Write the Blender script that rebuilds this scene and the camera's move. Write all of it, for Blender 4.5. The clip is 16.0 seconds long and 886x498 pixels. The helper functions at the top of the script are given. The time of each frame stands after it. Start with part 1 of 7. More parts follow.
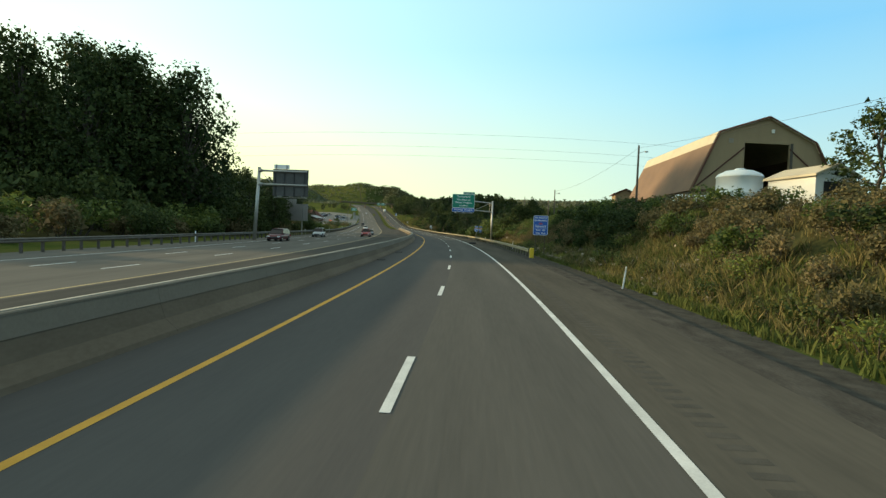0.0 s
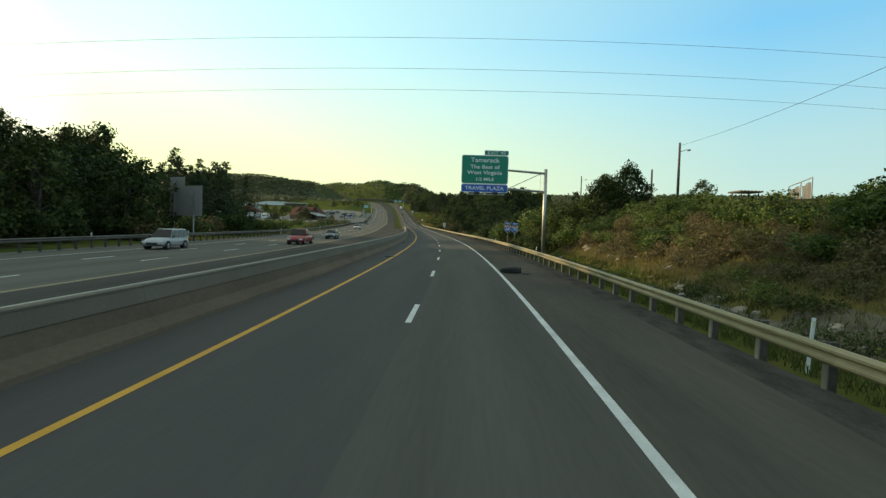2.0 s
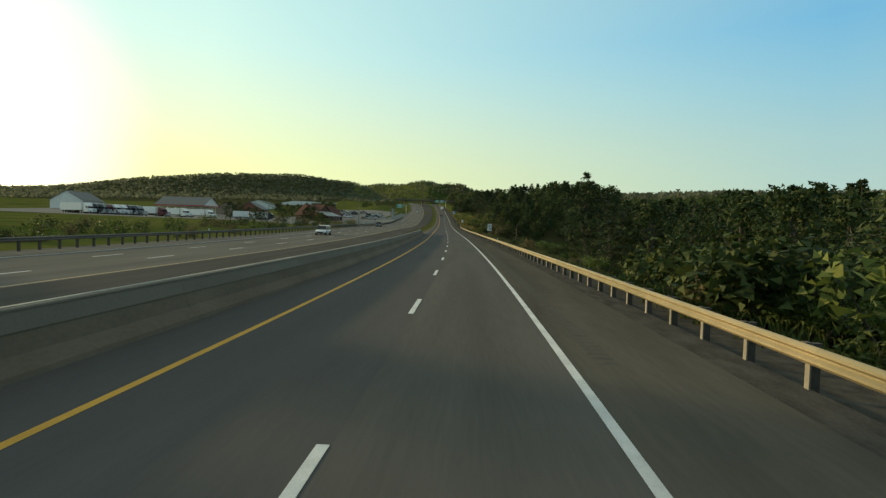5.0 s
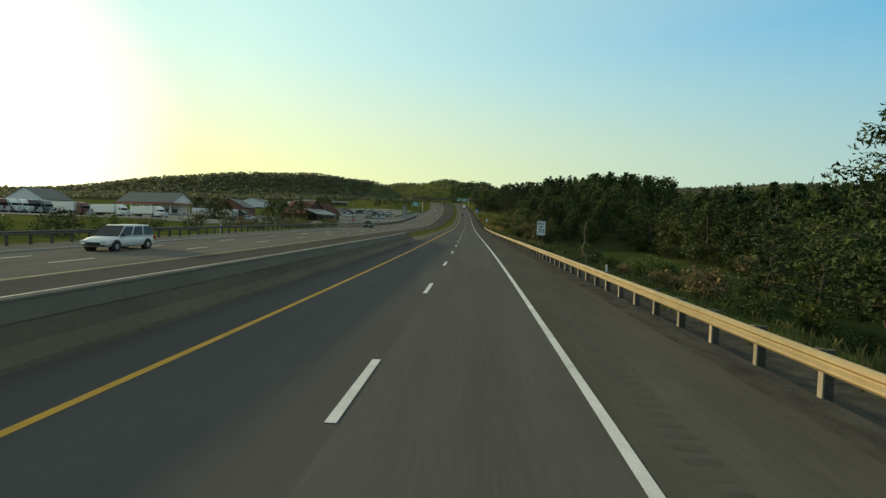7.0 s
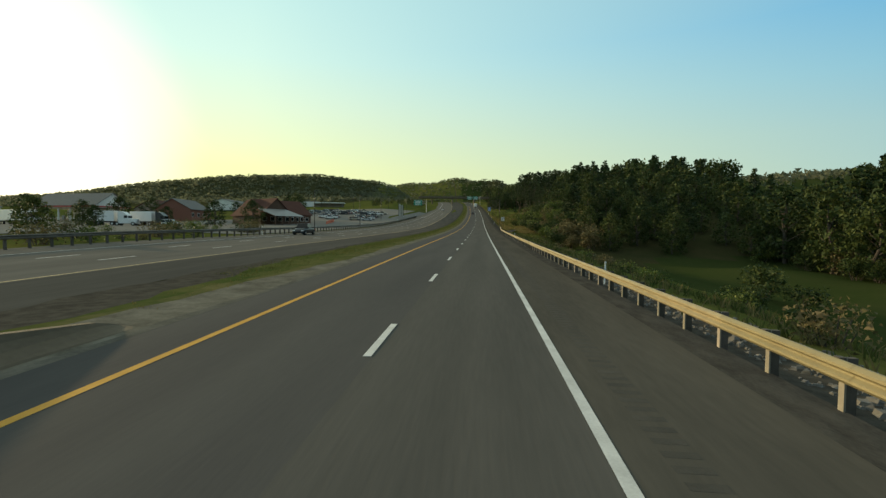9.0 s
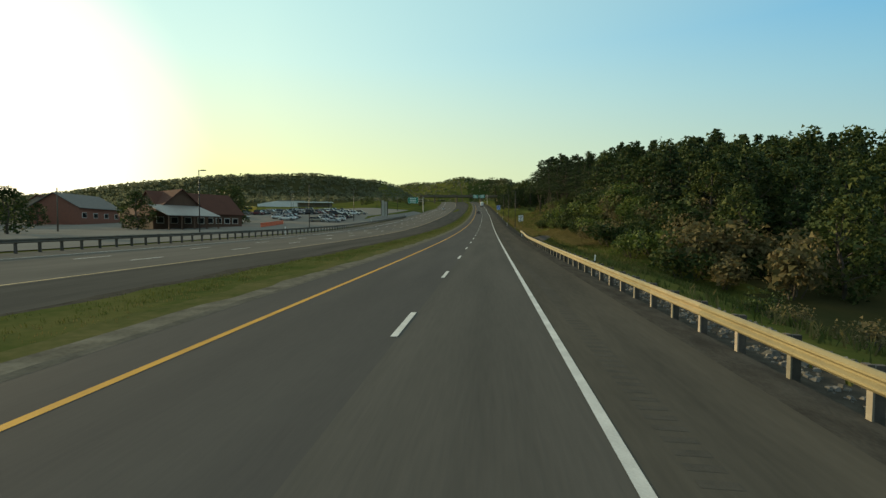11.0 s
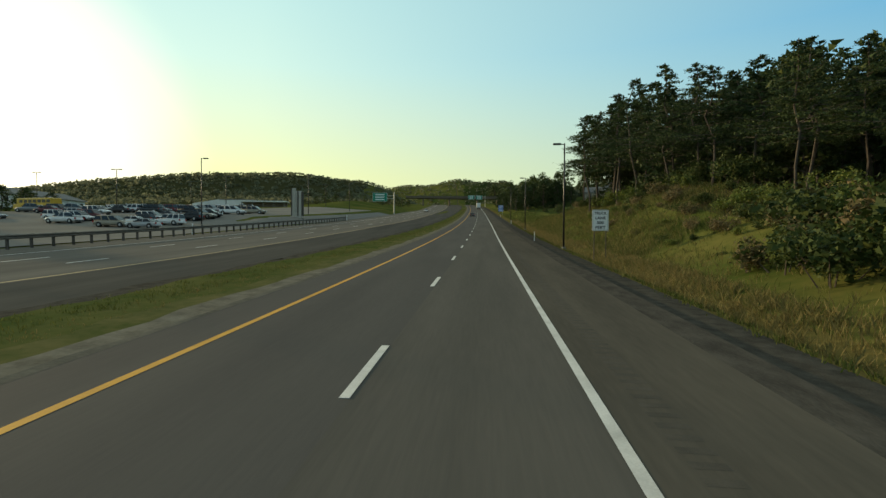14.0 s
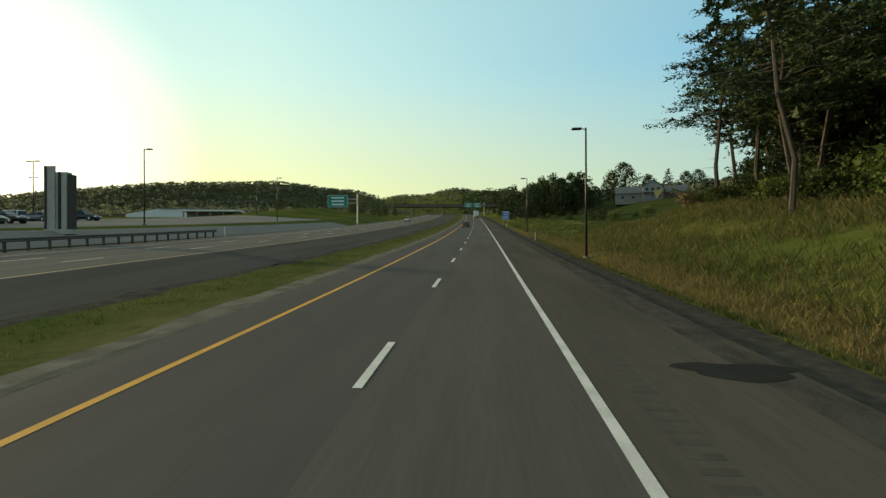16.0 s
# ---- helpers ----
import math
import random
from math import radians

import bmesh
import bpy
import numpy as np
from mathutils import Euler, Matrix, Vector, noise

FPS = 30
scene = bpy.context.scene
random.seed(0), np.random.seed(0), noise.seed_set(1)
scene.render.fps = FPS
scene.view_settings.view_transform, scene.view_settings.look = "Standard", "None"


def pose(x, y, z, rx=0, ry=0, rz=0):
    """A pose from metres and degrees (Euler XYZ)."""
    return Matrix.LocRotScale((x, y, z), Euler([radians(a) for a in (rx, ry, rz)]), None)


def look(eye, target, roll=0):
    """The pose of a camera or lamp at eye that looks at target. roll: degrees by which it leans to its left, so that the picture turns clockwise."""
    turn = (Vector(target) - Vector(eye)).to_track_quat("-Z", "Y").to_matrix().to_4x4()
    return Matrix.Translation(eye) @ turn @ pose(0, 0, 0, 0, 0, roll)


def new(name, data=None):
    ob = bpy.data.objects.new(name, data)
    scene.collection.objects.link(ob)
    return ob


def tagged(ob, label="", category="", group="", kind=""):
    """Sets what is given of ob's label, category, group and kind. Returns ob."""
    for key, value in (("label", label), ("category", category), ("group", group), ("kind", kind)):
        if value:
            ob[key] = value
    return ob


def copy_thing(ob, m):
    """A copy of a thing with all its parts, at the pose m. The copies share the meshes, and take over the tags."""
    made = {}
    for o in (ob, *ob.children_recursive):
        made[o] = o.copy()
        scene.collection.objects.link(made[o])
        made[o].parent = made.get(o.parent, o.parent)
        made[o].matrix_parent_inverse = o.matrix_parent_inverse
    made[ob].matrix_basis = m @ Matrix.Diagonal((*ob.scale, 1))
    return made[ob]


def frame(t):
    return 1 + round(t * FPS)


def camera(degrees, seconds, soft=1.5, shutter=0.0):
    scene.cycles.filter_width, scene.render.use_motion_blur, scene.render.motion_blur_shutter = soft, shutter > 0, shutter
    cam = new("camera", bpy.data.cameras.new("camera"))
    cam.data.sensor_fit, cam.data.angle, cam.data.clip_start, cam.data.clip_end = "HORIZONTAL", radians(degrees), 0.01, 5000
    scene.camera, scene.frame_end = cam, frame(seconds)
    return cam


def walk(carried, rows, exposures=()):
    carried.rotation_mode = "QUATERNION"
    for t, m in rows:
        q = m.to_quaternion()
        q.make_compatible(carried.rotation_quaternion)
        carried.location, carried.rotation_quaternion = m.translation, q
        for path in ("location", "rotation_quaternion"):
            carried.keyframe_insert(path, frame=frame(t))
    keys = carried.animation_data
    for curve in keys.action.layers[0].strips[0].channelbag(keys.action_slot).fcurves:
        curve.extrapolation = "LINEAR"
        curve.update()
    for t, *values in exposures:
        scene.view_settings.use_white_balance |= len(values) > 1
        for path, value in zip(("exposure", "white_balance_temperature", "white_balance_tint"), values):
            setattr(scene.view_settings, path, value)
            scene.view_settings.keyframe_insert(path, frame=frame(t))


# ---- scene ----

# ------------------------------------------------------------------ camera
cam = camera(82.9, 16.0, soft=1.4, shutter=0.0)
PATH = [  # seconds, x, y, z, yaw, pitch, roll
    (0.0, 1.227, 2.045, 2.659, 3.116, -1.818, -2.182),
    (0.5, 1.398, 15.764, 2.836, 3.570, -1.728, -1.771),
    (1.0, 1.388, 29.463, 3.003, 4.299, -1.802, -1.560),
    (1.5, 1.106, 43.090, 3.164, 5.074, -1.980, -1.524),
    (2.0, 0.561, 56.708, 3.321, 5.717, -2.125, -1.651),
    (2.5, -0.180, 70.443, 3.476, 6.541, -2.124, -1.709),
    (3.0, -1.116, 84.274, 3.624, 7.443, -2.090, -1.643),
    (3.5, -2.290, 98.161, 3.766, 8.282, -1.999, -1.679),
    (4.0, -3.647, 112.073, 3.901, 9.207, -1.993, -1.695),
    (4.5, -5.241, 126.041, 4.031, 10.157, -1.979, -1.720),
    (5.0, -7.046, 140.067, 4.154, 11.108, -1.965, -1.746),
    (5.5, -9.035, 154.150, 4.284, 11.829, -1.951, -1.771),
    (6.0, -11.185, 168.308, 4.430, 12.553, -1.937, -1.797),
    (6.5, -13.497, 182.544, 4.599, 13.225, -1.923, -1.822),
    (7.0, -15.876, 196.869, 4.796, 13.884, -1.977, -1.559),
    (7.5, -18.300, 211.110, 5.020, 14.365, -1.990, -1.090),
    (8.0, -20.820, 225.310, 5.271, 14.775, -2.020, -0.850),
    (8.5, -23.474, 239.522, 5.543, 15.135, -1.964, -0.709),
    (9.0, -26.128, 253.868, 5.826, 15.345, -1.894, -0.292),
    (9.5, -28.962, 268.295, 6.122, 15.615, -1.857, -0.203),
    (10.0, -31.823, 282.836, 6.421, 15.819, -1.821, -0.115),
    (10.5, -34.697, 297.433, 6.721, 16.023, -1.784, -0.026),
    (11.0, -37.569, 312.027, 7.038, 16.189, -1.748, 0.063),
    (11.5, -40.422, 326.561, 7.359, 16.355, -1.711, 0.152),
    (12.0, -43.323, 341.023, 7.688, 16.343, -1.670, -0.107),
    (12.5, -46.220, 355.530, 8.052, 16.303, -1.632, -0.370),
    (13.0, -49.037, 370.147, 8.459, 16.174, -1.348, -0.374),
    (13.5, -51.962, 384.849, 8.919, 16.026, -1.292, -0.374),
    (14.0, -54.819, 399.649, 9.437, 15.933, -1.131, -0.322),
    (14.5, -57.745, 414.490, 10.017, 15.852, -0.932, -0.229),
    (15.0, -60.688, 429.310, 10.658, 15.771, -0.646, -0.284),
    (15.5, -63.606, 444.064, 11.359, 15.711, -0.301, 0.130),
    (16.0, -66.534, 458.757, 12.120, 15.869, 0.102, 0.197),
]
walk(cam, [(t, pose(x, y, z, 90 + p, r, w)) for t, x, y, z, w, p, r in PATH], exposures=[(0.0, 1.62, 7400, 0), (1.5, 1.48, 7400, 0), (3.0, 1.48, 7400, 0), (4.2, 1.2, 7500, 0), (6.0, 1.14, 7550, 0), (16.0, 1.1, 7550, 0)])

# ------------------------------------------------------------------ world and sun
SUN_LEFT, SUN_UP = 75.0, 12.0          # degrees to the left of +y, degrees above the horizon
GLOW_LEFT, GLOW_UP = 60.0, 7.5         # middle of the pale evening glow
HAZE = 3.7                              # brightness of the haze against the clear sky
world = bpy.data.worlds.new("evening_sky")
scene.world = world
world.use_nodes = True
wn = world.node_tree
sky = wn.nodes.new("ShaderNodeTexSky")
sky.sky_type = "NISHITA"
sky.sun_disc = False
sky.sun_elevation = radians(SUN_UP)
sky.sun_rotation = radians(-SUN_LEFT)
sky.altitude = 700
sky.air_density, sky.dust_density, sky.ozone_density = 1.0, 1.7, 1.4
wn.nodes["Background"].inputs["Strength"].default_value = 0.15
# hazy evening air: yellow along the horizon under the glow, pale green above it, turning to blue away from the sun
direction = wn.nodes.new("ShaderNodeTexCoord")
height = wn.nodes.new("ShaderNodeSeparateXYZ")
wn.links.new(direction.outputs["Generated"], height.inputs[0])


def haze_ramp(stops):
    ramp = wn.nodes.new("ShaderNodeValToRGB")
    ramp.color_ramp.interpolation = "LINEAR"
    while len(ramp.color_ramp.elements) < len(stops):
        ramp.color_ramp.elements.new(0.5)
    for el, (place, colour) in zip(ramp.color_ramp.elements, stops):
        el.position, el.color = place, (*[c * HAZE for c in colour], 1)
    wn.links.new(height.outputs["Z"], ramp.inputs["Fac"])
    return ramp


def sky_math(operation, a):
    node = wn.nodes.new("ShaderNodeMath")
    node.operation = operation
    wn.links.new(a, node.inputs[0])
    return node.outputs[0]


def sky_range(value, lo, hi, kind="LINEAR"):
    node = wn.nodes.new("ShaderNodeMapRange")
    node.interpolation_type = kind
    node.inputs["From Min"].default_value, node.inputs["From Max"].default_value = lo, hi
    wn.links.new(value, node.inputs["Value"])
    return node.outputs[0]


def sky_mix(factor, a, b):
    node = wn.nodes.new("ShaderNodeMix")
    node.data_type = "RGBA"
    wn.links.new(factor, node.inputs["Factor"]), wn.links.new(a, node.inputs["A"])
    if isinstance(b, tuple):
        node.inputs["B"].default_value = b
    else:
        wn.links.new(b, node.inputs["B"])
    return node.outputs["Result"]


def sky_dot(vector, way):
    node = wn.nodes.new("ShaderNodeVectorMath")
    node.operation = "DOT_PRODUCT"
    node.inputs[1].default_value = way
    wn.links.new(vector, node.inputs[0])
    return node.outputs["Value"]


ZENITH = ((0.75, (0.34, 0.42, 0.46)), (1.0, (0.40, 0.43, 0.42)))
warm = haze_ramp(((0.0, (0.76, 0.73, 0.32)), (0.12, (0.74, 0.78, 0.41)), (0.225, (0.64, 0.78, 0.63)), (0.31, (0.54, 0.77, 0.78)), (0.43, (0.46, 0.72, 0.80)), *ZENITH))
cool = haze_ramp(((0.0, (0.33, 0.46, 0.47)), (0.06, (0.33, 0.47, 0.50)), (0.165, (0.29, 0.47, 0.56)), (0.25, (0.21, 0.45, 0.65)), (0.34, (0.13, 0.39, 0.69)), *ZENITH))
back = haze_ramp(((0.0, (0.24, 0.33, 0.38)), (0.15, (0.22, 0.33, 0.44)), (0.34, (0.15, 0.32, 0.52)), *ZENITH))
level = wn.nodes.new("ShaderNodeVectorMath")
level.operation = "MULTIPLY"
level.inputs[1].default_value = (1, 1, 0)
flat_way = wn.nodes.new("ShaderNodeVectorMath")
flat_way.operation = "NORMALIZE"
wn.links.new(direction.outputs["Generated"], level.inputs[0])
wn.links.new(level.outputs[0], flat_way.inputs[0])
aside = sky_math("ARCCOSINE", sky_dot(flat_way.outputs[0], (-math.sin(radians(GLOW_LEFT)) * 0.9999, math.cos(radians(GLOW_LEFT)) * 0.9999, 0)))
haze = sky_mix(sky_range(aside, radians(24), radians(86)), warm.outputs["Color"], cool.outputs["Color"])
haze = sky_mix(sky_range(aside, radians(86), radians(144)), haze, back.outputs["Color"])
toward = (-math.sin(radians(GLOW_LEFT)) * math.cos(radians(GLOW_UP)), math.cos(radians(GLOW_LEFT)) * math.cos(radians(GLOW_UP)), math.sin(radians(GLOW_UP)))
near_glow = sky_range(sky_dot(direction.outputs["Generated"], toward), math.cos(radians(20)), math.cos(radians(3)), "SMOOTHSTEP")
haze = sky_mix(near_glow, haze, (1.12 * HAZE, 1.10 * HAZE, 1.0 * HAZE, 1))
blend = wn.nodes.new("ShaderNodeMix")
blend.data_type = "RGBA"
blend.inputs["Factor"].default_value = 0.90
wn.links.new(sky.outputs[0], blend.inputs["A"])
wn.links.new(haze, blend.inputs["B"])
wn.links.new(blend.outputs["Result"], wn.nodes["Background"].inputs["Color"])
sun_data = bpy.data.lights.new("sun", "SUN")
sun_data.energy, sun_data.angle, sun_data.color = 1.75, radians(2.0), (1.0, 0.78, 0.52)
sun = new("sun", sun_data)
sun_dir = Vector((-math.sin(radians(SUN_LEFT)) * math.cos(radians(SUN_UP)), math.cos(radians(SUN_LEFT)) * math.cos(radians(SUN_UP)), math.sin(radians(SUN_UP))))
sun.matrix_world = look(sun_dir * 100, (0, 0, 0))

# ------------------------------------------------------------------ materials
MATS = {}


def mat(name, a, b=None, rough=0.8, metal=0.0, scale=6.0, bump=0.0, fine=40.0, island=0.0, spec=0.5, objrand=0.0, stretch=None, trans=0.0, space="Object", contrast=1.0):
    """Noise at two scales between colours a and b, with a fine relief; island / objrand vary the value piece by piece."""
    if name in MATS:
        return MATS[name]
    b = b or tuple(c * 0.8 for c in a)
    m = bpy.data.materials.new(name)
    m.use_nodes = True
    nt = m.node_tree
    N, Lk = nt.nodes, nt.links
    bs = N["Principled BSDF"]
    co = N.new("ShaderNodeTexCoord")
    src = co.outputs[space]
    if stretch:
        mp = N.new("ShaderNodeMapping")
        mp.inputs["Scale"].default_value = stretch
        Lk.new(src, mp.inputs["Vector"])
        src = mp.outputs[0]
    n1, n2 = N.new("ShaderNodeTexNoise"), N.new("ShaderNodeTexNoise")
    n1.inputs["Scale"].default_value, n1.inputs["Detail"].default_value = scale, 4
    n2.inputs["Scale"].default_value, n2.inputs["Detail"].default_value = fine, 3
    Lk.new(src, n1.inputs["Vector"]), Lk.new(src, n2.inputs["Vector"])
    add = N.new("ShaderNodeMath")
    add.operation = "MULTIPLY_ADD"
    add.inputs[1].default_value = 0.45
    Lk.new(n2.outputs["Fac"], add.inputs[0]), Lk.new(n1.outputs["Fac"], add.inputs[2])
    mr = N.new("ShaderNodeMapRange")
    w = 0.28 / contrast
    mr.inputs["From Min"].default_value, mr.inputs["From Max"].default_value = 0.725 - w, 0.725 + w
    Lk.new(add.outputs[0], mr.inputs["Value"])
    mix = N.new("ShaderNodeMix")
    mix.data_type = "RGBA"
    mix.inputs["A"].default_value, mix.inputs["B"].default_value = (*a, 1), (*b, 1)
    Lk.new(mr.outputs[0], mix.inputs["Factor"])
    col = mix.outputs["Result"]
    for amount, node, out in ((island, "ShaderNodeNewGeometry", "Random Per Island"), (objrand, "ShaderNodeObjectInfo", "Random")):
        if amount:
            rn = N.new(node)
            hs = N.new("ShaderNodeHueSaturation")
            rr = N.new("ShaderNodeMapRange")
            rr.inputs["To Min"].default_value, rr.inputs["To Max"].default_value = 1 - amount, 1 + amount
            Lk.new(rn.outputs[out], rr.inputs["Value"]), Lk.new(rr.outputs[0], hs.inputs["Value"])
            r2 = N.new("ShaderNodeMapRange")
            r2.inputs["To Min"].default_value, r2.inputs["To Max"].default_value = 0.5 + amount * 0.06, 0.5 - amount * 0.06
            Lk.new(rn.outputs[out], r2.inputs["Value"]), Lk.new(r2.outputs[0], hs.inputs["Hue"])
            Lk.new(col, hs.inputs["Color"])
            col = hs.outputs[0]
    Lk.new(col, bs.inputs["Base Color"])
    bs.inputs["Roughness"].default_value, bs.inputs["Metallic"].default_value = rough, metal
    bs.inputs["Specular IOR Level"].default_value = spec
    if bump:
        bp = N.new("ShaderNodeBump")
        bp.inputs["Strength"].default_value, bp.inputs["Distance"].default_value = min(1, bump), 0.02
        Lk.new(add.outputs[0], bp.inputs["Height"]), Lk.new(bp.outputs[0], bs.inputs["Normal"])
    if trans:
        tl, ms = N.new("ShaderNodeBsdfTranslucent"), N.new("ShaderNodeMixShader")
        Lk.new(col, tl.inputs["Color"])
        ms.inputs[0].default_value = trans
        Lk.new(bs.outputs[0], ms.inputs[1]), Lk.new(tl.outputs[0], ms.inputs[2])
        Lk.new(ms.outputs[0], N["Material Output"].inputs["Surface"])
    MATS[name] = m
    return m


def glow(name, colour, strength):
    m = bpy.data.materials.new(name)
    m.use_nodes = True
    bs = m.node_tree.nodes["Principled BSDF"]
    bs.inputs["Base Color"].default_value = (*colour, 1)
    bs.inputs["Emission Color"].default_value = (*colour, 1)
    bs.inputs["Emission Strength"].default_value = strength
    return m


ASPHALT = mat("asphalt", (0.076, 0.073, 0.071), (0.098, 0.094, 0.088), rough=0.9, scale=0.7, fine=14, bump=0.25, stretch=(1.0, 0.10, 1.0), spec=0.02, space="UV")
ASPHALT_R = mat("asphalt_travel_lane", (0.079, 0.076, 0.069), (0.113, 0.106, 0.095), rough=0.9, scale=0.8, fine=14, bump=0.25, stretch=(1.0, 0.06, 1.0), spec=0.02, space="UV")
ASPHALT_S = mat("asphalt_shoulder", (0.069, 0.065, 0.056), (0.110, 0.101, 0.084), rough=0.92, scale=0.7, fine=9, bump=0.3, stretch=(1.0, 0.12, 1.0), spec=0, space="UV")
ASPHALT_E = mat("asphalt_gritty_edge", (0.050, 0.047, 0.042), (0.092, 0.086, 0.075), rough=0.95, scale=2.2, fine=20, bump=0.6, stretch=(1.0, 0.4, 1.0), spec=0, space="UV", contrast=1.3)
ASPHALT_O = mat("asphalt_old_grey", (0.120, 0.112, 0.100), (0.175, 0.163, 0.143), rough=0.92, scale=0.6, fine=8, bump=0.2, stretch=(1.0, 0.08, 1.0), spec=0, space="UV")
ASPHALT_D = mat("asphalt_dark_shoulder", (0.070, 0.067, 0.061), (0.106, 0.101, 0.090), rough=0.95, scale=0.6, fine=8, bump=0.2, stretch=(1.0, 0.08, 1.0), spec=0, space="UV")
ASPHALT_L = mat("asphalt_lot", (0.17, 0.162, 0.147), (0.225, 0.216, 0.195), rough=0.92, scale=0.1, fine=2, bump=0.2, spec=0)
PAINT_W = mat("road_paint_white", (0.693, 0.693, 0.662), (0.441, 0.441, 0.420), rough=0.75, scale=1.5, fine=30, bump=0.1, spec=0.15)
PAINT_F = mat("road_paint_faded_yellow", (0.46, 0.37, 0.20), (0.34, 0.27, 0.15), rough=0.8, scale=1.5, fine=30, bump=0.1, spec=0.1)
PAINT_Y = mat("road_paint_yellow", (0.66, 0.35, 0.055), (0.47, 0.25, 0.045), rough=0.75, scale=1.5, fine=30, bump=0.1, spec=0.15)
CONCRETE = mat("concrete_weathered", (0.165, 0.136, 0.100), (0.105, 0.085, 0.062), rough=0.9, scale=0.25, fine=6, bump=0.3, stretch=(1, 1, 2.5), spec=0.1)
CONCRETE_C = mat("concrete_cap", (0.25, 0.235, 0.20), (0.16, 0.15, 0.125), rough=0.9, scale=0.9, fine=15, bump=0.3)
GRAVEL = mat("gravel_verge", (0.045, 0.041, 0.035), (0.095, 0.088, 0.074), rough=0.95, scale=2.5, fine=25, bump=0.8, spec=0)
DIRT = mat("pale_dirt_edge", (0.09, 0.085, 0.072), (0.17, 0.157, 0.13), rough=0.95, scale=1.5, fine=12, bump=0.6, spec=0.0)
GRASS = mat("grass_turf", (0.053, 0.077, 0.019), (0.119, 0.112, 0.035), rough=0.95, scale=0.10, fine=2.0, bump=0.6, spec=0.0, contrast=1.3)
MEADOW = mat("meadow_green", (0.030, 0.046, 0.014), (0.048, 0.058, 0.021), rough=0.95, scale=0.08, fine=1.5, bump=0.5, spec=0.0)
DRY = mat("dry_grass_turf", (0.16, 0.12, 0.045), (0.085, 0.085, 0.028), rough=0.95, scale=0.3, fine=3.0, bump=0.6, spec=0.0)
FLOOR = mat("wood_floor", (0.036, 0.043, 0.018), (0.060, 0.054, 0.026), rough=0.95, scale=0.3, fine=3.0, bump=0.6, spec=0.0)
BLADE = mat("grass_blades", (0.060, 0.088, 0.020), (0.105, 0.112, 0.034), rough=0.8, scale=0.3, island=0.25, spec=0.15, trans=0.3)
BLADE_DRY = mat("dry_grass_blades", (0.20, 0.165, 0.070), (0.13, 0.115, 0.045), rough=0.8, scale=0.5, island=0.2, spec=0.15, trans=0.3)
MEDIAN_DRY = mat("median_yellow_turf", (0.135, 0.122, 0.055), (0.066, 0.080, 0.028), rough=0.95, scale=0.5, fine=4.0, bump=0.6, spec=0.0, contrast=1.3)
MEDIAN = mat("median_green_turf", (0.105, 0.105, 0.040), (0.050, 0.072, 0.022), rough=0.95, scale=0.35, fine=3.0, bump=0.6, spec=0.0, contrast=1.3)
LEAF = mat("leaves_broad", (0.031, 0.052, 0.015), (0.056, 0.076, 0.022), rough=0.65, scale=0.5, island=0.45, objrand=0.3, spec=0.15, trans=0.2)
LEAF_L = mat("leaves_bright", (0.069, 0.108, 0.022), (0.108, 0.138, 0.032), rough=0.6, scale=0.5, island=0.45, objrand=0.25, spec=0.25, trans=0.3)
LEAF_D = mat("leaves_olive_dry", (0.115, 0.105, 0.048), (0.160, 0.130, 0.066), rough=0.75, scale=0.6, island=0.4, objrand=0.2, spec=0.15, trans=0.25)
BRUSH = mat("brown_brush_leaves", (0.140, 0.120, 0.055), (0.175, 0.140, 0.070), rough=0.8, scale=0.6, island=0.45, objrand=0.35, spec=0.1, trans=0.3)
STRAW = mat("straw_grass_blades", (0.25, 0.20, 0.085), (0.15, 0.14, 0.055), rough=0.8, scale=0.5, island=0.25, spec=0.15, trans=0.3)
NEEDLE = mat("pine_needles", (0.028, 0.050, 0.020), (0.050, 0.072, 0.026), rough=0.65, scale=0.5, island=0.35, objrand=0.25, spec=0.12, trans=0.12)
# leaf colour paled and greyed to stand for the haze before the hills
FARLEAF = mat("far_leaves_hazed", (0.112, 0.126, 0.080), (0.152, 0.162, 0.105), rough=0.8, scale=0.02, fine=0.3, island=0.22, spec=0.1, trans=0.6)
BARK = mat("bark", (0.050, 0.040, 0.032), (0.095, 0.078, 0.064), rough=0.95, scale=4, fine=20, bump=0.8, stretch=(1, 1, 0.2))
STEEL = mat("galvanised_steel", (0.46, 0.45, 0.42), (0.36, 0.35, 0.32), rough=0.5, metal=0.75, scale=3, fine=25, bump=0.05)
# same steel twice: darkened as shaded, then yellowed as if in warm sun
RAIL_D = mat("guardrail_steel_shaded", (0.15, 0.135, 0.11), (0.10, 0.09, 0.075), rough=0.65, metal=0.3, scale=2, fine=20, bump=0.05, objrand=0.15)
RAIL = mat("guardrail_steel_sunlit", (0.335, 0.275, 0.150), (0.26, 0.21, 0.115), rough=0.6, metal=0.25, scale=2, fine=20, bump=0.05, objrand=0.12)
POST = mat("guardrail_post_wood", (0.10, 0.085, 0.068), (0.06, 0.05, 0.04), rough=0.9, scale=6, fine=30, bump=0.3, objrand=0.3)
BLACK = mat("black_paint", (0.012, 0.012, 0.013), (0.02, 0.02, 0.02), rough=0.45)
YELLOW = mat("yellow_plastic", (0.72, 0.50, 0.03), (0.6, 0.4, 0.03), rough=0.5, scale=3)
SIGN_G = mat("sign_green", (0.0, 0.22, 0.14), (0.0, 0.20, 0.125), rough=0.45, scale=1.2)
SIGN_B = mat("sign_blue", (0.015, 0.11, 0.44), (0.012, 0.095, 0.39), rough=0.45, scale=1.2)
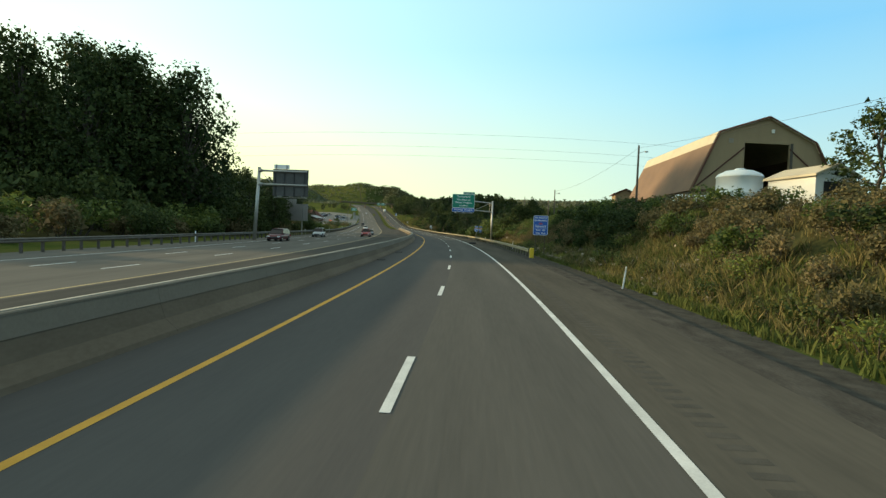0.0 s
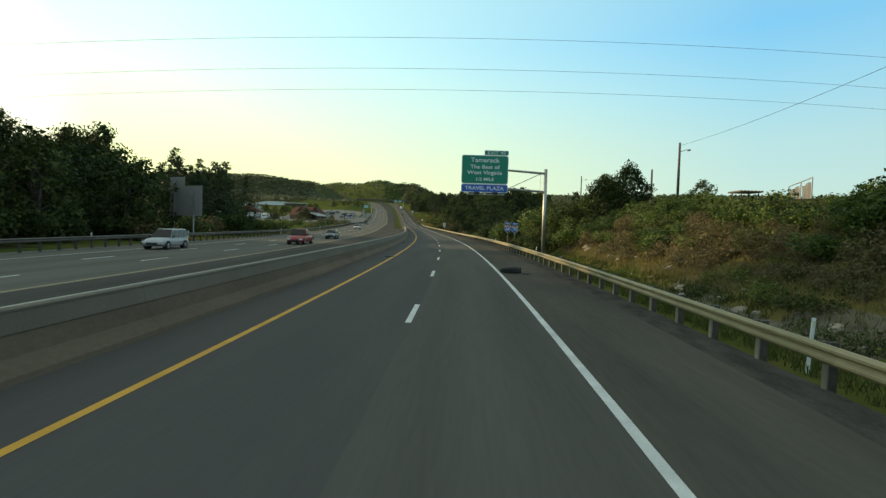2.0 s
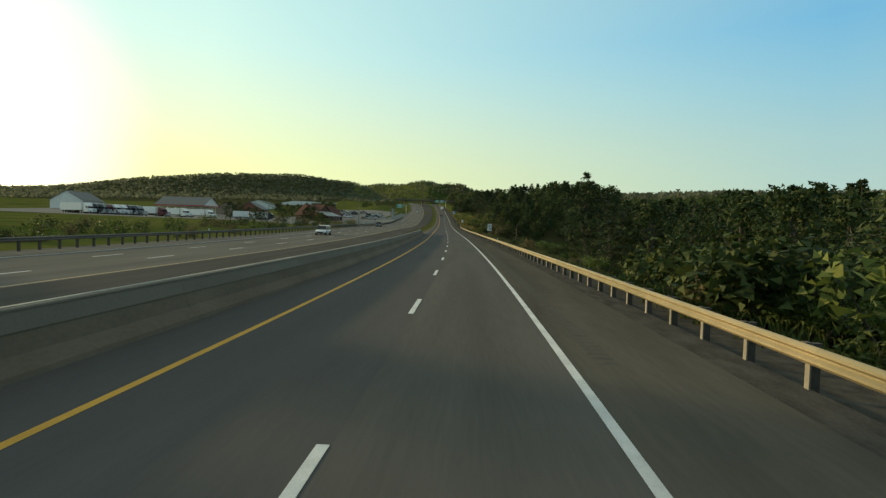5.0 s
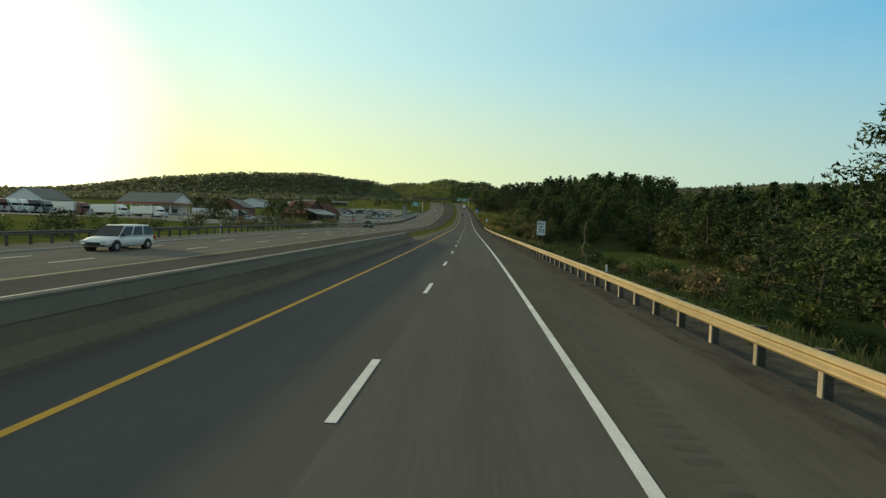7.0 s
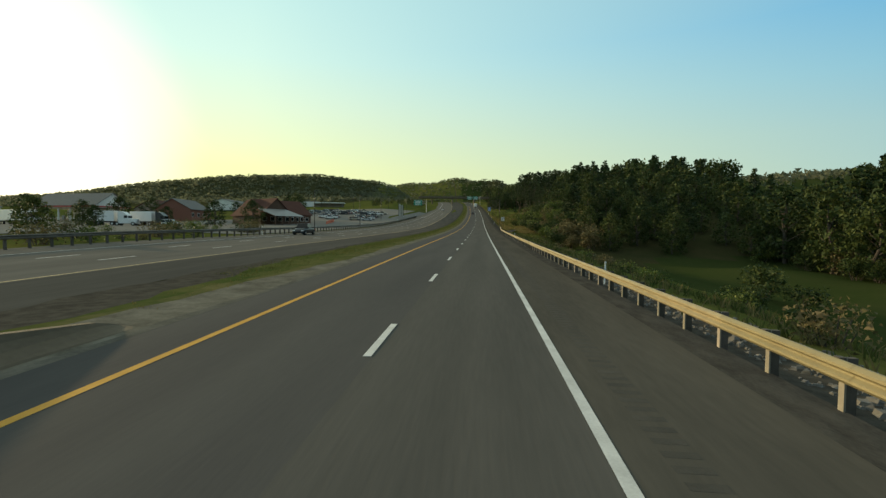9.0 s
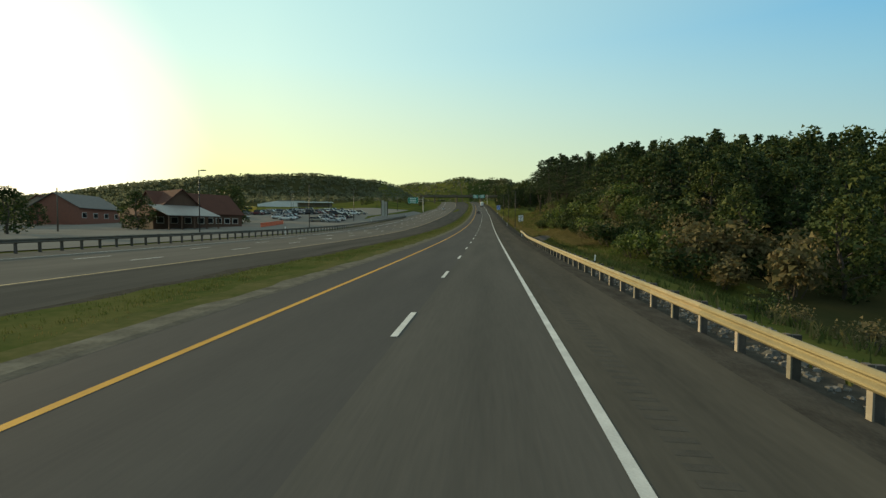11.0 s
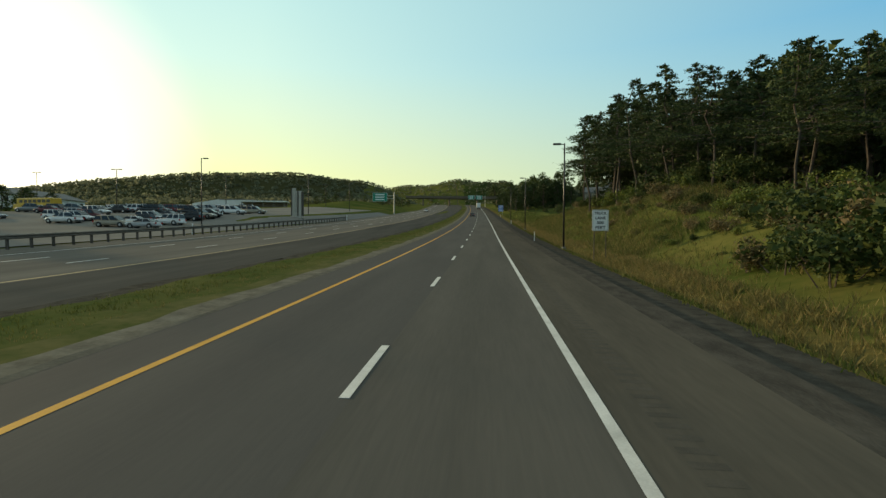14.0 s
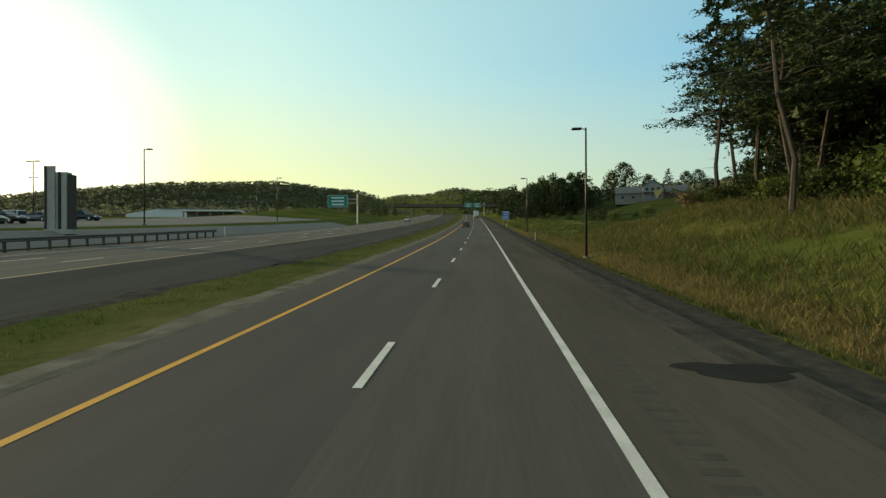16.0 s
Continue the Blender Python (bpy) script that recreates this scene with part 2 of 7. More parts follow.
SIGN_W = mat("sign_white", (0.80, 0.80, 0.78), (0.74, 0.74, 0.72), rough=0.45, scale=1.2)
SIGN_DARK = mat("sign_back_weathered", (0.10, 0.095, 0.09), (0.075, 0.07, 0.068), rough=0.6, metal=0.3, scale=1.5)
SIGN_BACK = mat("sign_back_aluminium", (0.36, 0.34, 0.32), (0.30, 0.28, 0.265), rough=0.6, metal=0.2, scale=1.5)
SIGN_R = mat("sign_red", (0.55, 0.05, 0.03), rough=0.5)
GLASS = mat("vehicle_glass", (0.012, 0.014, 0.016), (0.016, 0.018, 0.02), rough=0.08, spec=0.35)
RUBBER = mat("tyre_rubber", (0.018, 0.018, 0.018), (0.028, 0.027, 0.026), rough=0.9, scale=8)
CHROME = mat("rim_alloy", (0.55, 0.55, 0.56), (0.45, 0.45, 0.46), rough=0.3, metal=0.9)

# ------------------------------------------------------------------ road line: station s along the lane dashes, offset o to the right
STATIONS = np.array([-400, -20, 20, 60, 100, 140, 180, 220, 260, 300, 340, 380, 420, 460, 500, 560, 640, 760, 1000, 1300, 1600, 4000], float)
HEADING = np.radians([-6, -2.606, 0.295, 3.103, 5.487, 7.828, 9.494, 10.446, 11.076, 11.103, 11.029, 11.108, 11.188, 11.213, 11.354, 11.8, 12.2, 13.0, 16.0, 18.0, 18.0, 18.0])
SLOPE = np.array([0.015, 0.015, 0.0121, 0.01134, 0.00981, 0.00852, 0.01265, 0.01847, 0.02089, 0.02078, 0.0218, 0.02987, 0.04022, 0.05138, 0.06106, 0.070, 0.078, 0.082, 0.075, 0.0, -0.03, 0.0])
FINE = np.arange(-400, 4000.1, 2.0)
_h, _g = np.interp(FINE, STATIONS, HEADING), np.interp(FINE, STATIONS, SLOPE)
_acc = lambda v: np.concatenate([[0], np.cumsum((v[1:] + v[:-1]) / 2 * 2.0)])
_X, _Y, _Z = _acc(-np.sin(_h)), _acc(np.cos(_h)), _acc(_g)
_i0 = int(np.argmin(abs(FINE)))
_X, _Y, _Z = _X - _X[_i0], _Y - _Y[_i0], _Z - _Z[_i0]
FAR_TURN = radians(9.0)


def bank(s):
    return np.interp(s, [0, 150, 300, 480, 600], [0.0111, 0.0117, -0.0364, -0.0102, 0.0])


def plan(s, o):
    """World x, y of station s, offset o; beyond 150 m to the side the grid runs straight out."""
    a = np.interp(s, FINE, _h)
    c = np.clip(o, -150, 150)
    e = o - c
    return (np.interp(s, FINE, _X) + c * np.cos(a) + e * math.cos(FAR_TURN), np.interp(s, FINE, _Y) + c * np.sin(a) + e * math.sin(FAR_TURN))


def far_lift(s, o):
    """The other carriageway climbs a little above this one towards the end."""
    ramp = np.interp(s, [425, 490, 640, 760], [0.0, 0.5, 0.5, 0.0])
    return ramp * np.interp(np.asarray(o, float), [-16.5, -10.0], [1.0, 0.0])


def road_z(s, o):
    return np.interp(s, FINE, _Z) + far_lift(s, o) + bank(s) * (np.clip(o, -6.5, 8.0) + 0.5 * np.clip(np.asarray(o) + 10.0, -24.0, 0.0))


def at(s, o, h=0.0):
    x, y = plan(s, o)
    return Vector((float(x), float(y), float(road_z(s, o)) + h))


def turn(s):
    return math.degrees(float(np.interp(s, FINE, _h)))


def opp(s):
    """Offset of the far carriageway's yellow line."""
    return np.interp(s, [-100, 0, 40, 90, 140, 400, 500, 700, 1000, 1400], [-13.0, -13.2, -13.7, -14.6, -15.6, -15.8, -17.0, -20.0, -26.0, -26.0])


def smooth(a, b, v):
    q = np.clip((v - a) / (b - a), 0, 1)
    return q * q * (3 - 2 * q)


def rel_height(s, o):
    """Height of the ground over the road, by station and offset."""
    s, o = np.asarray(s, float), np.asarray(o, float)
    wob = 0.35 * np.sin(s * 0.09 + o * 0.21) + 0.25 * np.sin(s * 0.23 - o * 0.13)
    # right-hand side: a cut bank, a low meadow, a second bank, an open hillside
    b1 = smooth(9.5, 19, o) * 4.1 + smooth(19, 30, o) * 1.3 + smooth(30, 60, o) * 1.5 + smooth(9, 10.5, o) * (1 - smooth(10.5, 12, o)) * -0.3
    low = -smooth(9.5, 20, o) * 3.0 - smooth(20, 34, o) * 1.6 + smooth(50, 140, o) * 9
    b2 = smooth(10.5, 24, o) * 4.2 + smooth(24, 60, o) * 3.0 + smooth(9, 10, o) * (1 - smooth(10, 11.5, o)) * -0.3
    hill = smooth(11, 20, o) * 1.2 + smooth(20, 75, o) * 6.0 + smooth(75, 300, o) * 16
    w1 = 1 - smooth(100, 160, s)
    w3 = smooth(335, 400, s)
    w4 = smooth(500, 545, s)
    right = b1 * w1 + low * (1 - w1) * (1 - w3) + b2 * w3 * (1 - w4) + hill * w4 - 0.09 * smooth(7.0, 8.2, o)
    right = right + wob * smooth(11, 22, o)
    # left-hand side: flat shoulder, then lots a little higher
    k = -(o - (opp(s) - 15))
    left = -0.03 + smooth(2, 30, k) * np.interp(s, [300, 400, 470, 500], [1.3, 0.3, 0.3, 0.6]) + smooth(1.2, 8, k) * 1.6 * smooth(472, 500, s) * (1 - smooth(640, 700, s)) + smooth(30, 200, k) * 1.5 + wob * smooth(60, 200, k) * (1 - smooth(240, 290, s) * (1 - smooth(610, 680, s)))
    left = left + 4.5 * np.exp(-((s - 690) / 70) ** 2 - ((o + 66) / 16) ** 2)
    return np.where(o > 0, right, left)


RIDGES = [  # crest x, y, z and half width: wooded hills round the valley
    (-1500, 650, 40, 260), (-1150, 700, 44, 230), (-900, 800, 50, 200), (-728, 960, 76, 180), (-622, 1040, 99, 180), (-520, 1130, 112, 170),
    (-455, 1215, 108, 110), (-560, 1560, 114, 150), (-460, 1560, 136, 150), (-330, 1500, 141, 140), (-240, 1420, 130, 110),
    (0, 1000, 67, 180), (150, 800, 52, 200), (400, 700, 50, 250), (700, 600, 55, 300), (-150, 1250, 84, 120)]


def ground_z(s, o):
    s, o = np.asarray(s, float), np.asarray(o, float)
    x, y = plan(s, o)
    z = road_z(s, o) + rel_height(s, o) - 0.05
    fall = smooth(250, 600, np.abs(o)) * 25 * smooth(700, 1500, s)
    z = z - fall
    for cx, cy, cz, w in RIDGES:
        d2 = ((x - cx) ** 2 + (y - cy) ** 2) / (w * w)
        z = z + np.maximum(0, cz - z) * np.exp(-d2 * 1.6) * np.maximum(smooth(35, 120, np.abs(o + 10)), smooth(1320, 1450, s))
    # the second bank stands higher before the pines
    return z + 1.3 * smooth(13, 18, o) * np.exp(-((s - 458) / 17) ** 2) * (1 - smooth(45, 75, o))


def on_ground(s, o, sink=0.0):
    x, y = plan(s, o)
    return Vector((float(x), float(y), float(ground_z(s, o)) - sink))


# ------------------------------------------------------------------ mesh helpers
def mesh_of(name, verts, faces, mats, index=None, smooth_faces=False):
    me = bpy.data.meshes.new(name)
    me.from_pydata(verts, [], faces)
    for m in mats if isinstance(mats, (list, tuple)) else [mats]:
        me.materials.append(m)
    if index is not None:
        me.polygons.foreach_set("material_index", np.asarray(index, np.int32))
    if smooth_faces:
        me.polygons.foreach_set("use_smooth", np.ones(len(me.polygons), bool))
    me.update()
    return me


def part(name, bm, material, parent=None, label="", where=None, shade=False):
    """Links a bmesh as one mesh object under a thing or a part."""
    me = bpy.data.meshes.new(name)
    bm.to_mesh(me)
    bm.free()
    me.materials.append(material)
    if shade:
        me.polygons.foreach_set("use_smooth", np.ones(len(me.polygons), bool))
    ob = new(name, me)
    if parent:
        ob.parent = parent
    if where is not None:
        ob.matrix_basis = where
    if label:
        tagged(ob, label)
    return ob


def put_mesh(name, me, parent=None, where=None):
    ob = new(name, me)
    if parent:
        ob.parent = parent
    if where is not None:
        ob.matrix_basis = where
    return ob


def box(cx, cy, cz, sx, sy, sz, bevel=0.0, bm=None, m=None):
    own = bm is None
    bm = bm or bmesh.new()
    r = bmesh.ops.create_cube(bm, size=1.0, matrix=(m or Matrix()) @ Matrix.Translation((cx, cy, cz)) @ Matrix.Diagonal((sx, sy, sz, 1)))
    if bevel:
        es = list({e for v in r["verts"] for e in v.link_edges})
        bmesh.ops.bevel(bm, geom=es, offset=bevel, segments=2, affect="EDGES", profile=0.6)
    return bm


def rod(p, q, r1, r2=None, n=10, bm=None):
    bm = bm or bmesh.new()
    p, q = Vector(p), Vector(q)
    d = q - p
    m = Matrix.Translation((p + q) / 2) @ d.to_track_quat("Z", "Y").to_matrix().to_4x4()
    bmesh.ops.create_cone(bm, cap_ends=True, segments=n, radius1=r1, radius2=r1 if r2 is None else r2, depth=d.length, matrix=m)
    return bm


def prism(outline, depth, axis="y", bm=None):
    """A closed outline (in x, z) drawn out along y by depth, about y = 0."""
    bm = bm or bmesh.new()
    a = [bm.verts.new((x, -depth / 2, z)) for x, z in outline]
    b = [bm.verts.new((x, depth / 2, z)) for x, z in outline]
    n = len(a)
    bm.faces.new(a), bm.faces.new(b[::-1])
    for i in range(n):
        bm.faces.new((a[i], b[i], b[(i + 1) % n], a[(i + 1) % n]))
    bmesh.ops.recalc_face_normals(bm, faces=bm.faces)
    return bm


def strip(name, stations, offsets, lift, mats, index=None):
    """A sheet along the road; offsets: functions or numbers from right to left."""
    verts, faces, n = [], [], len(offsets)
    for s in stations:
        for o in offsets:
            v = o(s) if callable(o) else o
            verts.append(at(s, float(v), lift(s, float(v)) if callable(lift) else lift))
    idx = []
    for i in range(len(stations) - 1):
        for j in range(n - 1):
            k = i * n + j
            faces.append((k, k + 1, k + n + 1, k + n))
            idx.append(index[j] if index else 0)
    me = mesh_of(name, verts, faces, mats, idx)
    uv = me.uv_layers.new(name="along")
    flat = [(float(o(s) if callable(o) else o), s) for s in stations for o in offsets]
    for lp in me.loops:
        uv.data[lp.index].uv = flat[lp.vertex_index]
    me.flip_normals() if me.polygons[0].normal.z < 0 else None
    return new(name, me)


def empty(name, where, label, category, group="", kind=""):
    ob = new(name)
    ob.empty_display_size = 0.3
    ob.matrix_basis = where
    return tagged(ob, label, category, group, kind)


def face_road(s, o, h=0.0, extra=0.0, ground=False):
    """A pose at s, o: local x to the right of the road, y ahead."""
    p = on_ground(s, o) if ground else at(s, o)
    return Matrix.Translation(p + Vector((0, 0, h))) @ Matrix.Rotation(radians(turn(s) + extra), 4, "Z")


def words(text, size, material, parent, x, z, y=-0.02, name="lettering", bold=0.0, width=None):
    cu = bpy.data.curves.new(name, "FONT")
    cu.body, cu.size, cu.align_x, cu.align_y, cu.extrude, cu.offset = text, size, "CENTER", "CENTER", 0.003, bold
    tmp = bpy.data.objects.new(name, cu)
    me = bpy.data.meshes.new_from_object(tmp)
    bpy.data.objects.remove(tmp)
    bpy.data.curves.remove(cu)
    me.materials.clear()
    me.materials.append(material)
    ob = new(name, me)
    k = 1.0
    if width:
        k = width / max(1e-3, max(v.co.x for v in me.vertices) - min(v.co.x for v in me.vertices))
    ob.matrix_basis = Matrix.Translation((x, y, z)) @ Matrix.Rotation(radians(90), 4, "X") @ Matrix.Diagonal((k, 1, 1, 1))
    ob.parent = parent
    return ob

# ------------------------------------------------------------------ ground: one sheet to the horizon
SOIL = mat("bare_stony_soil", (0.085, 0.075, 0.05), (0.17, 0.15, 0.115), rough=0.95, scale=0.9, fine=7, bump=0.9, spec=0.0, contrast=1.4)
gs = np.concatenate([np.arange(-400, -40, 30), np.arange(-40, 620, 4.0), np.arange(620, 1000, 10), np.arange(1000, 2000, 25), np.arange(2000, 4001, 200)])
go = np.concatenate([[-3200, -2400, -1800, -1400, -1150], np.arange(-1000, -300, 35), np.arange(-300, -120, 15), np.arange(-120, -44, 5), np.arange(-44, -28, 2.0),
                     [-27, -22, -17, -11, -9, -7, -5, -2, 2, 5, 7.0, 7.6, 8.2], np.arange(9, 30, 1.0), np.arange(30, 70, 3), np.arange(70, 150, 8), np.arange(150, 600, 25), [700, 900, 1200, 1600, 2200, 3000]])
SS, OO = np.meshgrid(gs, go, indexing="ij")
gx, gy = plan(SS, OO)
gz = ground_z(SS, OO)
gverts = np.stack([gx, gy, gz], -1).reshape(-1, 3)
nI, nJ = SS.shape
gfaces, gidx = [], []
border = random.Random(4)
for i in range(nI - 1):
    for j in range(nJ - 1):
        k = i * nJ + j
        gfaces.append((k, k + nJ, k + nJ + 1, k + 1))
        s, o = (gs[i] + gs[i + 1]) / 2, (go[j] + go[j + 1]) / 2
        # uneven borders between turf, soil and wood floor
        sw = s + 7 * math.sin(o * 0.13 + s * 0.05) + 4 * math.sin(o * 0.31) + border.uniform(-4, 4)
        ow = o + min(1.0, abs(o) / 40) * (5 * math.sin(s * 0.06) + 3 * math.sin(s * 0.17 + 1) + border.uniform(-2, 2))
        m = 0
        if 22 < s < 84 and 9.8 < o < 13.2 and math.sin(s * 0.9) + math.sin(o * 2.1 + s * 0.31) > -0.25:
            m = 5
        elif 62 < s < 110 and 7.5 < o < 15:
            m = 0 if o + 0.5 * math.sin(s * 0.7) < 11.4 else 2
        elif 7.5 < o < 9.4 or -7 > o > -30 and s < 255:
            m = 1
        elif 9.4 < o < 11.5 and s > 395:
            m = 2
        elif (sw < 140 and 11 < ow < 32) or (sw > 640 and (ow < -150 or ow > 70)) or (20 < sw < 185 and -80 < ow < -40) or (160 < sw < 430 and 62 < ow < 145) or (345 < sw < 520 and 22 < ow < 90):
            m = 4
        elif 22 < o < 62 and 150 < sw < 345 or ow > 24 and sw > 530:
            m = 3
        gidx.append(m)
gme = mesh_of("ground", gverts.tolist(), gfaces, [GRASS, GRAVEL, DRY, MEADOW, FLOOR, SOIL], gidx, True)
if gme.polygons[0].normal.z < 0:
    gme.flip_normals()
ground = tagged(new("ground", gme), "grassy rolling ground with verges, banks and wooded hills", "ground", kind="structure")

# ------------------------------------------------------------------ carriageways
ST = np.concatenate([np.arange(-120, 640, 4.0), np.arange(640, 1400, 12.0)])
near_road = tagged(strip("road", ST, [7.5, 6.6, 3.75, 0.10, 0.05, -3.7, lambda s: -5.6 if s < 262 else -5.3], 0.0, [ASPHALT_S, ASPHALT_R, ASPHALT, ASPHALT_E], [3, 0, 1, 2, 2, 2]),
                   "dark two-lane asphalt carriageway with paved shoulders", "road", kind="structure")
far_road = tagged(strip("road_far_side", ST, [lambda s: -6.4 if s < 259 else -10.3 + 0.3 * math.sin(s * 0.2), lambda s: opp(s) + 0.25, lambda s: opp(s) - 11.4, lambda s: opp(s) - 15.9], 0.0,
                        [ASPHALT_D, ASPHALT_O, ASPHALT_O], [0, 1, 2]), "grey three-lane asphalt carriageway of the other direction", "road", kind="structure")


def line(name, o, w, material, parent, label):
    f = (lambda s: o(s)) if callable(o) else (lambda s: o)
    ob = strip(name, ST, [lambda s: f(s) + w / 2, lambda s: f(s) - w / 2], 0.006, material)
    ob.parent = parent
    return tagged(ob, label)


line("edge_line", 3.66, 0.17, PAINT_W, near_road, "solid white edge line")
line("edge_line", -3.66, 0.17, PAINT_Y, near_road, "solid yellow edge line")
line("edge_line", opp, 0.16, PAINT_F, far_road, "faded yellow edge line")
line("edge_line", lambda s: opp(s) - 11.1, 0.15, PAINT_W, far_road, "solid white edge line")
bmd = box(0, 1.525, 0.004, 0.16, 3.05, 0.006)
dash_me = bpy.data.meshes.new("lane_dash")
bmd.to_mesh(dash_me), bmd.free()
dash_me.materials.append(PAINT_W)


def dashes(parent, off, phase, step, n):
    for k in range(n):
        s = phase + k * step
        o = float(off(s)) if callable(off) else off
        a, b = at(s, o), at(s + 3.05, float(off(s + 3.05)) if callable(off) else off)
        d = b - a
        m = Matrix.Translation(a + Vector((0, 0, 0.004))) @ d.to_track_quat("Y", "Z").to_matrix().to_4x4()
        put_mesh("lane_dash", dash_me, parent, m)


dashes(near_road, 0.0, 8.92 - 12.19 * 2, 12.19, 64)
dashes(far_road, lambda s: opp(s) - 3.7, 2.0, 12.19, 60)
dashes(far_road, lambda s: opp(s) - 7.4, 2.0, 12.19, 60)

# rumble strip: short cross grooves in the right shoulder
rv, rf = [], []
for k in range(1500):
    s = 0 + k * 0.36
    if (120 < s < 150) or (30 < s < 78):
        continue
    b0 = len(rv)
    rv += [at(s, 4.25, 0.002), at(s, 4.68, 0.002), at(s + 0.17, 4.68, 0.002), at(s + 0.17, 4.25, 0.002)]
    rf.append((b0, b0 + 1, b0 + 2, b0 + 3))
rumble = tagged(new("rumble_strip", mesh_of("rumble_strip", rv, rf, mat("rumble_groove", (0.060, 0.057, 0.050), (0.094, 0.087, 0.074), rough=0.95, scale=2, spec=0.05))),
                "worn rumble grooves cut across the asphalt shoulder", "rumble strip", kind="stuff")

# ------------------------------------------------------------------ median: concrete barrier, then a grass strip
barrier = empty("median_barrier", Matrix(), "stained concrete median barrier with a pale cap", "barrier", kind="structure")
PROF = [(-5.55, -0.02), (-5.60, 0.10), (-5.88, 0.34), (-6.02, 0.70)]
CAPP = [(-6.00, 0.70), (-6.08, 1.05), (-6.30, 1.05), (-6.34, 0.70)]
TOPP = [(-6.065, 1.054), (-6.07, 1.09), (-6.10, 1.11), (-6.29, 1.11), (-6.32, 1.09), (-6.325, 1.054)]
LIPP = [(-6.19, 1.100), (-6.19, 1.125), (-6.285, 1.125), (-6.285, 1.100)]
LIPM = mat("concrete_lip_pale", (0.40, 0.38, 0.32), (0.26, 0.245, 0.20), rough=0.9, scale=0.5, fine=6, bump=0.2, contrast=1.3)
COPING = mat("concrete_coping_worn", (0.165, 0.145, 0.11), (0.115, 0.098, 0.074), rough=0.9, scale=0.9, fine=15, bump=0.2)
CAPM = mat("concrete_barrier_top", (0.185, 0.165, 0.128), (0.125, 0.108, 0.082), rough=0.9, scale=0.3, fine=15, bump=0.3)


def swept(profile, s0, s1, n, close=False):
    bm = bmesh.new()
    rows = []
    for i in range(n + 1):
        s = s0 + (s1 - s0) * i / n
        rows.append([bm.verts.new(at(s, o, h)) for o, h in profile])
    for a, b in zip(rows, rows[1:]):
        for j in range(len(profile) - 1):
            bm.faces.new((a[j], b[j], b[j + 1], a[j + 1]))
    for r in (rows[0], rows[-1]):
        if len(r) > 2:
            bm.faces.new(r)
    bmesh.ops.recalc_face_normals(bm, faces=bm.faces)
    return bm


LB = 6.1
for k in range(int((258 + 60) / LB)):
    s0 = -60 + k * LB
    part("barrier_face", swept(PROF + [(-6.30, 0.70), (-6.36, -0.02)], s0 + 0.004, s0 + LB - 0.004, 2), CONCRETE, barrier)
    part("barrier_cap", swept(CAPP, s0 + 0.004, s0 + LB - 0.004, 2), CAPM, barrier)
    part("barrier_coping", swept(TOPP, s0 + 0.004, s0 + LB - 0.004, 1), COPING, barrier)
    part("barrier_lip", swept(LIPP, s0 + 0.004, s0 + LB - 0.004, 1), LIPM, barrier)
end_s = -60 + int((258 + 60) / LB) * LB
bm = bmesh.new()
ends = []
for ds, k in ((0.03, 1.0), (2.5, 0.86), (5.5, 0.5), (8.5, 0.2), (9.2, 0.05)):
    ends.append([bm.verts.new(at(end_s + ds, o, max(-0.02, h * k))) for o, h in ((-5.55, -0.02), (-5.62, 0.12), (-5.9, 0.38), (-6.04, 0.72), (-6.09, 1.1), (-6.3, 1.1), (-6.36, -0.02))])
for a, b in zip(ends, ends[1:]):
    for j in range(6):
        bm.faces.new((a[j], b[j], b[j + 1], a[j + 1]))
bm.faces.new(ends[0]), bm.faces.new(ends[-1])
bmesh.ops.recalc_face_normals(bm, faces=bm.faces)
part("barrier_end", bm, CONCRETE, barrier, "sloped worn concrete end of the barrier")

# grass strip on the median after the barrier's end, a low rounded mound
ms = np.concatenate([np.arange(258, 560, 1.5), np.arange(560, 900, 4.0)])
FADE = lambda s: float(smooth(262, 292, s))     # the strip is bare dirt where the barrier ends
ragged = lambda s, k, amp: amp * (math.sin(s * 0.83 + k) + 0.7 * math.sin(s * 0.31 + 2.1 * k) + 0.6 * math.sin(s * 1.9 + 3.3 * k))
M0, M1, M2, M3, M4, M5 = (lambda s: -5.18), (lambda s: -5.42 + ragged(s, 2, 0.05)), (lambda s: -6.1 + ragged(s, 3, 0.10) - 1.2 * (1 - FADE(s))), (lambda s: -6.9 + ragged(s, 4, 0.18) - 0.6 * (1 - FADE(s))), (
    lambda s: -7.6 - 2.3 * FADE(s) + ragged(s, 5, 0.2)), (lambda s: -10.6 + ragged(s, 6, 0.18))
PULLIN = mat("dark_gravel", (0.062, 0.060, 0.056), (0.10, 0.097, 0.09), rough=0.95, scale=1.0, fine=14, bump=0.7, spec=0.0, contrast=1.3)
MPALE = mat("median_pale_grit", (0.20, 0.185, 0.15), (0.11, 0.10, 0.08), rough=0.95, scale=1.2, fine=9, bump=0.6, spec=0.0, contrast=1.3)
pull_in = strip("pavement_pull_off", np.arange(388, 408.5, 0.75), [lambda s: 8.9, lambda s: 8.9 + 0.45 * (3.4 + 0.3 * math.sin(s * 1.7)) * math.sin(math.pi * min(1, (s - 387.5) / 11.0) / 2) * float(1 - smooth(402, 408.5, s)), lambda s: 8.95 + (3.4 + 0.3 * math.sin(s * 1.7) + 0.2 * math.sin(s * 3.1)) * math.sin(math.pi * min(1, (s - 387.5) / 11.0) / 2) * float(1 - smooth(402, 408.5, s))],
                lambda s, o: float(ground_z(s, o) - road_z(s, o)) + 0.05, [PULLIN], [0, 0])
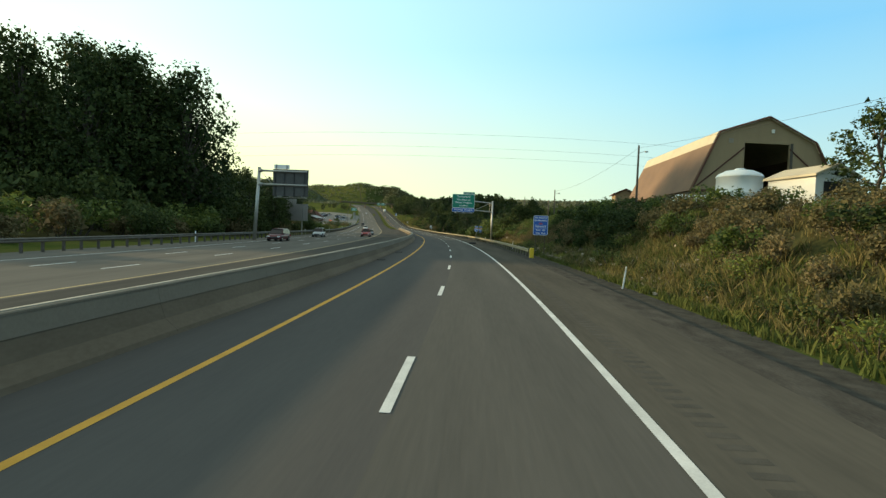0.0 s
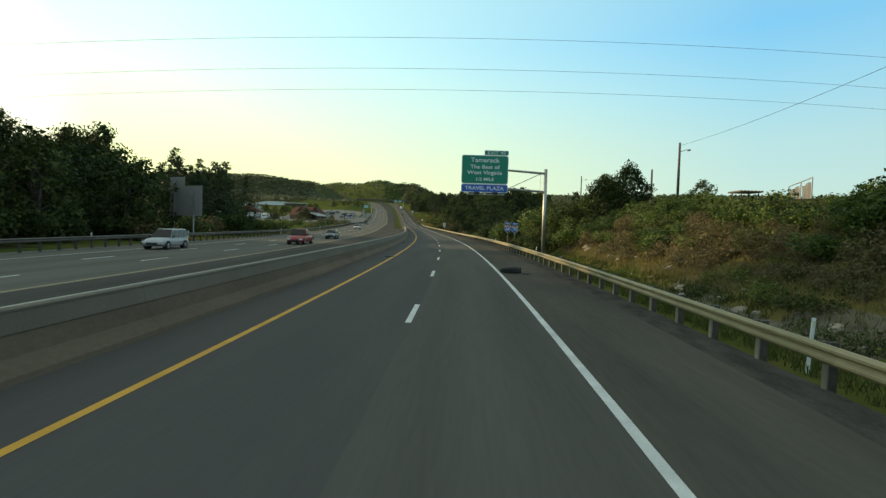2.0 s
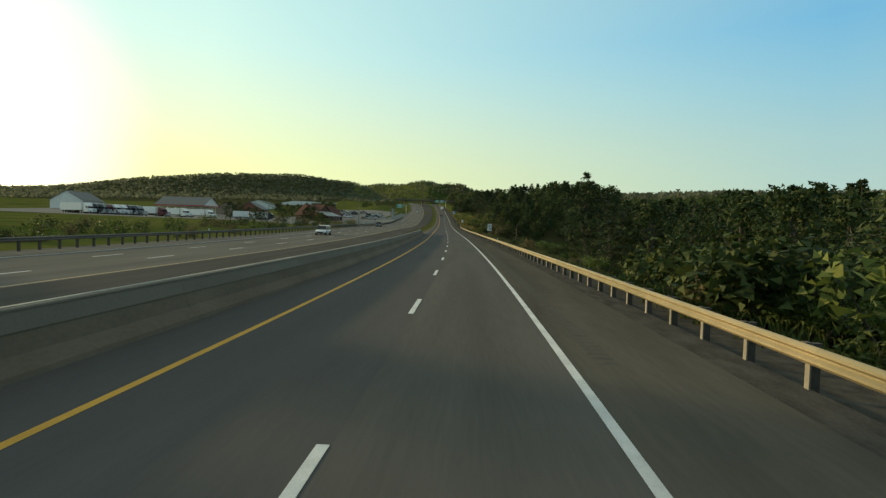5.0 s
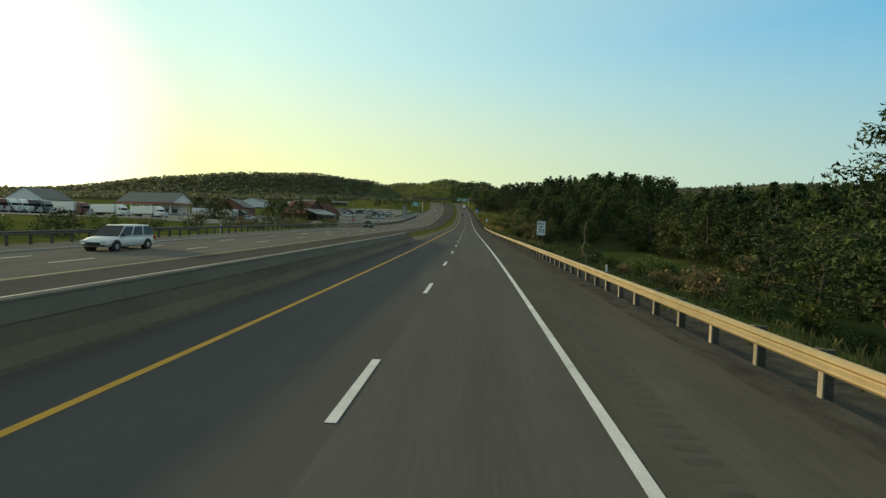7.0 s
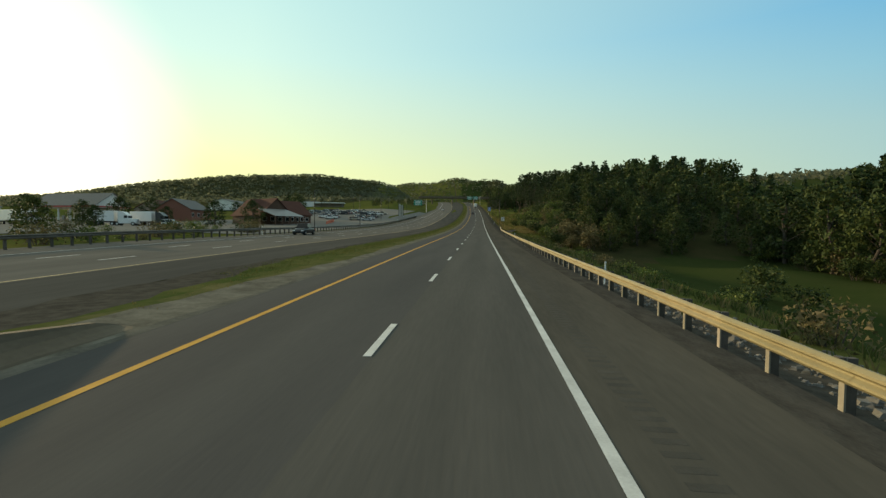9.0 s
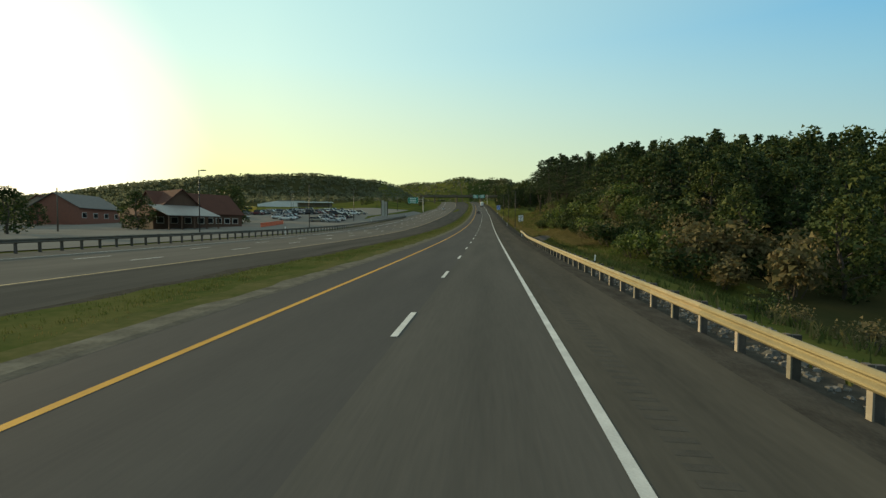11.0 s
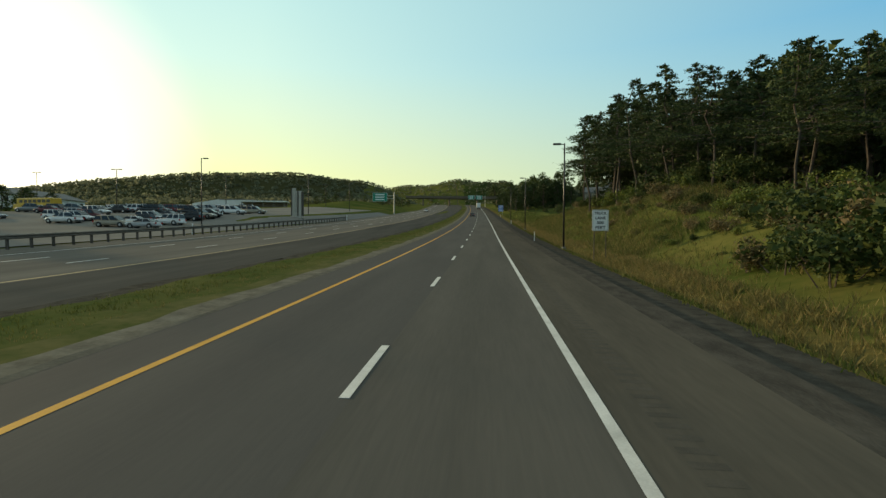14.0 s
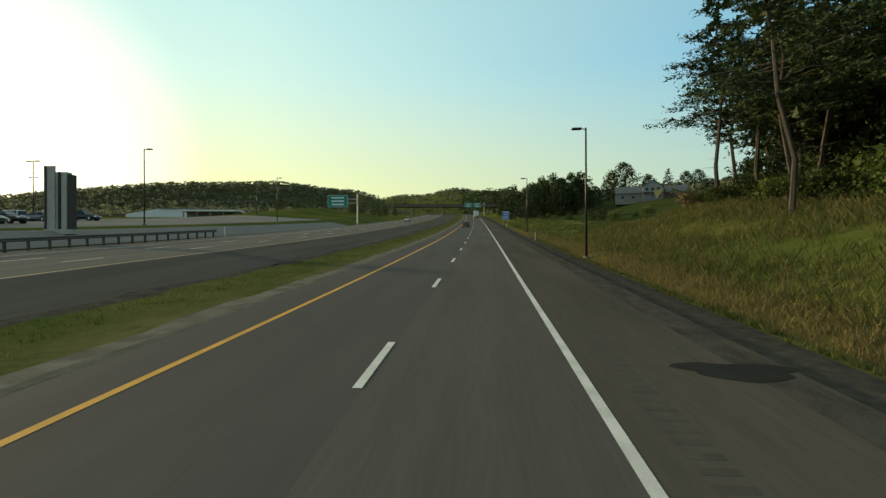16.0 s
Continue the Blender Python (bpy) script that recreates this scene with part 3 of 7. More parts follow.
tagged(pull_in, "dark grey gravelly pull-off behind the guardrail", "pavement", kind="structure")
median = strip("median_strip", ms, [M0, M1, M2, M3, M4, M5], lambda s, o: 0.002 + 0.012 * float(smooth(5.18, 5.6, -o)) + 0.04 * math.exp(-((o + 8.1) / 1.3) ** 2), [DIRT, MPALE, MEDIAN_DRY, MEDIAN, GRAVEL], [0, 1, 2, 3, 4])
tagged(median, "narrow grassy median strip with ragged gravel edges", "median", kind="structure")


# ------------------------------------------------------------------ guardrails
def w_beam(length):
    prof = [(0.0, 0.47), (0.03, 0.475), (0.08, 0.525), (0.08, 0.565), (0.02, 0.615), (0.02, 0.645), (0.08, 0.695), (0.08, 0.735), (0.03, 0.785), (0.0, 0.79)]
    bm = bmesh.new()
    t = 0.006
    ring = [(-x, z) for x, z in prof] + [(-x + t, z) for x, z in prof[::-1]]
    a = [bm.verts.new((x, 0, z)) for x, z in ring]
    b = [bm.verts.new((x, length, z)) for x, z in ring]
    n = len(a)
    for i in range(n):
        bm.faces.new((a[i], b[i], b[(i + 1) % n], a[(i + 1) % n]))
    bmesh.ops.recalc_face_normals(bm, faces=bm.faces)
    return bm


def keep(name, bm, material):
    me = bpy.data.meshes.new(name)
    bm.to_mesh(me), bm.free()
    me.materials.append(material)
    return me


BEAM = keep("rail_beam", w_beam(3.83), RAIL)
# pale colour paints sunlight on the road side of the near posts
SUN_FACE = mat("rail_post_sunlit_face", (0.30, 0.27, 0.21), (0.20, 0.175, 0.135), rough=0.7, metal=0.2, scale=4, fine=25, objrand=0.3)


def rail_post(pale):
    """A dark post with a thin plate on its road side, in the colour pale."""
    bm = box(0.20, 0, 0.19, 0.15, 0.10, 1.20)
    n0 = len(bm.faces)
    box(0.105, 0, 0.19, 0.03, 0.12, 1.20, bm=bm)
    me = keep("rail_post", bm, POST)
    me.materials.append(pale)
    for p in me.polygons:
        p.material_index = int(p.index >= n0)
    return me


# sunlit-coloured plate for the near rail, plain dark post for the far one
RPOST, RPOST_D = rail_post(SUN_FACE), rail_post(POST)
RBLOCK = keep("rail_block", box(0.05, 0, 0.63, 0.10, 0.13, 0.35), POST)


# far beam takes the steel with shade in its base colour
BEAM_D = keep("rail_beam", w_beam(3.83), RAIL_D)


def guardrail(s0, n, off, label, flip=False, every=1.905, lift=0.0, beam=BEAM):
    rail = empty("guardrail", Matrix(), label, "guardrail")
    f = off if callable(off) else (lambda s: off)
    for k in range(n):
        s = s0 + k * 3.81
        a, b = at(s, float(f(s)), lift), at(s + 3.81, float(f(s + 3.81)), lift)
        rot = (b - a).to_track_quat("Y", "Z").to_matrix().to_4x4()
        m = Matrix.Translation(a) @ rot
        if flip:
            m = Matrix.Translation(b) @ rot @ Matrix.Rotation(math.pi, 4, "Z")
        put_mesh("rail_beam", beam, rail, m)
        for j in range(max(1, round(3.81 / every))):
            pm = m @ Matrix.Translation((0, 0.4 + j * every, 0))
            put_mesh("rail_post", RPOST if beam is BEAM else RPOST_D, rail, pm)
            put_mesh("rail_block", RBLOCK, rail, pm)
    return rail


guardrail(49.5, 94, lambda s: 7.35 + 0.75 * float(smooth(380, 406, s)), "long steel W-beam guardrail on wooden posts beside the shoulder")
guardrail(-30, 146, lambda s: opp(s) - 14.6, "steel guardrail along the far carriageway, coloured as in shade", flip=True, lift=0.25, beam=BEAM_D)
nose = empty("crash_cushion", face_road(48.6, 7.35), "yellow guardrail end terminal with a rounded nose", "guardrail end")
part("nose_cover", box(0.12, 0, 0.45, 0.34, 0.55, 0.92, 0.06), YELLOW, nose)
part("end_post", box(0.12, 0.5, 0.3, 0.12, 0.16, 1.0, 0.01), POST, nose)
tail = empty("guardrail_end_terminal", face_road(49.5 + 94 * 3.81 + 0.1, 8.05), "flared pale end plate of the guardrail", "guardrail end")
part("end_plate", box(0.02, 0.15, 0.63, 0.06, 0.5, 0.36, 0.02), RAIL, tail)
part("end_post", box(0.1, 0.0, 0.2, 0.12, 0.16, 1.1, 0.01), POST, tail)

# ------------------------------------------------------------------ vegetation
def sprays(c, size, rng, flat=0.0, aspect=(0.5, 1.0), up=None):
    """Small three-cornered leaf sprays at the points c; flat pulls their normals upright."""
    n = len(c)
    nrm = rng.normal(size=(n, 3))
    nrm[:, 2] = nrm[:, 2] * (1 - flat) + flat * 1.6
    if up is not None:
        nrm = nrm * 0.75 + up
    nrm /= np.linalg.norm(nrm, axis=1)[:, None] + 1e-9
    t = rng.normal(size=(n, 3))
    u = np.cross(nrm, t)
    u /= np.linalg.norm(u, axis=1)[:, None] + 1e-9
    v = np.cross(nrm, u)
    s = size * rng.uniform(0.6, 1.35, (n, 1))
    a = rng.uniform(*aspect, (n, 1))
    bend = nrm * s * rng.uniform(-0.25, 0.25, (n, 1))
    p = np.stack([c - u * s * 0.5, c + u * s * 0.5 + bend, c + v * s * a * 0.9 - bend], 1)
    return p.reshape(-1, 3)


def leaf_mesh(name, pts, material, corners=3):
    n = len(pts) // corners
    me = bpy.data.meshes.new(name)
    me.vertices.add(len(pts))
    me.vertices.foreach_set("co", pts.astype(np.float32).ravel())
    me.loops.add(n * corners)
    me.loops.foreach_set("vertex_index", np.arange(n * corners, dtype=np.int32))
    me.polygons.add(n)
    me.polygons.foreach_set("loop_start", np.arange(0, n * corners, corners, dtype=np.int32))
    me.materials.append(material)
    me.update()
    me.validate()
    return me


def limb(bm, p, q, r1, r2, rng, n=6, seg=3):
    p, q = Vector(p), Vector(q)
    last, r = p, r1
    L = (q - p).length
    for k in range(1, seg + 1):
        f = k / seg
        nxt = p.lerp(q, f) + (Vector(rng.normal(size=3)) * L * 0.03 if k < seg else Vector())
        rod(last, nxt, r, r1 + (r2 - r1) * f, n, bm)
        last, r = nxt, r1 + (r2 - r1) * f


def broadleaf(H, seed, count, leaf=0.42, spread=0.34, base=0.22, material=None, clumps=26, core=12):
    """A tapered trunk with limbs, and leaf clumps round the ends of the limbs: crown uneven and with gaps."""
    rng = np.random.default_rng(seed)
    bm = bmesh.new()
    top = Vector((rng.normal() * 0.05 * H, rng.normal() * 0.05 * H, H * 0.78))
    limb(bm, (0, 0, -0.4), top, H * 0.022, H * 0.006, rng, 6, 4)
    cs, rs = [], []
    for k in range(clumps):
        f = base + (1 - base) * (k + rng.uniform(0, 1)) / clumps
        a = k * 2.4 + rng.uniform(-0.5, 0.5)
        prof = math.sin(min(1.0, (f - base) / (1 - base) * 0.9 + 0.14) * math.pi) ** 0.6
        r = H * spread * prof * rng.uniform(0.55, 1.1)
        c = Vector((math.cos(a) * r, math.sin(a) * r, H * (f * 0.92)))
        st = top * min(0.95, max(0.15, f * 0.75))
        if k % 2 == 0:
            limb(bm, st, c, H * 0.008, H * 0.002, rng, 3, 2)
        cs.append(c)
        rs.append(H * rng.uniform(0.07, 0.135))
    per = max(6, count // clumps)
    out = []
    for c, r in zip(cs, rs):
        d = rng.normal(size=(per, 3))
        d /= np.linalg.norm(d, axis=1)[:, None]
        p = np.array(c) + d * (r * rng.uniform(0.45, 1.08, (per, 1)) ** 0.6) * np.array([1.15, 1.15, 0.85])
        out.append(sprays(p, leaf, rng, up=d * 0.9 + np.array([0, 0, 0.25])))
        inner = np.array(c) + rng.normal(size=(core, 3)) * r * 0.38
        out.append(sprays(inner, min(r * 0.55, leaf * 1.9), rng, aspect=(0.6, 1.0)))
    return keep("trunk", bm, BARK), leaf_mesh("crown", np.concatenate(out), material or LEAF)


def pine(H, seed, count, bare=0.3, reach=0.24, material=None, tuft=0.5, lean=0.0, ragged=0.4, level=0.3, slim=(0.3, 0.7), core=1, dense=2.0, thick=0.12):
    """A straight trunk with whorls of level boughs that carry flat sprays of needles."""
    rng = np.random.default_rng(seed)
    bm = bmesh.new()
    top = Vector((lean * H, rng.normal() * 0.01 * H, H))
    limb(bm, (0, 0, -0.4), top, H * 0.0095, H * 0.003, rng, 6, 5)
    out, whorls = [], int(H * dense)
    boughs = []
    for k in range(whorls):
        f = bare + (1 - bare) * k / whorls
        env = (1 - f) ** 0.75 * (0.55 + 0.45 * min(1, (f - bare + 0.08) * 6))
        for j in range(rng.integers(3, 6)):
            if rng.uniform() < ragged * 0.5:
                continue
            a = rng.uniform(0, 6.283)
            L = H * reach * env * rng.uniform(1 - ragged, 1.2) + 0.35
            boughs.append((f, a, L))
    for k in range(int(bare * H * 0.8)):
        f = rng.uniform(0.12, bare)
        a = rng.uniform(0, 6.283)
        p = top * f
        rod(p, p + Vector((math.cos(a), math.sin(a), 0.1)) * rng.uniform(0.6, 1.8), 0.025, 0.008, 4, bm)
    total = sum(b[2] for b in boughs)
    for f, a, L in boughs:
        per = max(5, int(count * L / total))
        p = top * f
        q = p + Vector((math.cos(a) * L, math.sin(a) * L, L * rng.uniform(-0.05, 0.28)))
        rod(p, q, 0.02 + L * 0.008, 0.012, 3, bm)
        u = rng.uniform(0.3, 1.08, (per, 1)) ** 0.8
        c = np.array(p) + (np.array(q) - np.array(p)) * u + rng.normal(size=(per, 3)) * np.array([0.16, 0.16, thick]) * (0.6 + L * 0.35)
        c[:, 2] -= (u[:, 0] ** 2) * L * 0.12
        out.append(sprays(c, tuft, rng, flat=level, aspect=slim))
        v = rng.uniform(0.1, 0.75, (core, 1))
        inner = np.array(p) + (np.array(q) - np.array(p)) * v + rng.normal(size=(core, 3)) * 0.12
        out.append(sprays(inner, min(tuft * 1.9, 0.3 + L * 0.4), rng, flat=0.7, aspect=(0.35, 0.7)))
    return keep("trunk", bm, BARK), leaf_mesh("crown", np.concatenate(out), material or NEEDLE)


def bush(R, Hh, seed, count, leaf=0.28, material=None, core=12):
    rng = np.random.default_rng(seed)
    bm = bmesh.new()
    out = []
    for k in range(9):
        a = rng.uniform(0, 6.283)
        r = R * rng.uniform(0.05, 0.75)
        z = Hh * rng.uniform(0.35, 0.85)
        c = Vector((math.cos(a) * r, math.sin(a) * r, z))
        rod((c.x * 0.2, c.y * 0.2, -0.2), c, 0.03, 0.01, 4, bm)
        d = rng.normal(size=(count // 9, 3))
        d /= np.linalg.norm(d, axis=1)[:, None]
        rr = R * rng.uniform(0.28, 0.5)
        p = np.array(c) + d * rr * rng.uniform(0.5, 1.1, (count // 9, 1)) ** 0.6
        p[:, 2] = np.maximum(p[:, 2], 0.02)
        out.append(sprays(p, leaf, rng, up=d * 0.8 + np.array([0, 0, 0.2])))
        inner = np.array(c) + rng.normal(size=(core, 3)) * rr * 0.35
        inner[:, 2] = np.maximum(inner[:, 2], rr * 0.3)
        out.append(sprays(inner, min(rr * 0.5, leaf * 2.0), rng, aspect=(0.6, 1.0)))
    return keep("woody_base", bm, BARK), leaf_mesh("foliage", np.concatenate(out), material or LEAF)


def plant(kind, meshes, s, o, label, category, scale=1.0, spin=0.0, sink=0.15, group="", wide=None):
    w = wide or 1.0
    m = Matrix.Translation(on_ground(s, o, sink)) @ Matrix.Rotation(spin, 4, "Z") @ Matrix.Diagonal((scale * w, scale * w, scale, 1))
    e = empty(kind, m, label, category, group)
    names = ("trunk", "crown") if category != "bush" else ("woody_base", "foliage")
    for nm, me in zip(names, meshes):
        put_mesh(nm, me, e)
    return e


BROAD = [broadleaf(14, 11 + k, 3200, 0.37, 0.30 + 0.03 * k, 0.16, LEAF, 30, 14) for k in range(3)]
ROUND = [broadleaf(7, 361 + k, 5200, 0.19, 0.36, 0.06, LEAF, 44, 26) for k in range(2)]
BROAD_N = [broadleaf(21, 311 + k, 6400, 0.36, 0.21 + 0.02 * k, 0.05, LEAF, 46, 24) for k in range(3)]
BROAD_B = [broadleaf(28, 331 + k, 6800, 0.50, 0.19 + 0.02 * k, 0.10, LEAF, 60, 12) for k in range(3)]
BROAD_M = [broadleaf(13, 31 + k, 1900, 0.45, 0.30, 0.10, LEAF, 28, 12) for k in range(4)]
TALL_M = [broadleaf(18, 51 + k, 2200, 0.55, 0.22, 0.2, LEAF, 28, 10) for k in range(3)]
PINE = [pine(20, 71 + k, 6000, 0.36, 0.42, NEEDLE, 0.36, 0.012 * (k - 1), 0.55, 0.85, (0.12, 0.3), 5, 1.25, 0.06) for k in range(3)]
PINE_D = [pine(14, 91 + k, 2600, 0.13, 0.34, NEEDLE, 0.44, 0.0, 0.4, 0.45, (0.18, 0.4), 3) for k in range(2)]
PINE_M = [pine(17, 111 + k, 2000, 0.20, 0.27, NEEDLE, 0.66, 0.0, 0.3, core=2) for k in range(3)]
PINE_S = pine(16, 97, 6500, 0.34, 0.40, NEEDLE, 0.36, 0.01, 0.6, 0.35, (0.15, 0.35), 5)
BUSH = [bush(1.6, 1.9, 131 + k, 980, 0.15, (LEAF, LEAF_L, LEAF, LEAF_D)[k], 14) for k in range(4)]
BUSH_S = [bush(1.1, 1.0, 151 + k, 560, 0.10, (LEAF_L, LEAF_D, LEAF)[k], 3) for k in range(3)]

BUSH_N = [bush(1.7, 1.9, 231 + k, 850, 0.16, (LEAF, LEAF_L, LEAF_D, LEAF)[k], 16) for k in range(4)]
BUSH_B = [bush(1.7, 1.9, 271 + k, 950, 0.13, BRUSH, 10) for k in range(2)]
BUSH_T = [bush(2.8, 4.2, 171 + k, 2600, 0.18, (LEAF, LEAF_L, LEAF)[k], 24) for k in range(3)]
BUSH_C = [bush(2.8, 4.2, 251 + k, 1400, 0.26, (LEAF, LEAF_L, LEAF)[k], 18) for k in range(3)]
BROAD_F = [broadleaf(15, 191 + k, 720, 0.95, 0.28, 0.1, LEAF, 22, 4) for k in range(3)]
PINE_F = [pine(17, 211 + k, 700, 0.28, 0.24, NEEDLE, 1.0, 0.0, 0.4) for k in range(2)]

rng = np.random.default_rng(7)


def scatter(n, s0, s1, o0, o1, gap):
    pts = []
    for _ in range(n * 30):
        s, o = rng.uniform(s0, s1), rng.uniform(o0, o1)
        if all((s - a) ** 2 + (o - b) ** 2 > gap * gap for a, b in pts):
            pts.append((s, o))
            if len(pts) == n:
                break
    return pts


def grove(n, s0, s1, o0, o1, gap, kinds, label, height, jitter=0.15, group="roadside wood", sink=0.2):
    """kinds: rows of (meshes, native height); height: metres, a number or a function of s and o."""
    for s, o in scatter(n, s0, s1, o0, o1, gap):
        meshes, h0 = kinds[rng.integers(len(kinds))]
        want = (height(s, o) if callable(height) else height) * rng.uniform(1 - jitter, 1 + jitter)
        plant("tree", meshes, s, o, label, "tree", want / h0, rng.uniform(0, 6.28), sink, group, rng.uniform(0.9, 1.2))


def thicket(n, s0, s1, o0, o1, gap, kinds, label, size, group="verge bushes"):
    for s, o in scatter(n, s0, s1, o0, o1, gap):
        k = size * rng.uniform(0.65, 1.35)
        plant("bush", kinds[rng.integers(len(kinds))], s, o, label, "bush", k, rng.uniform(0, 6.28), 0.1, group, rng.uniform(0.9, 1.4))


def mass(name, rows, label, category):
    """Many plants that nobody could count, joined: rows of (meshes, pose)."""
    V, F, I, base, mats_ = [], [], [], 0, []
    for meshes, m in rows:
        for me in meshes:
            n_ = len(me.vertices)
            co = np.empty(n_ * 3, np.float32)
            me.vertices.foreach_get("co", co)
            M_ = np.array(m)
            V.append(co.reshape(-1, 3) @ M_[:3, :3].T + M_[:3, 3])
            mt = me.materials[0]
            if mt not in mats_:
                mats_.append(mt)
            F += [tuple(base + i for i in p.vertices) for p in me.polygons]
            I += [mats_.index(mt)] * len(me.polygons)
            base += n_
    return tagged(new(name, mesh_of(name, np.concatenate(V).tolist(), F, mats_, I)), label, category, kind="stuff")


def many(name, n, s0, s1, o0, o1, gap, kinds, label, category, height, jitter=0.15):
    rows = []
    for s, o in scatter(n, s0, s1, o0, o1, gap):
        meshes, h0 = kinds[rng.integers(len(kinds))]
        k = (height(s, o) if callable(height) else height) * rng.uniform(1 - jitter, 1 + jitter) / h0
        w = rng.uniform(0.9, 1.25)
        rows.append((meshes, Matrix.Translation(on_ground(s, o, 0.15)) @ Matrix.Rotation(rng.uniform(0, 6.28), 4, "Z") @ Matrix.Diagonal((k * w, k * w, k, 1))))
    return mass(name, rows, label, category)


km = [(m, 13) for m in BROAD_M]
kt = [(m, 18) for m in TALL_M]
kp = [(m, 20) for m in PINE]
kd = [(m, 14) for m in PINE_D]
kq = [(m, 17) for m in PINE_M]
kbu = [(m, 1.9) for m in BUSH]
kbn = [(m, 1.9) for m in BUSH_N]
kbc = [(m, 4.2) for m in BUSH_C]
kbs = [(m, 1.0) for m in BUSH_S]
kf = [(m, 15) for m in BROAD_F]
kg = [(m, 17) for m in PINE_F]

# tall dark trees beyond the far carriageway at the start
grove(15, 80, 96, -104, -44, 4.6, [(m, 28) for m in BROAD_B], "tall dark broadleaf tree standing behind the far guardrail", lambda s, o: 28.5, 0.1)
many("deep_woods", 22, 97, 114, -125, -72, 4, kf + kg, "tall dark woods beyond the highway", "woods", 22)
grove(10, 105, 133, -64, -50, 4.5, [(m, 21) for m in BROAD_N], "tall dark broadleaf tree behind the far guardrail", 14.2, 0.08)
grove(11, 100, 128, -48, -37, 4.2, kd + km, "medium dark tree behind the far guardrail", 11)
grove(14, 146, 172, -52, -38, 3.2, kd, "dark evergreen tree behind the far guardrail", 13.2, 0.15)
many("verge_bushes", 36, 62, 180, -41, -34.5, 2.2, kbn, "leafy green bushes behind the far guardrail", "bushes", 3.0, 0.3)
many("undergrowth", 34, 30, 84, -50, -36.5, 2.6, kbu, "dark undergrowth behind the far guardrail", "undergrowth", 3.4, 0.35)
many("undergrowth", 46, 66, 116, -100, -39, 2.6, kbu, "dark undergrowth of the roadside woods", "undergrowth", 5.5, 0.3)
many("low_scrub", 70, 185, 345, -52, -33.5, 2.2, kbs, "low green scrub behind the far guardrail", "scrub", 1.5, 0.4)
for s, o, h in ((300, -40, 4.5), (318, -58, 5)):
    plant("tree", BROAD_M[1], s, o, "small bushy tree behind the far guardrail", "tree", h / 13, 1.0, 0.2, "", 1.3)

for s, o, h, k in ((94.5, -45.0, 20.5, 2), (91, -49, 26, 0), (87, -54, 29, 1), (86, -61, 31.5, 2), (83, -68, 31, 0), (82, -76, 29, 1), (79, -85, 29, 2), (78, -94, 28, 0)):
    plant("tree", BROAD_B[k], s, o, "tall dark broadleaf tree standing behind the far guardrail", "tree", h / 28, s * 2.1, 0.2, "roadside wood", 0.9)

for s, o, h in ((128, -47, 15.5), (125, -50, 14.5), (131, -51, 14)):
    plant("tree", BROAD[int(s) % 3], s, o, "dark broadleaf tree standing behind the far guardrail", "tree", h / 14, s, 0.2, "roadside wood", 0.9)

# cut bank with bushes at the start, right
many("verge_bushes", 56, 8, 62, 13.4, 21, 1.25, [kbn[k] for k in (1, 2, 2, 1, 0)], "dense green and olive bushes on the cut bank", "bushes", 1.4, 0.35)
many("verge_bushes", 80, 62, 107, 16.0, 23, 1.1, [kbn[k] for k in (1, 1, 1, 0)], "dense leafy green bushes along the top of the cut bank", "bushes", 1.05, 0.35)
thicket(76, 64, 103, 12.9, 16.0, 0.8, [BUSH_B[0], BUSH_B[1], BUSH_N[1]], "brown sun-dried brush on the slope of the cut bank", 0.58)
thicket(22, 108, 126, 10.6, 14, 1.35, [BUSH_N[0], BUSH_N[3]], "dense dark bush on the slope beside the guardrail", 0.9)
thicket(16, 107, 121, 13.2, 18.5, 1.7, [BUSH_T[1], BUSH_T[0]], "tall leafy green bush on the slope", 0.80)
many("verge_bushes", 40, 40, 66, 12.4, 17.5, 1.0, [kbn[k] for k in (0, 3, 0, 2)], "dense dark bushes on the shaded cut bank", "bushes", 1.4, 0.3)
thicket(14, 102, 109, 12.0, 16, 1.2, [BUSH_N[0], BUSH_N[3], BUSH_N[1]], "dense dark bush at the foot of the round tree", 0.8)
thicket(30, 112, 168, 9.9, 14, 1.6, BUSH_N, "low dark bush beside the guardrail", 0.62)
thicket(26, 6, 44, 11.5, 19, 1.5, [BUSH_N[2]], "sun-dried olive-brown bush on the cut bank", 0.62)
many("low_scrub", 80, 10, 62, 10.8, 20, 1.0, kbs, "low dry scrub on the cut bank", "scrub", 0.8, 0.4)
many("low_scrub", 60, 62, 104, 12.3, 14, 0.7, [kbs[1]], "low dry brown scrub along the foot of the brush", "scrub", 0.8, 0.4)
thicket(22, 136, 166, 11.5, 20, 2.0, BUSH_N, "dense green bush beside the guardrail", 1.35)
thicket(24, 126, 172, 16.5, 28, 2.4, BUSH_T, "tall overgrown bush on the slope", 1.0)
thicket(9, 115, 127, 19, 28, 2.3, BUSH_T, "tall overgrown bush on the slope", 0.62)
for s, o, h, mesh_, h0 in ((164, 24.5, 13.5, PINE_D[0], 14), (160, 29.5, 14.5, PINE_D[1], 14), (170, 27, 11.5, PINE_D[0], 14), (40.5, 31.8, 8.6, BROAD[0], 14), (112, 28.8, 4.6, BROAD_M[2], 13), (146, 27, 7.0, BROAD[2], 14)):
    plant("tree", mesh_, s, o, "roadside tree with uneven crown above the bushes", "tree", h / h0, s, 0.2, "", 1.15)

for s, o, h, k in ((106.6, 16.2, 5.4, 0), (107.8, 19.0, 5.8, 1)):
    plant("tree", ROUND[k], s, o, "round dense green tree standing over the bank's bushes", "tree", h / 7, s, 0.2, "", 1.0)

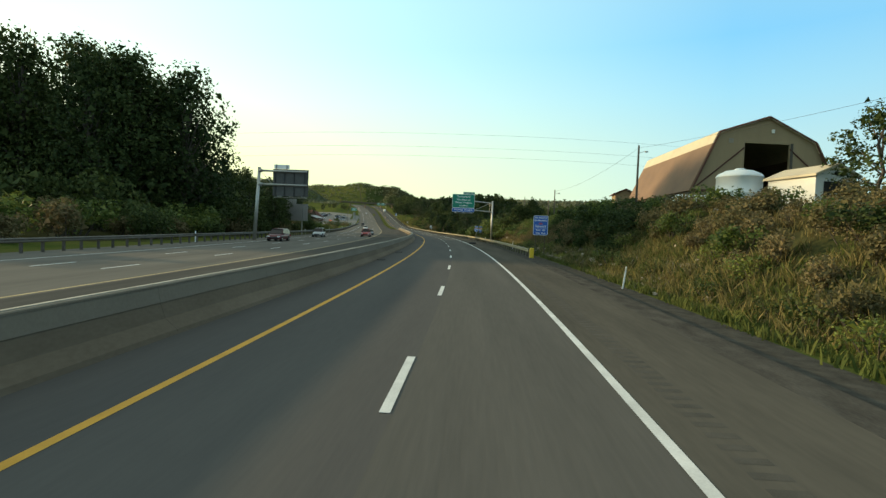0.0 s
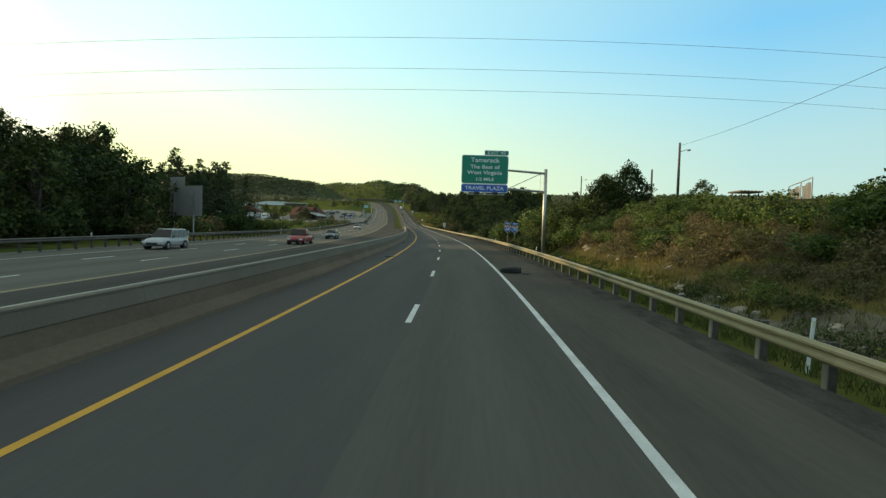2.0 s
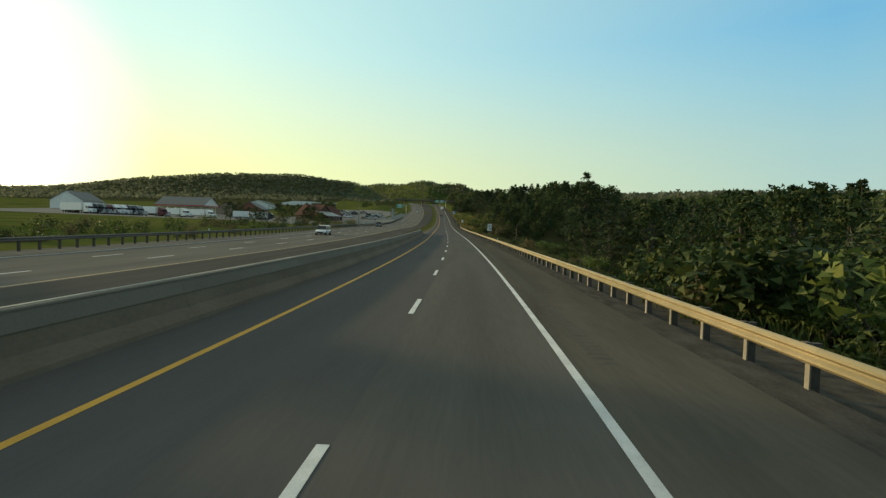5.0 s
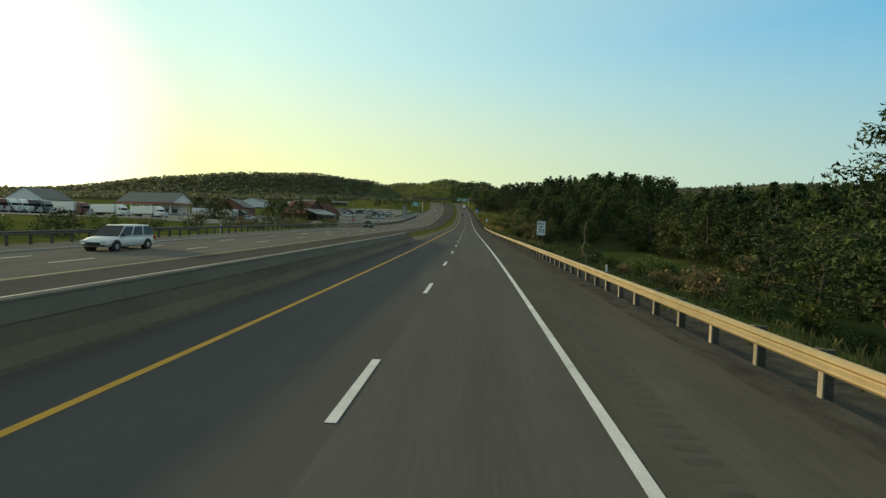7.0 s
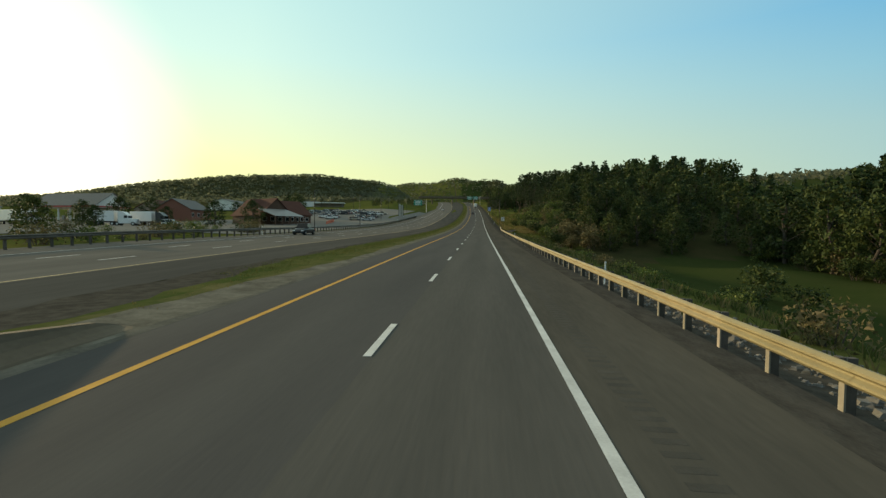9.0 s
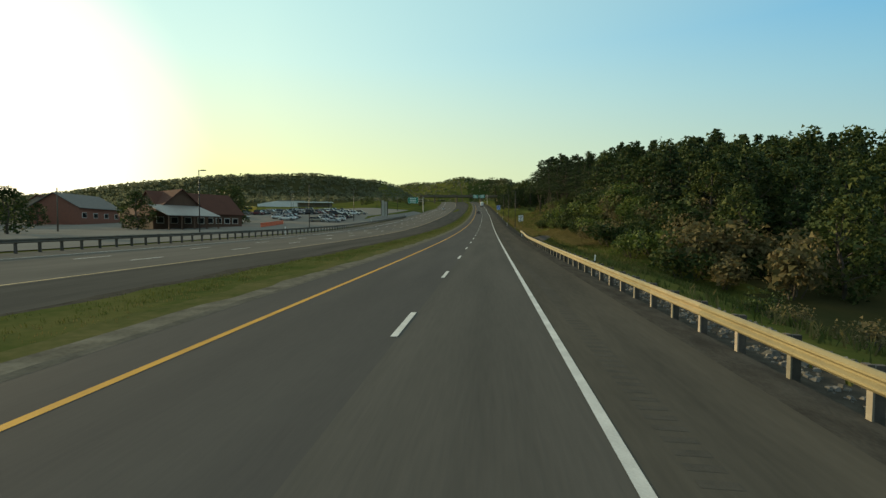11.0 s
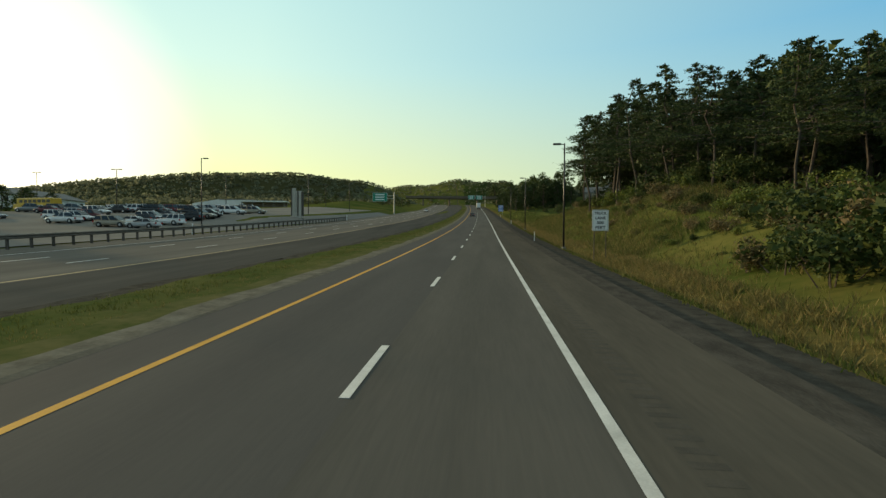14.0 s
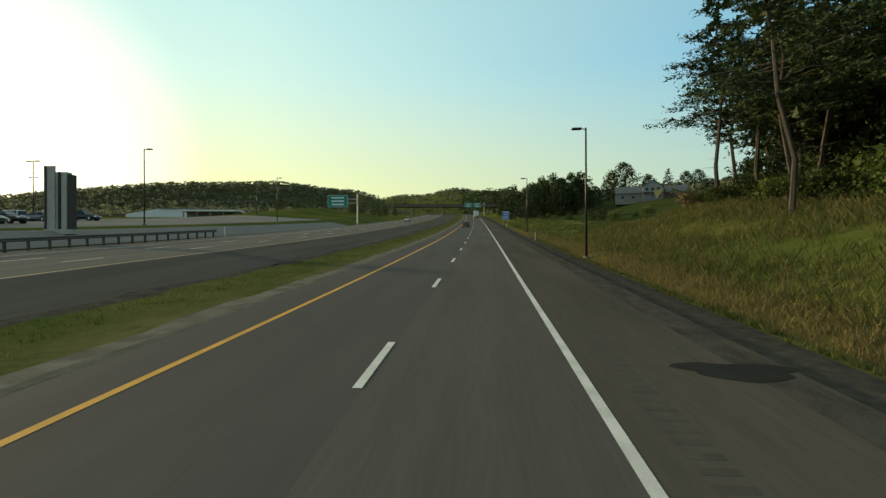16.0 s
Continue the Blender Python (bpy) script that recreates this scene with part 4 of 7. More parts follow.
# wood on the right before the meadow
plant("tree", PINE_S, 221.5, 22, "ragged dark pine standing over the other trees", "tree", 15.8 / 16, 0.4, 0.2, "", 1.0)
for s, o, h in ((225, 26.5, 13.0), (230, 28, 12.0), (217, 27, 10.5), (236, 24, 8.5), (213, 25, 9.5), (209, 22, 9.0)):
    plant("tree", PINE_D[0], s, o, "dark bushy pine at the edge of the wood", "tree", h / 14, s, 0.2, "", 1.2)
many("deep_woods", 26, 205, 262, 34, 58, 4.0, km + kg, "dark mixed woods below the road", "woods", 8.5, 0.15)
grove(18, 170, 216, 26, 48, 4.5, km + kd, "roadside tree in the wood below the road", 10.5)
many("weedy_shrubs", 24, 168, 246, 12.5, 24, 3.0, kbu, "weedy shrubs below the guardrail", "shrubs", 1.6, 0.3)
many("low_scrub", 80, 240, 335, 10.5, 20, 1.6, kbs, "low dry weeds below the guardrail", "scrub", 0.85, 0.4)
thicket(8, 270, 300, 19, 26, 3.0, [BUSH[0], BUSH[2]], "round green bush at the meadow", 1.1)
snag_bm = bmesh.new()
snag_rng = np.random.default_rng(77)
limb(snag_bm, (0, 0, -0.3), (0.3, 0.1, 6.2), 0.10, 0.03, snag_rng, 6, 5)
for k in range(14):
    z_, a_, l_ = 1.4 + k * 0.33, k * 2.3, 1.7 - k * 0.07
    limb(snag_bm, (0.05 * z_, 0.02 * z_, z_), (math.cos(a_) * l_, math.sin(a_) * l_, z_ + 0.35), 0.025, 0.008, snag_rng, 3, 2)
SNAG = empty("dead_tree", Matrix.Translation(on_ground(270, 17.8, 0.1)), "bare grey-brown dead tree standing in the weeds", "tree")
part("trunk", snag_bm, mat("bleached_wood", (0.20, 0.155, 0.11), (0.13, 0.10, 0.075), rough=0.9, scale=3, fine=18, bump=0.4), SNAG)
thicket(5, 254, 262, 21.5, 26, 1.8, [BUSH_T[1]], "leafy bright green bush beside the meadow", 0.75)
# wood behind the meadow
many("deep_woods", 46, 232, 352, 62, 86, 4.6, kf + kg + kg, "dark mixed woods behind the meadow", "woods", 16, 0.10)
grove(34, 258, 356, 54, 66, 3.3, kq + kd + km, "dark tree at the edge of the meadow", 12.8, 0.12)
many("undergrowth", 34, 262, 356, 50, 57, 2.6, kbu, "dark undergrowth at the edge of the meadow", "undergrowth", 3.2, 0.3)
many("deep_woods", 26, 180, 420, 86, 130, 7.0, kf + kg, "tall dark woods on the rise behind the meadow", "woods", 11.5, 0.1)
many("deep_woods", 40, 500, 578, 76, 124, 5.5, kf + kg, "tall dark woods crowning the knoll", "woods", lambda s, o: 24 - abs(o - 96) * 0.12, 0.08)
# wood on the second bank
grove(52, 350, 425, 24, 42, 3.4, km + km + kq, "leafy tree at the wood's edge above the road", lambda s, o: 9.2 + max(0, s - 414) * 0.14 - max(0, 372 - s) * 0.10, 0.12)
many("verge_bushes", 30, 350, 402, 19.5, 25, 1.8, kbn, "dense vine-hung bushes at the foot of the wood", "bushes", 3.4, 0.35)
grove(22, 416, 472, 22.5, 32, 3.4, kp + kp + kd, "tall ragged pine in the wood above the road", lambda s, o: 9.4 + (s - 420) * 0.085, 0.10)
grove(22, 410, 476, 32, 45, 4.2, kq + kq + kt, "tall tree in the pine wood above the road", lambda s, o: 13.0 + (s - 420) * 0.05, 0.10)
many("deep_woods", 34, 350, 505, 45, 75, 6.0, kf + kg, "tall pine woods above the road", "woods", lambda s, o: 6.5 + (s - 350) * 0.085, 0.1)
for s, o, h, k in ((510.5, 22.8, 19.5, 0), (515, 27, 18, 2), (508, 25, 19.5, 1), (503, 26, 20, 2), (516, 30.5, 17.5, 1), (509, 29, 19, 0), (497, 21, 18, 2), (500, 30, 20, 1), (517, 34, 17, 2), (491, 24, 18.5, 0),
                   (505, 34, 20, 2), (486, 27, 18, 1), (512, 36, 18, 0), (482, 22, 17.5, 0), (478, 26, 18, 2), (494, 33, 19, 1), (489, 36, 19, 2), (499, 40, 19, 0), (484, 40, 18.5, 1), (495, 26, 19, 0), (501, 23, 17, 1), (473, 22, 17, 2), (468, 24, 17, 0)):
    plant("tree", PINE[k], s, o, "tall bare-trunked white pine on the bank", "tree", h / 20, s * 1.3, 0.2, "pines on the bank", 1.1)
grove(8, 500, 514, 29, 42, 3.2, kd, "dense dark pine behind the bare-trunked pines", 18, 0.1)
grove(20, 498, 531, 38, 62, 4.0, kq + kq + kp, "tall tree in the pine wood above the road", 20.5, 0.1)
many("verge_bushes", 18, 398, 429, 15.5, 23, 2.4, kbc, "big dark bushes on the second bank", "bushes", 3.1, 0.3)
many("verge_bushes", 18, 446, 520, 22, 27, 2.6, kbc, "dark bushes along the edge of the pine wood", "bushes", 2.5, 0.3)
many("verge_bushes", 40, 356, 430, 15.4, 22, 2.0, kbn, "dense green bushes on the second bank", "bushes", 2.5, 0.3)
thicket(22, 455, 520, 22.5, 28, 2.4, BUSH, "dense bush under the pines", 1.15)
many("verge_bushes", 34, 372, 410, 15.6, 23, 1.7, kbn, "dense green bushes over the pull-off", "bushes", 2.6, 0.3)
many("verge_bushes", 20, 376, 409, 14.6, 17, 1.4, kbn, "dense leafy bushes beside the pull-off", "bushes", 1.7, 0.3)
many("verge_bushes", 14, 384, 410, 19, 25, 2.6, kbc, "big dark bushes under the wood's edge", "bushes", 4.0, 0.25)
many("weedy_shrubs", 70, 430, 476, 14.6, 22.5, 1.1, [kbn[k] for k in (0, 1, 3, 2)], "tall weedy shrubs on the second bank", "shrubs", lambda s, o: 0.55 + 0.09 * (o - 14.6), 0.4)
many("verge_bushes", 18, 409, 428, 13, 18, 1.6, kbn, "low dark bushes at the foot of the second bank", "bushes", 2.0, 0.3)
many("deep_woods", 48, 356, 425, 45, 66, 3.6, kf + kg + kg, "dark woods behind the leafy edge", "woods", lambda s, o: 7.0 + max(0, s - 385) * 0.10, 0.1)
# hillside and hedges further on
many("hillside_woods", 30, 740, 980, 24, 60, 8.0, kf, "broadleaf woods along the road on the hillside", "woods", 18, 0.2)
many("hillside_woods", 34, 650, 740, 15, 40, 4.0, km, "leafy trees along the road on the hillside", "woods", lambda s, o: 9.5 + (o - 15) * 0.22, 0.2)
many("hillside_woods", 16, 560, 760, 112, 165, 8.0, kf, "woods behind the hillside houses", "woods", 13, 0.2)
many("hedge", 26, 560, 690, 24, 42, 3.5, kbu, "low hedges on the hillside", "hedge", 1.9, 0.3)
for s, o, h in ((657, 40, 14), (664, 47.5, 9.5), (676, 62, 18), (672, 57, 14), (668, 84, 10), (676, 92, 11), (680, 74, 10), (684, 50, 9)):
    plant("tree", BROAD[int(s) % 3], s, o, "full round tree beside the hillside house", "tree", h / 14, s, 0.2, "", 1.1)
for s, o, h in ((672, 70, 10.5), (672, 78.5, 11.5)):
    plant("tree", PINE_D[1], s, o, "dark pointed evergreen beside the hillside house", "tree", h / 14, s, 0.2, "", 0.9)
# round trees among the buildings on the left
for s, o, h in ((415, -118, 10.5), (437, -121.8, 10.5), (437.4, -116, 7), (381, -66.5, 8), (415.6, -72.5, 9.5), (356, -82, 6.5), (355, -78.5, 5.5), (456.5, -72.5, 13.0), (460, -77, 12.5), (505, -114, 7), (510.5, -108, 7), (516, -107, 6.5), (522, -106, 5.5), (475, -92, 11), (470, -100, 9), (455, -118, 6), (500, -120, 7), (520, -125, 6), (540, -130, 7)):
    plant("tree", BROAD_M[int(s) % 4], s, o, "round dark tree beside the plaza buildings", "tree", h / 14, s, 0.2, "plaza trees", 1.25)
many("slope_woods", 22, 640, 900, -90, -50, 9, kf, "small trees on the grassy slope beyond the highway", "woods", 6, 0.3)
many("verge_bushes", 26, 58, 73, 15.5, 22, 1.3, [kbn[k] for k in (0, 3, 1)], "tall shaded bushes along the top of the cut bank", "bushes", lambda s, o: 2.6 - 0.06 * max(0, s - 62), 0.2)
many("low_scrub", 34, 60, 78, 10.2, 14.5, 0.9, [kbs[0], kbs[2]], "low green scrub on the shaded foot of the cut bank", "scrub", 0.6, 0.35)

# far woods on the hills: many small crowns, not to be counted
frng = np.random.default_rng(3)
fc, fu, fs = [], [], []
ridge_xy = np.array([(r[0], r[1]) for r in RIDGES], float)
ridge_w = np.array([r[3] for r in RIDGES], float)
GS, GO = frng.uniform(560, 1900, 110000), frng.uniform(-1100, 700, 110000)
gxx, gyy = plan(GS, GO)
gzz = ground_z(GS, GO)
near_ridge = np.min(np.hypot(gxx[:, None] - ridge_xy[:, 0], gyy[:, None] - ridge_xy[:, 1]) / ridge_w, axis=1)
ok = (near_ridge < 1.9) & (((GO < -170) & (GS > 600)) | (GO > 60) | (GO < -70) & (GS > 960)) | (GS > 1330) & (np.abs(GO) < 260)
ok &= (frng.uniform(size=len(GS)) < 0.9)
sel = np.where(ok)[0][:17000]
for i in sel:
    hgt = frng.uniform(5.0, 8.0) * (1 + 0.35 * (frng.uniform() > 0.9))
    base = np.array([gxx[i], gyy[i], gzz[i] + hgt * 0.22])
    n = 7
    d = frng.normal(size=(n, 3))
    d[:, 2] = np.abs(d[:, 2]) * 0.9 - 0.2
    d /= np.linalg.norm(d, axis=1)[:, None]
    fc.append(base + d * np.array([hgt * 0.5, hgt * 0.5, hgt * 0.36]) * frng.uniform(0.7, 1.05, (n, 1)))
    fu.append(d)
# distance haze is put into the pale leaf colour here
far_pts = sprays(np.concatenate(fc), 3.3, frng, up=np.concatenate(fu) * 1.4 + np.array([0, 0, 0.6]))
tagged(new("far_woods", leaf_mesh("far_woods", far_pts, FARLEAF)), "dense woods covering the far hills, leaf colour paled for haze", "woods", kind="stuff")


# grass: tufts of blades on verges, banks and median
def tufts(name, zones, material, label, seed, sheet=None):
    g = np.random.default_rng(seed)
    V = []
    for n, s0, s1, o0, o1, h0, h1, w in zones:
        nt = n // 6
        cs_, co_ = g.uniform(s0, s1, nt), g.uniform(o0, o1, nt)
        keep_ = (np.sin(cs_ * 0.35 + co_) + np.sin(cs_ * 0.11 - co_ * 0.7) + g.normal(size=nt)) > -0.9
        keep_ &= ~((cs_ > 388) & (cs_ < 408) & (co_ > 8.4) & (co_ < 8.9 + 3.4 * np.sin(np.pi * np.clip((cs_ - 387.5) / 11.0, 0, 1) / 2) * (1 - smooth(402, 408.5, cs_))))
        cs_, co_ = cs_[keep_], co_[keep_]
        s = np.repeat(cs_, 6) + g.normal(size=len(cs_) * 6) * 0.12
        o = np.repeat(co_, 6) + g.normal(size=len(co_) * 6) * 0.12
        x, y = plan(s, o)
        z = ground_z(s, o) if sheet is None else road_z(s, o) + sheet(o)
        n6 = len(s)
        a = g.uniform(0, 6.283, n6)
        hh = g.uniform(h0, h1, n6)
        dx, dy = np.cos(a) * w * 0.5, np.sin(a) * w * 0.5
        lx, ly = g.normal(size=n6) * hh * 0.35, g.normal(size=n6) * hh * 0.35
        p0 = np.stack([x - dx, y - dy, z - 0.03], -1)
        p1 = np.stack([x + dx, y + dy, z - 0.03], -1)
        p2 = np.stack([x + lx + dx * 0.3, y + ly + dy * 0.3, z + hh], -1)
        p3 = np.stack([x + lx * 0.5 - dx * 0.8, y + ly * 0.5 - dy * 0.8, z + hh * 0.6], -1)
        V.append(np.stack([p0, p1, p2, p3], 1).reshape(-1, 3))
    return tagged(new(name, leaf_mesh(name, np.concatenate(V), material, 4)), label, "grass", kind="stuff")


tufts("verge_grass", [(16000, 4, 60, 9.0, 15.0, 0.12, 0.45, 0.06), (30000, 60, 112, 8.0, 11.6, 0.08, 0.24, 0.03), (6000, 108, 165, 8.6, 15.0, 0.15, 0.6, 0.05), (14000, 165, 350, 8.6, 16.0, 0.12, 0.4, 0.06),
                      (20000, 345, 450, 10.5, 20.0, 0.12, 0.4, 0.02), (30000, 372, 412, 9.4, 15.0, 0.08, 0.3, 0.014), (60000, 440, 535, 11.6, 23.5, 0.2, 0.6, 0.022), (6000, 395, 540, 8.9, 10.0, 0.06, 0.22, 0.04), (9000, 530, 640, 10.5, 22.0, 0.2, 0.5, 0.10)],
      BLADE, "rough green verge grass in uneven tufts", 21)
tufts("dry_grass", [(14000, 345, 470, 9.3, 16.0, 0.12, 0.38, 0.02), (30000, 374, 412, 12.0, 15.2, 0.2, 0.55, 0.014), (36000, 400, 560, 10.0, 12.3, 0.15, 0.42, 0.022), (26000, 440, 530, 11.5, 23.0, 0.25, 0.65, 0.02), (16000, 4, 50, 10.2, 19, 0.2, 0.7, 0.035), (3000, 50, 64, 11, 19, 0.2, 0.7, 0.05), (5000, 175, 340, 8.8, 14.0, 0.2, 0.5, 0.05)],
      BLADE_DRY, "dry yellow verge grass in uneven tufts", 22)
tufts("straw_grass", [(24000, 66, 106, 11.5, 13.4, 0.10, 0.32, 0.022), (16000, 425, 540, 10.4, 12.3, 0.12, 0.34, 0.016)], STRAW, "dry straw-coloured grass along the foot of the banks", 25)
MOUND = lambda o: 0.012 + 0.04 * np.exp(-((o + 8.1) / 1.3) ** 2)
tufts("median_grass", [(22000, 276, 420, -9.9, -7.6, 0.03, 0.10, 0.02), (16000, 420, 560, -9.9, -7.6, 0.03, 0.10, 0.02), (3000, 560, 760, -9.8, -6.8, 0.06, 0.2, 0.06)],
      BLADE, "short patchy grass on the median strip", 23, MOUND)
tufts("median_dry_grass", [(7000, 268, 420, -8.2, -6.7, 0.02, 0.08, 0.015), (6000, 420, 560, -8.2, -6.7, 0.02, 0.08, 0.015), (2500, 560, 760, -9.0, -6.6, 0.06, 0.2, 0.06)],
      BLADE_DRY, "short dry yellow grass on the median strip", 24, MOUND)

# ------------------------------------------------------------------ signs
def rounded(x0, x1, z0, z1, r, n=5):
    pts = []
    for cx, cz, a0 in ((x1 - r, z1 - r, 0), (x0 + r, z1 - r, 90), (x0 + r, z0 + r, 180), (x1 - r, z0 + r, 270)):
        for k in range(n + 1):
            a = radians(a0 + 90 * k / n)
            pts.append((cx + r * math.cos(a), cz + r * math.sin(a)))
    return pts


def bordered(parent, x0, x1, z0, z1, field, trim, r=0.08, edge=0.05, name="sign_panel"):
    """A trim-coloured sheet with the field's colour set in from its rim."""
    p = part(name, prism(rounded(x0, x1, z0, z1, r), 0.03), trim, parent)
    part("sign_field", prism(rounded(x0 + edge, x1 - edge, z0 + edge, z1 - edge, max(0.02, r - edge * 0.6)), 0.03), field, p, where=Matrix.Translation((0, -0.005, 0)))
    return p


# overhead sign on a cantilever
G = empty("overhead_sign", face_road(107.0, 0.0), "green overhead highway sign on a steel cantilever gantry", "highway sign")
gz0 = float(ground_z(108.4, 10.6) - road_z(107.0, 0.0))
part("gantry_post", rod((10.45, 0.35, gz0 - 0.4), (10.45, 0.35, 8.55), 0.21, 0.17, 16), STEEL, G, shade=True)
part("post_base", rod((10.45, 0.35, gz0 - 0.3), (10.45, 0.35, gz0 + 0.25), 0.4, 0.38, 16), CONCRETE_C, G)
for hz, hs in ((8.1, 8.6), (6.25, 6.75)):
    part("gantry_arm", rod((10.45, 0.35, hz), (2.2, 0.3, hs), 0.12, 0.10, 12), STEEL, G, shade=True)
part("gantry_brace", rod((9.9, 0.35, 8.05), (6.7, 0.33, 6.5), 0.035, None, 8), STEEL, G)
part("gantry_brace", rod((9.9, 0.35, 6.3), (9.9, 0.35, 8.1), 0.035, None, 8), STEEL, G)
for hx in (2.7, 4.2, 5.8):
    part("sign_hanger", box(hx, 0.16, 7.75, 0.10, 0.10, 3.7), STEEL, G)
gp = bordered(G, 1.95, 6.62, 6.86, 9.72, SIGN_G, SIGN_W, 0.22, 0.055)
bp_ = bordered(G, 1.95, 6.62, 6.02, 6.85, SIGN_B, SIGN_W, 0.16, 0.05, "plaza_panel")
ep = bordered(G, 4.2, 6.62, 9.735, 10.22, SIGN_G, SIGN_W, 0.10, 0.045, "exit_tab")
words("EXIT 45", 0.42, SIGN_W, ep, 5.41, 9.975, -0.024, width=1.75)
for tx, zz, sz, ww in (("Tamarack", 9.22, 0.62, 2.9), ("The Best of", 8.55, 0.52, 2.95), ("West Virginia", 7.98, 0.52, 3.5), ("1/2 MILE", 7.32, 0.44, 1.75)):
    words(tx, sz, SIGN_W, gp, 4.28, zz, -0.024, width=ww, bold=0.006)
words("TRAVEL PLAZA", 0.50, SIGN_W, bp_, 4.28, 6.43, -0.024, width=3.9, bold=0.006)
for hx in (2.6, 4.3, 6.0):
    arm = part("lamp_bracket", rod((hx, 0.1, 5.98), (hx, -1.35, 5.72), 0.035, None, 6), STEEL, G)
    part("lamp_stub", rod((hx, -1.35, 5.72), (hx, -1.35, 5.95), 0.03, None, 6), STEEL, arm)
part("lamp_rail", rod((2.4, -1.35, 5.72), (6.2, -1.35, 5.72), 0.03, None, 6), STEEL, G)
for hx in (3.4, 5.2):
    part("sign_floodlight", box(hx, -1.3, 5.85, 0.5, 0.32, 0.22, 0.04, m=Matrix()), BLACK, G, "black floodlight under the sign")

# blue attraction sign
WOODEN = mat("sign_post_timber", (0.075, 0.062, 0.048), (0.11, 0.09, 0.07), rough=0.95, scale=3, fine=18, bump=0.3, stretch=(1, 1, 0.1))
S1 = empty("attraction_sign", face_road(58.0, 9.95, ground=True), "blue attraction sign with white border and lettering", "road sign")
g1 = float(ground_z(58.0, 9.95) - road_z(58.0, 9.95))
p1 = bordered(S1, -0.82, 0.82, 2.05 - g1, 4.22 - g1, SIGN_B, SIGN_W, 0.16, 0.045)
for tx, zz, sz, ww in (("Art & Soul of", 3.98, 0.26, 1.36), ("the Mountains", 3.68, 0.26, 1.40), ("TAMARACK", 2.98, 0.25, 1.28), ("Exit  45", 2.60, 0.25, 0.98), ("This  Exit", 2.26, 0.25, 1.10)):
    words(tx, sz, SIGN_W, p1, 0, zz - g1, -0.024, bold=0.006, width=ww)
for zz in (2.81, 3.15):
    part("rule_line", box(0, -0.022, zz - g1, 1.34, 0.006, 0.02), SIGN_W, p1)
for k in range(5):
    a = radians(20 + 35 * k)
    part("emblem_petal", rod((0.02 * math.cos(a), -0.024, 3.26 - g1 + 0.02 * math.sin(a)), (0.26 * math.cos(a), -0.024, 3.26 - g1 + 0.2 * math.sin(a)), 0.05, 0.02, 6), SIGN_R, p1)
for hx in (-0.5, 0.5):
    part("sign_post", box(hx, 0.07, (2.5 - g1) / 2 + 0.6, 0.07, 0.06, 4.6 - g1), WOODEN, S1)

# speed limit sign
S2 = empty("speed_limit_sign", face_road(254.6, 9.5), "white speed limit sign on two dark posts", "road sign")
g2 = float(ground_z(254.6, 9.5) - road_z(254.6, 9.5))
p2 = part("sign_panel", prism(rounded(-0.48, 0.48, 1.63, 3.23, 0.07), 0.03), SIGN_W, S2)
for x0, x1, z0, z1 in ((-0.45, 0.45, 3.165, 3.2), (-0.45, 0.45, 1.66, 1.695), (-0.45, -0.42, 1.66, 3.2), (0.42, 0.45, 1.66, 3.2)):
    part("border_line", box((x0 + x1) / 2, -0.018, (z0 + z1) / 2, x1 - x0, 0.006, z1 - z0), BLACK, p2)
for tx, zz, sz, ww in (("SPEED", 2.91, 0.26, 0.74), ("LIMIT", 2.57, 0.26, 0.58), ("70", 2.09, 0.68, 0.67)):
    words(tx, sz, BLACK, p2, 0, zz, -0.02, bold=0.009, width=ww)
for hx in (-0.40, 0.25):
    part("sign_post", box(hx, 0.06, 1.25 + g2 / 2, 0.06, 0.05, 3.5 - g2, 0.006), POST, S2)

# truck lane sign
S3 = empty("truck_lane_sign", face_road(441.3, 10.35, ground=True), "white truck lane sign on two thin posts in the grass", "road sign")
g3 = float(ground_z(441.3, 10.35) - road_z(441.3, 10.35))
p3 = part("sign_panel", prism(rounded(-0.58, 0.58, 1.84 - g3, 3.36 - g3, 0.07), 0.03), SIGN_W, S3)
for x0, x1, z0, z1 in ((-0.54, 0.54, 3.30, 3.32), (-0.54, 0.54, 1.88, 1.90), (-0.54, -0.52, 1.88, 3.32), (0.52, 0.54, 1.88, 3.32)):
    part("border_line", box((x0 + x1) / 2, -0.018, (z0 + z1) / 2 - g3, x1 - x0, 0.006, z1 - z0), BLACK, p3)
for tx, zz, ww in (("TRUCK", 3.10, 0.9), ("LANE", 2.76, 0.72), ("500", 2.42, 0.5), ("FEET", 2.08, 0.72)):
    words(tx, 0.27, BLACK, p3, 0, zz - g3, -0.02, bold=0.008, width=ww)
for hx in (-0.42, 0.42):
    part("sign_post", box(hx, 0.05, (3.2 - g3) / 2 - 0.2, 0.06, 0.05, 3.6 - g3, 0.006), POST, S3)

# pair of route shields
S4 = empty("route_marker", face_road(133.0, 11.1, ground=True), "pair of blue and red interstate shields on posts", "road sign")
g4 = float(ground_z(133.0, 11.1) - road_z(133.0, 11.1))


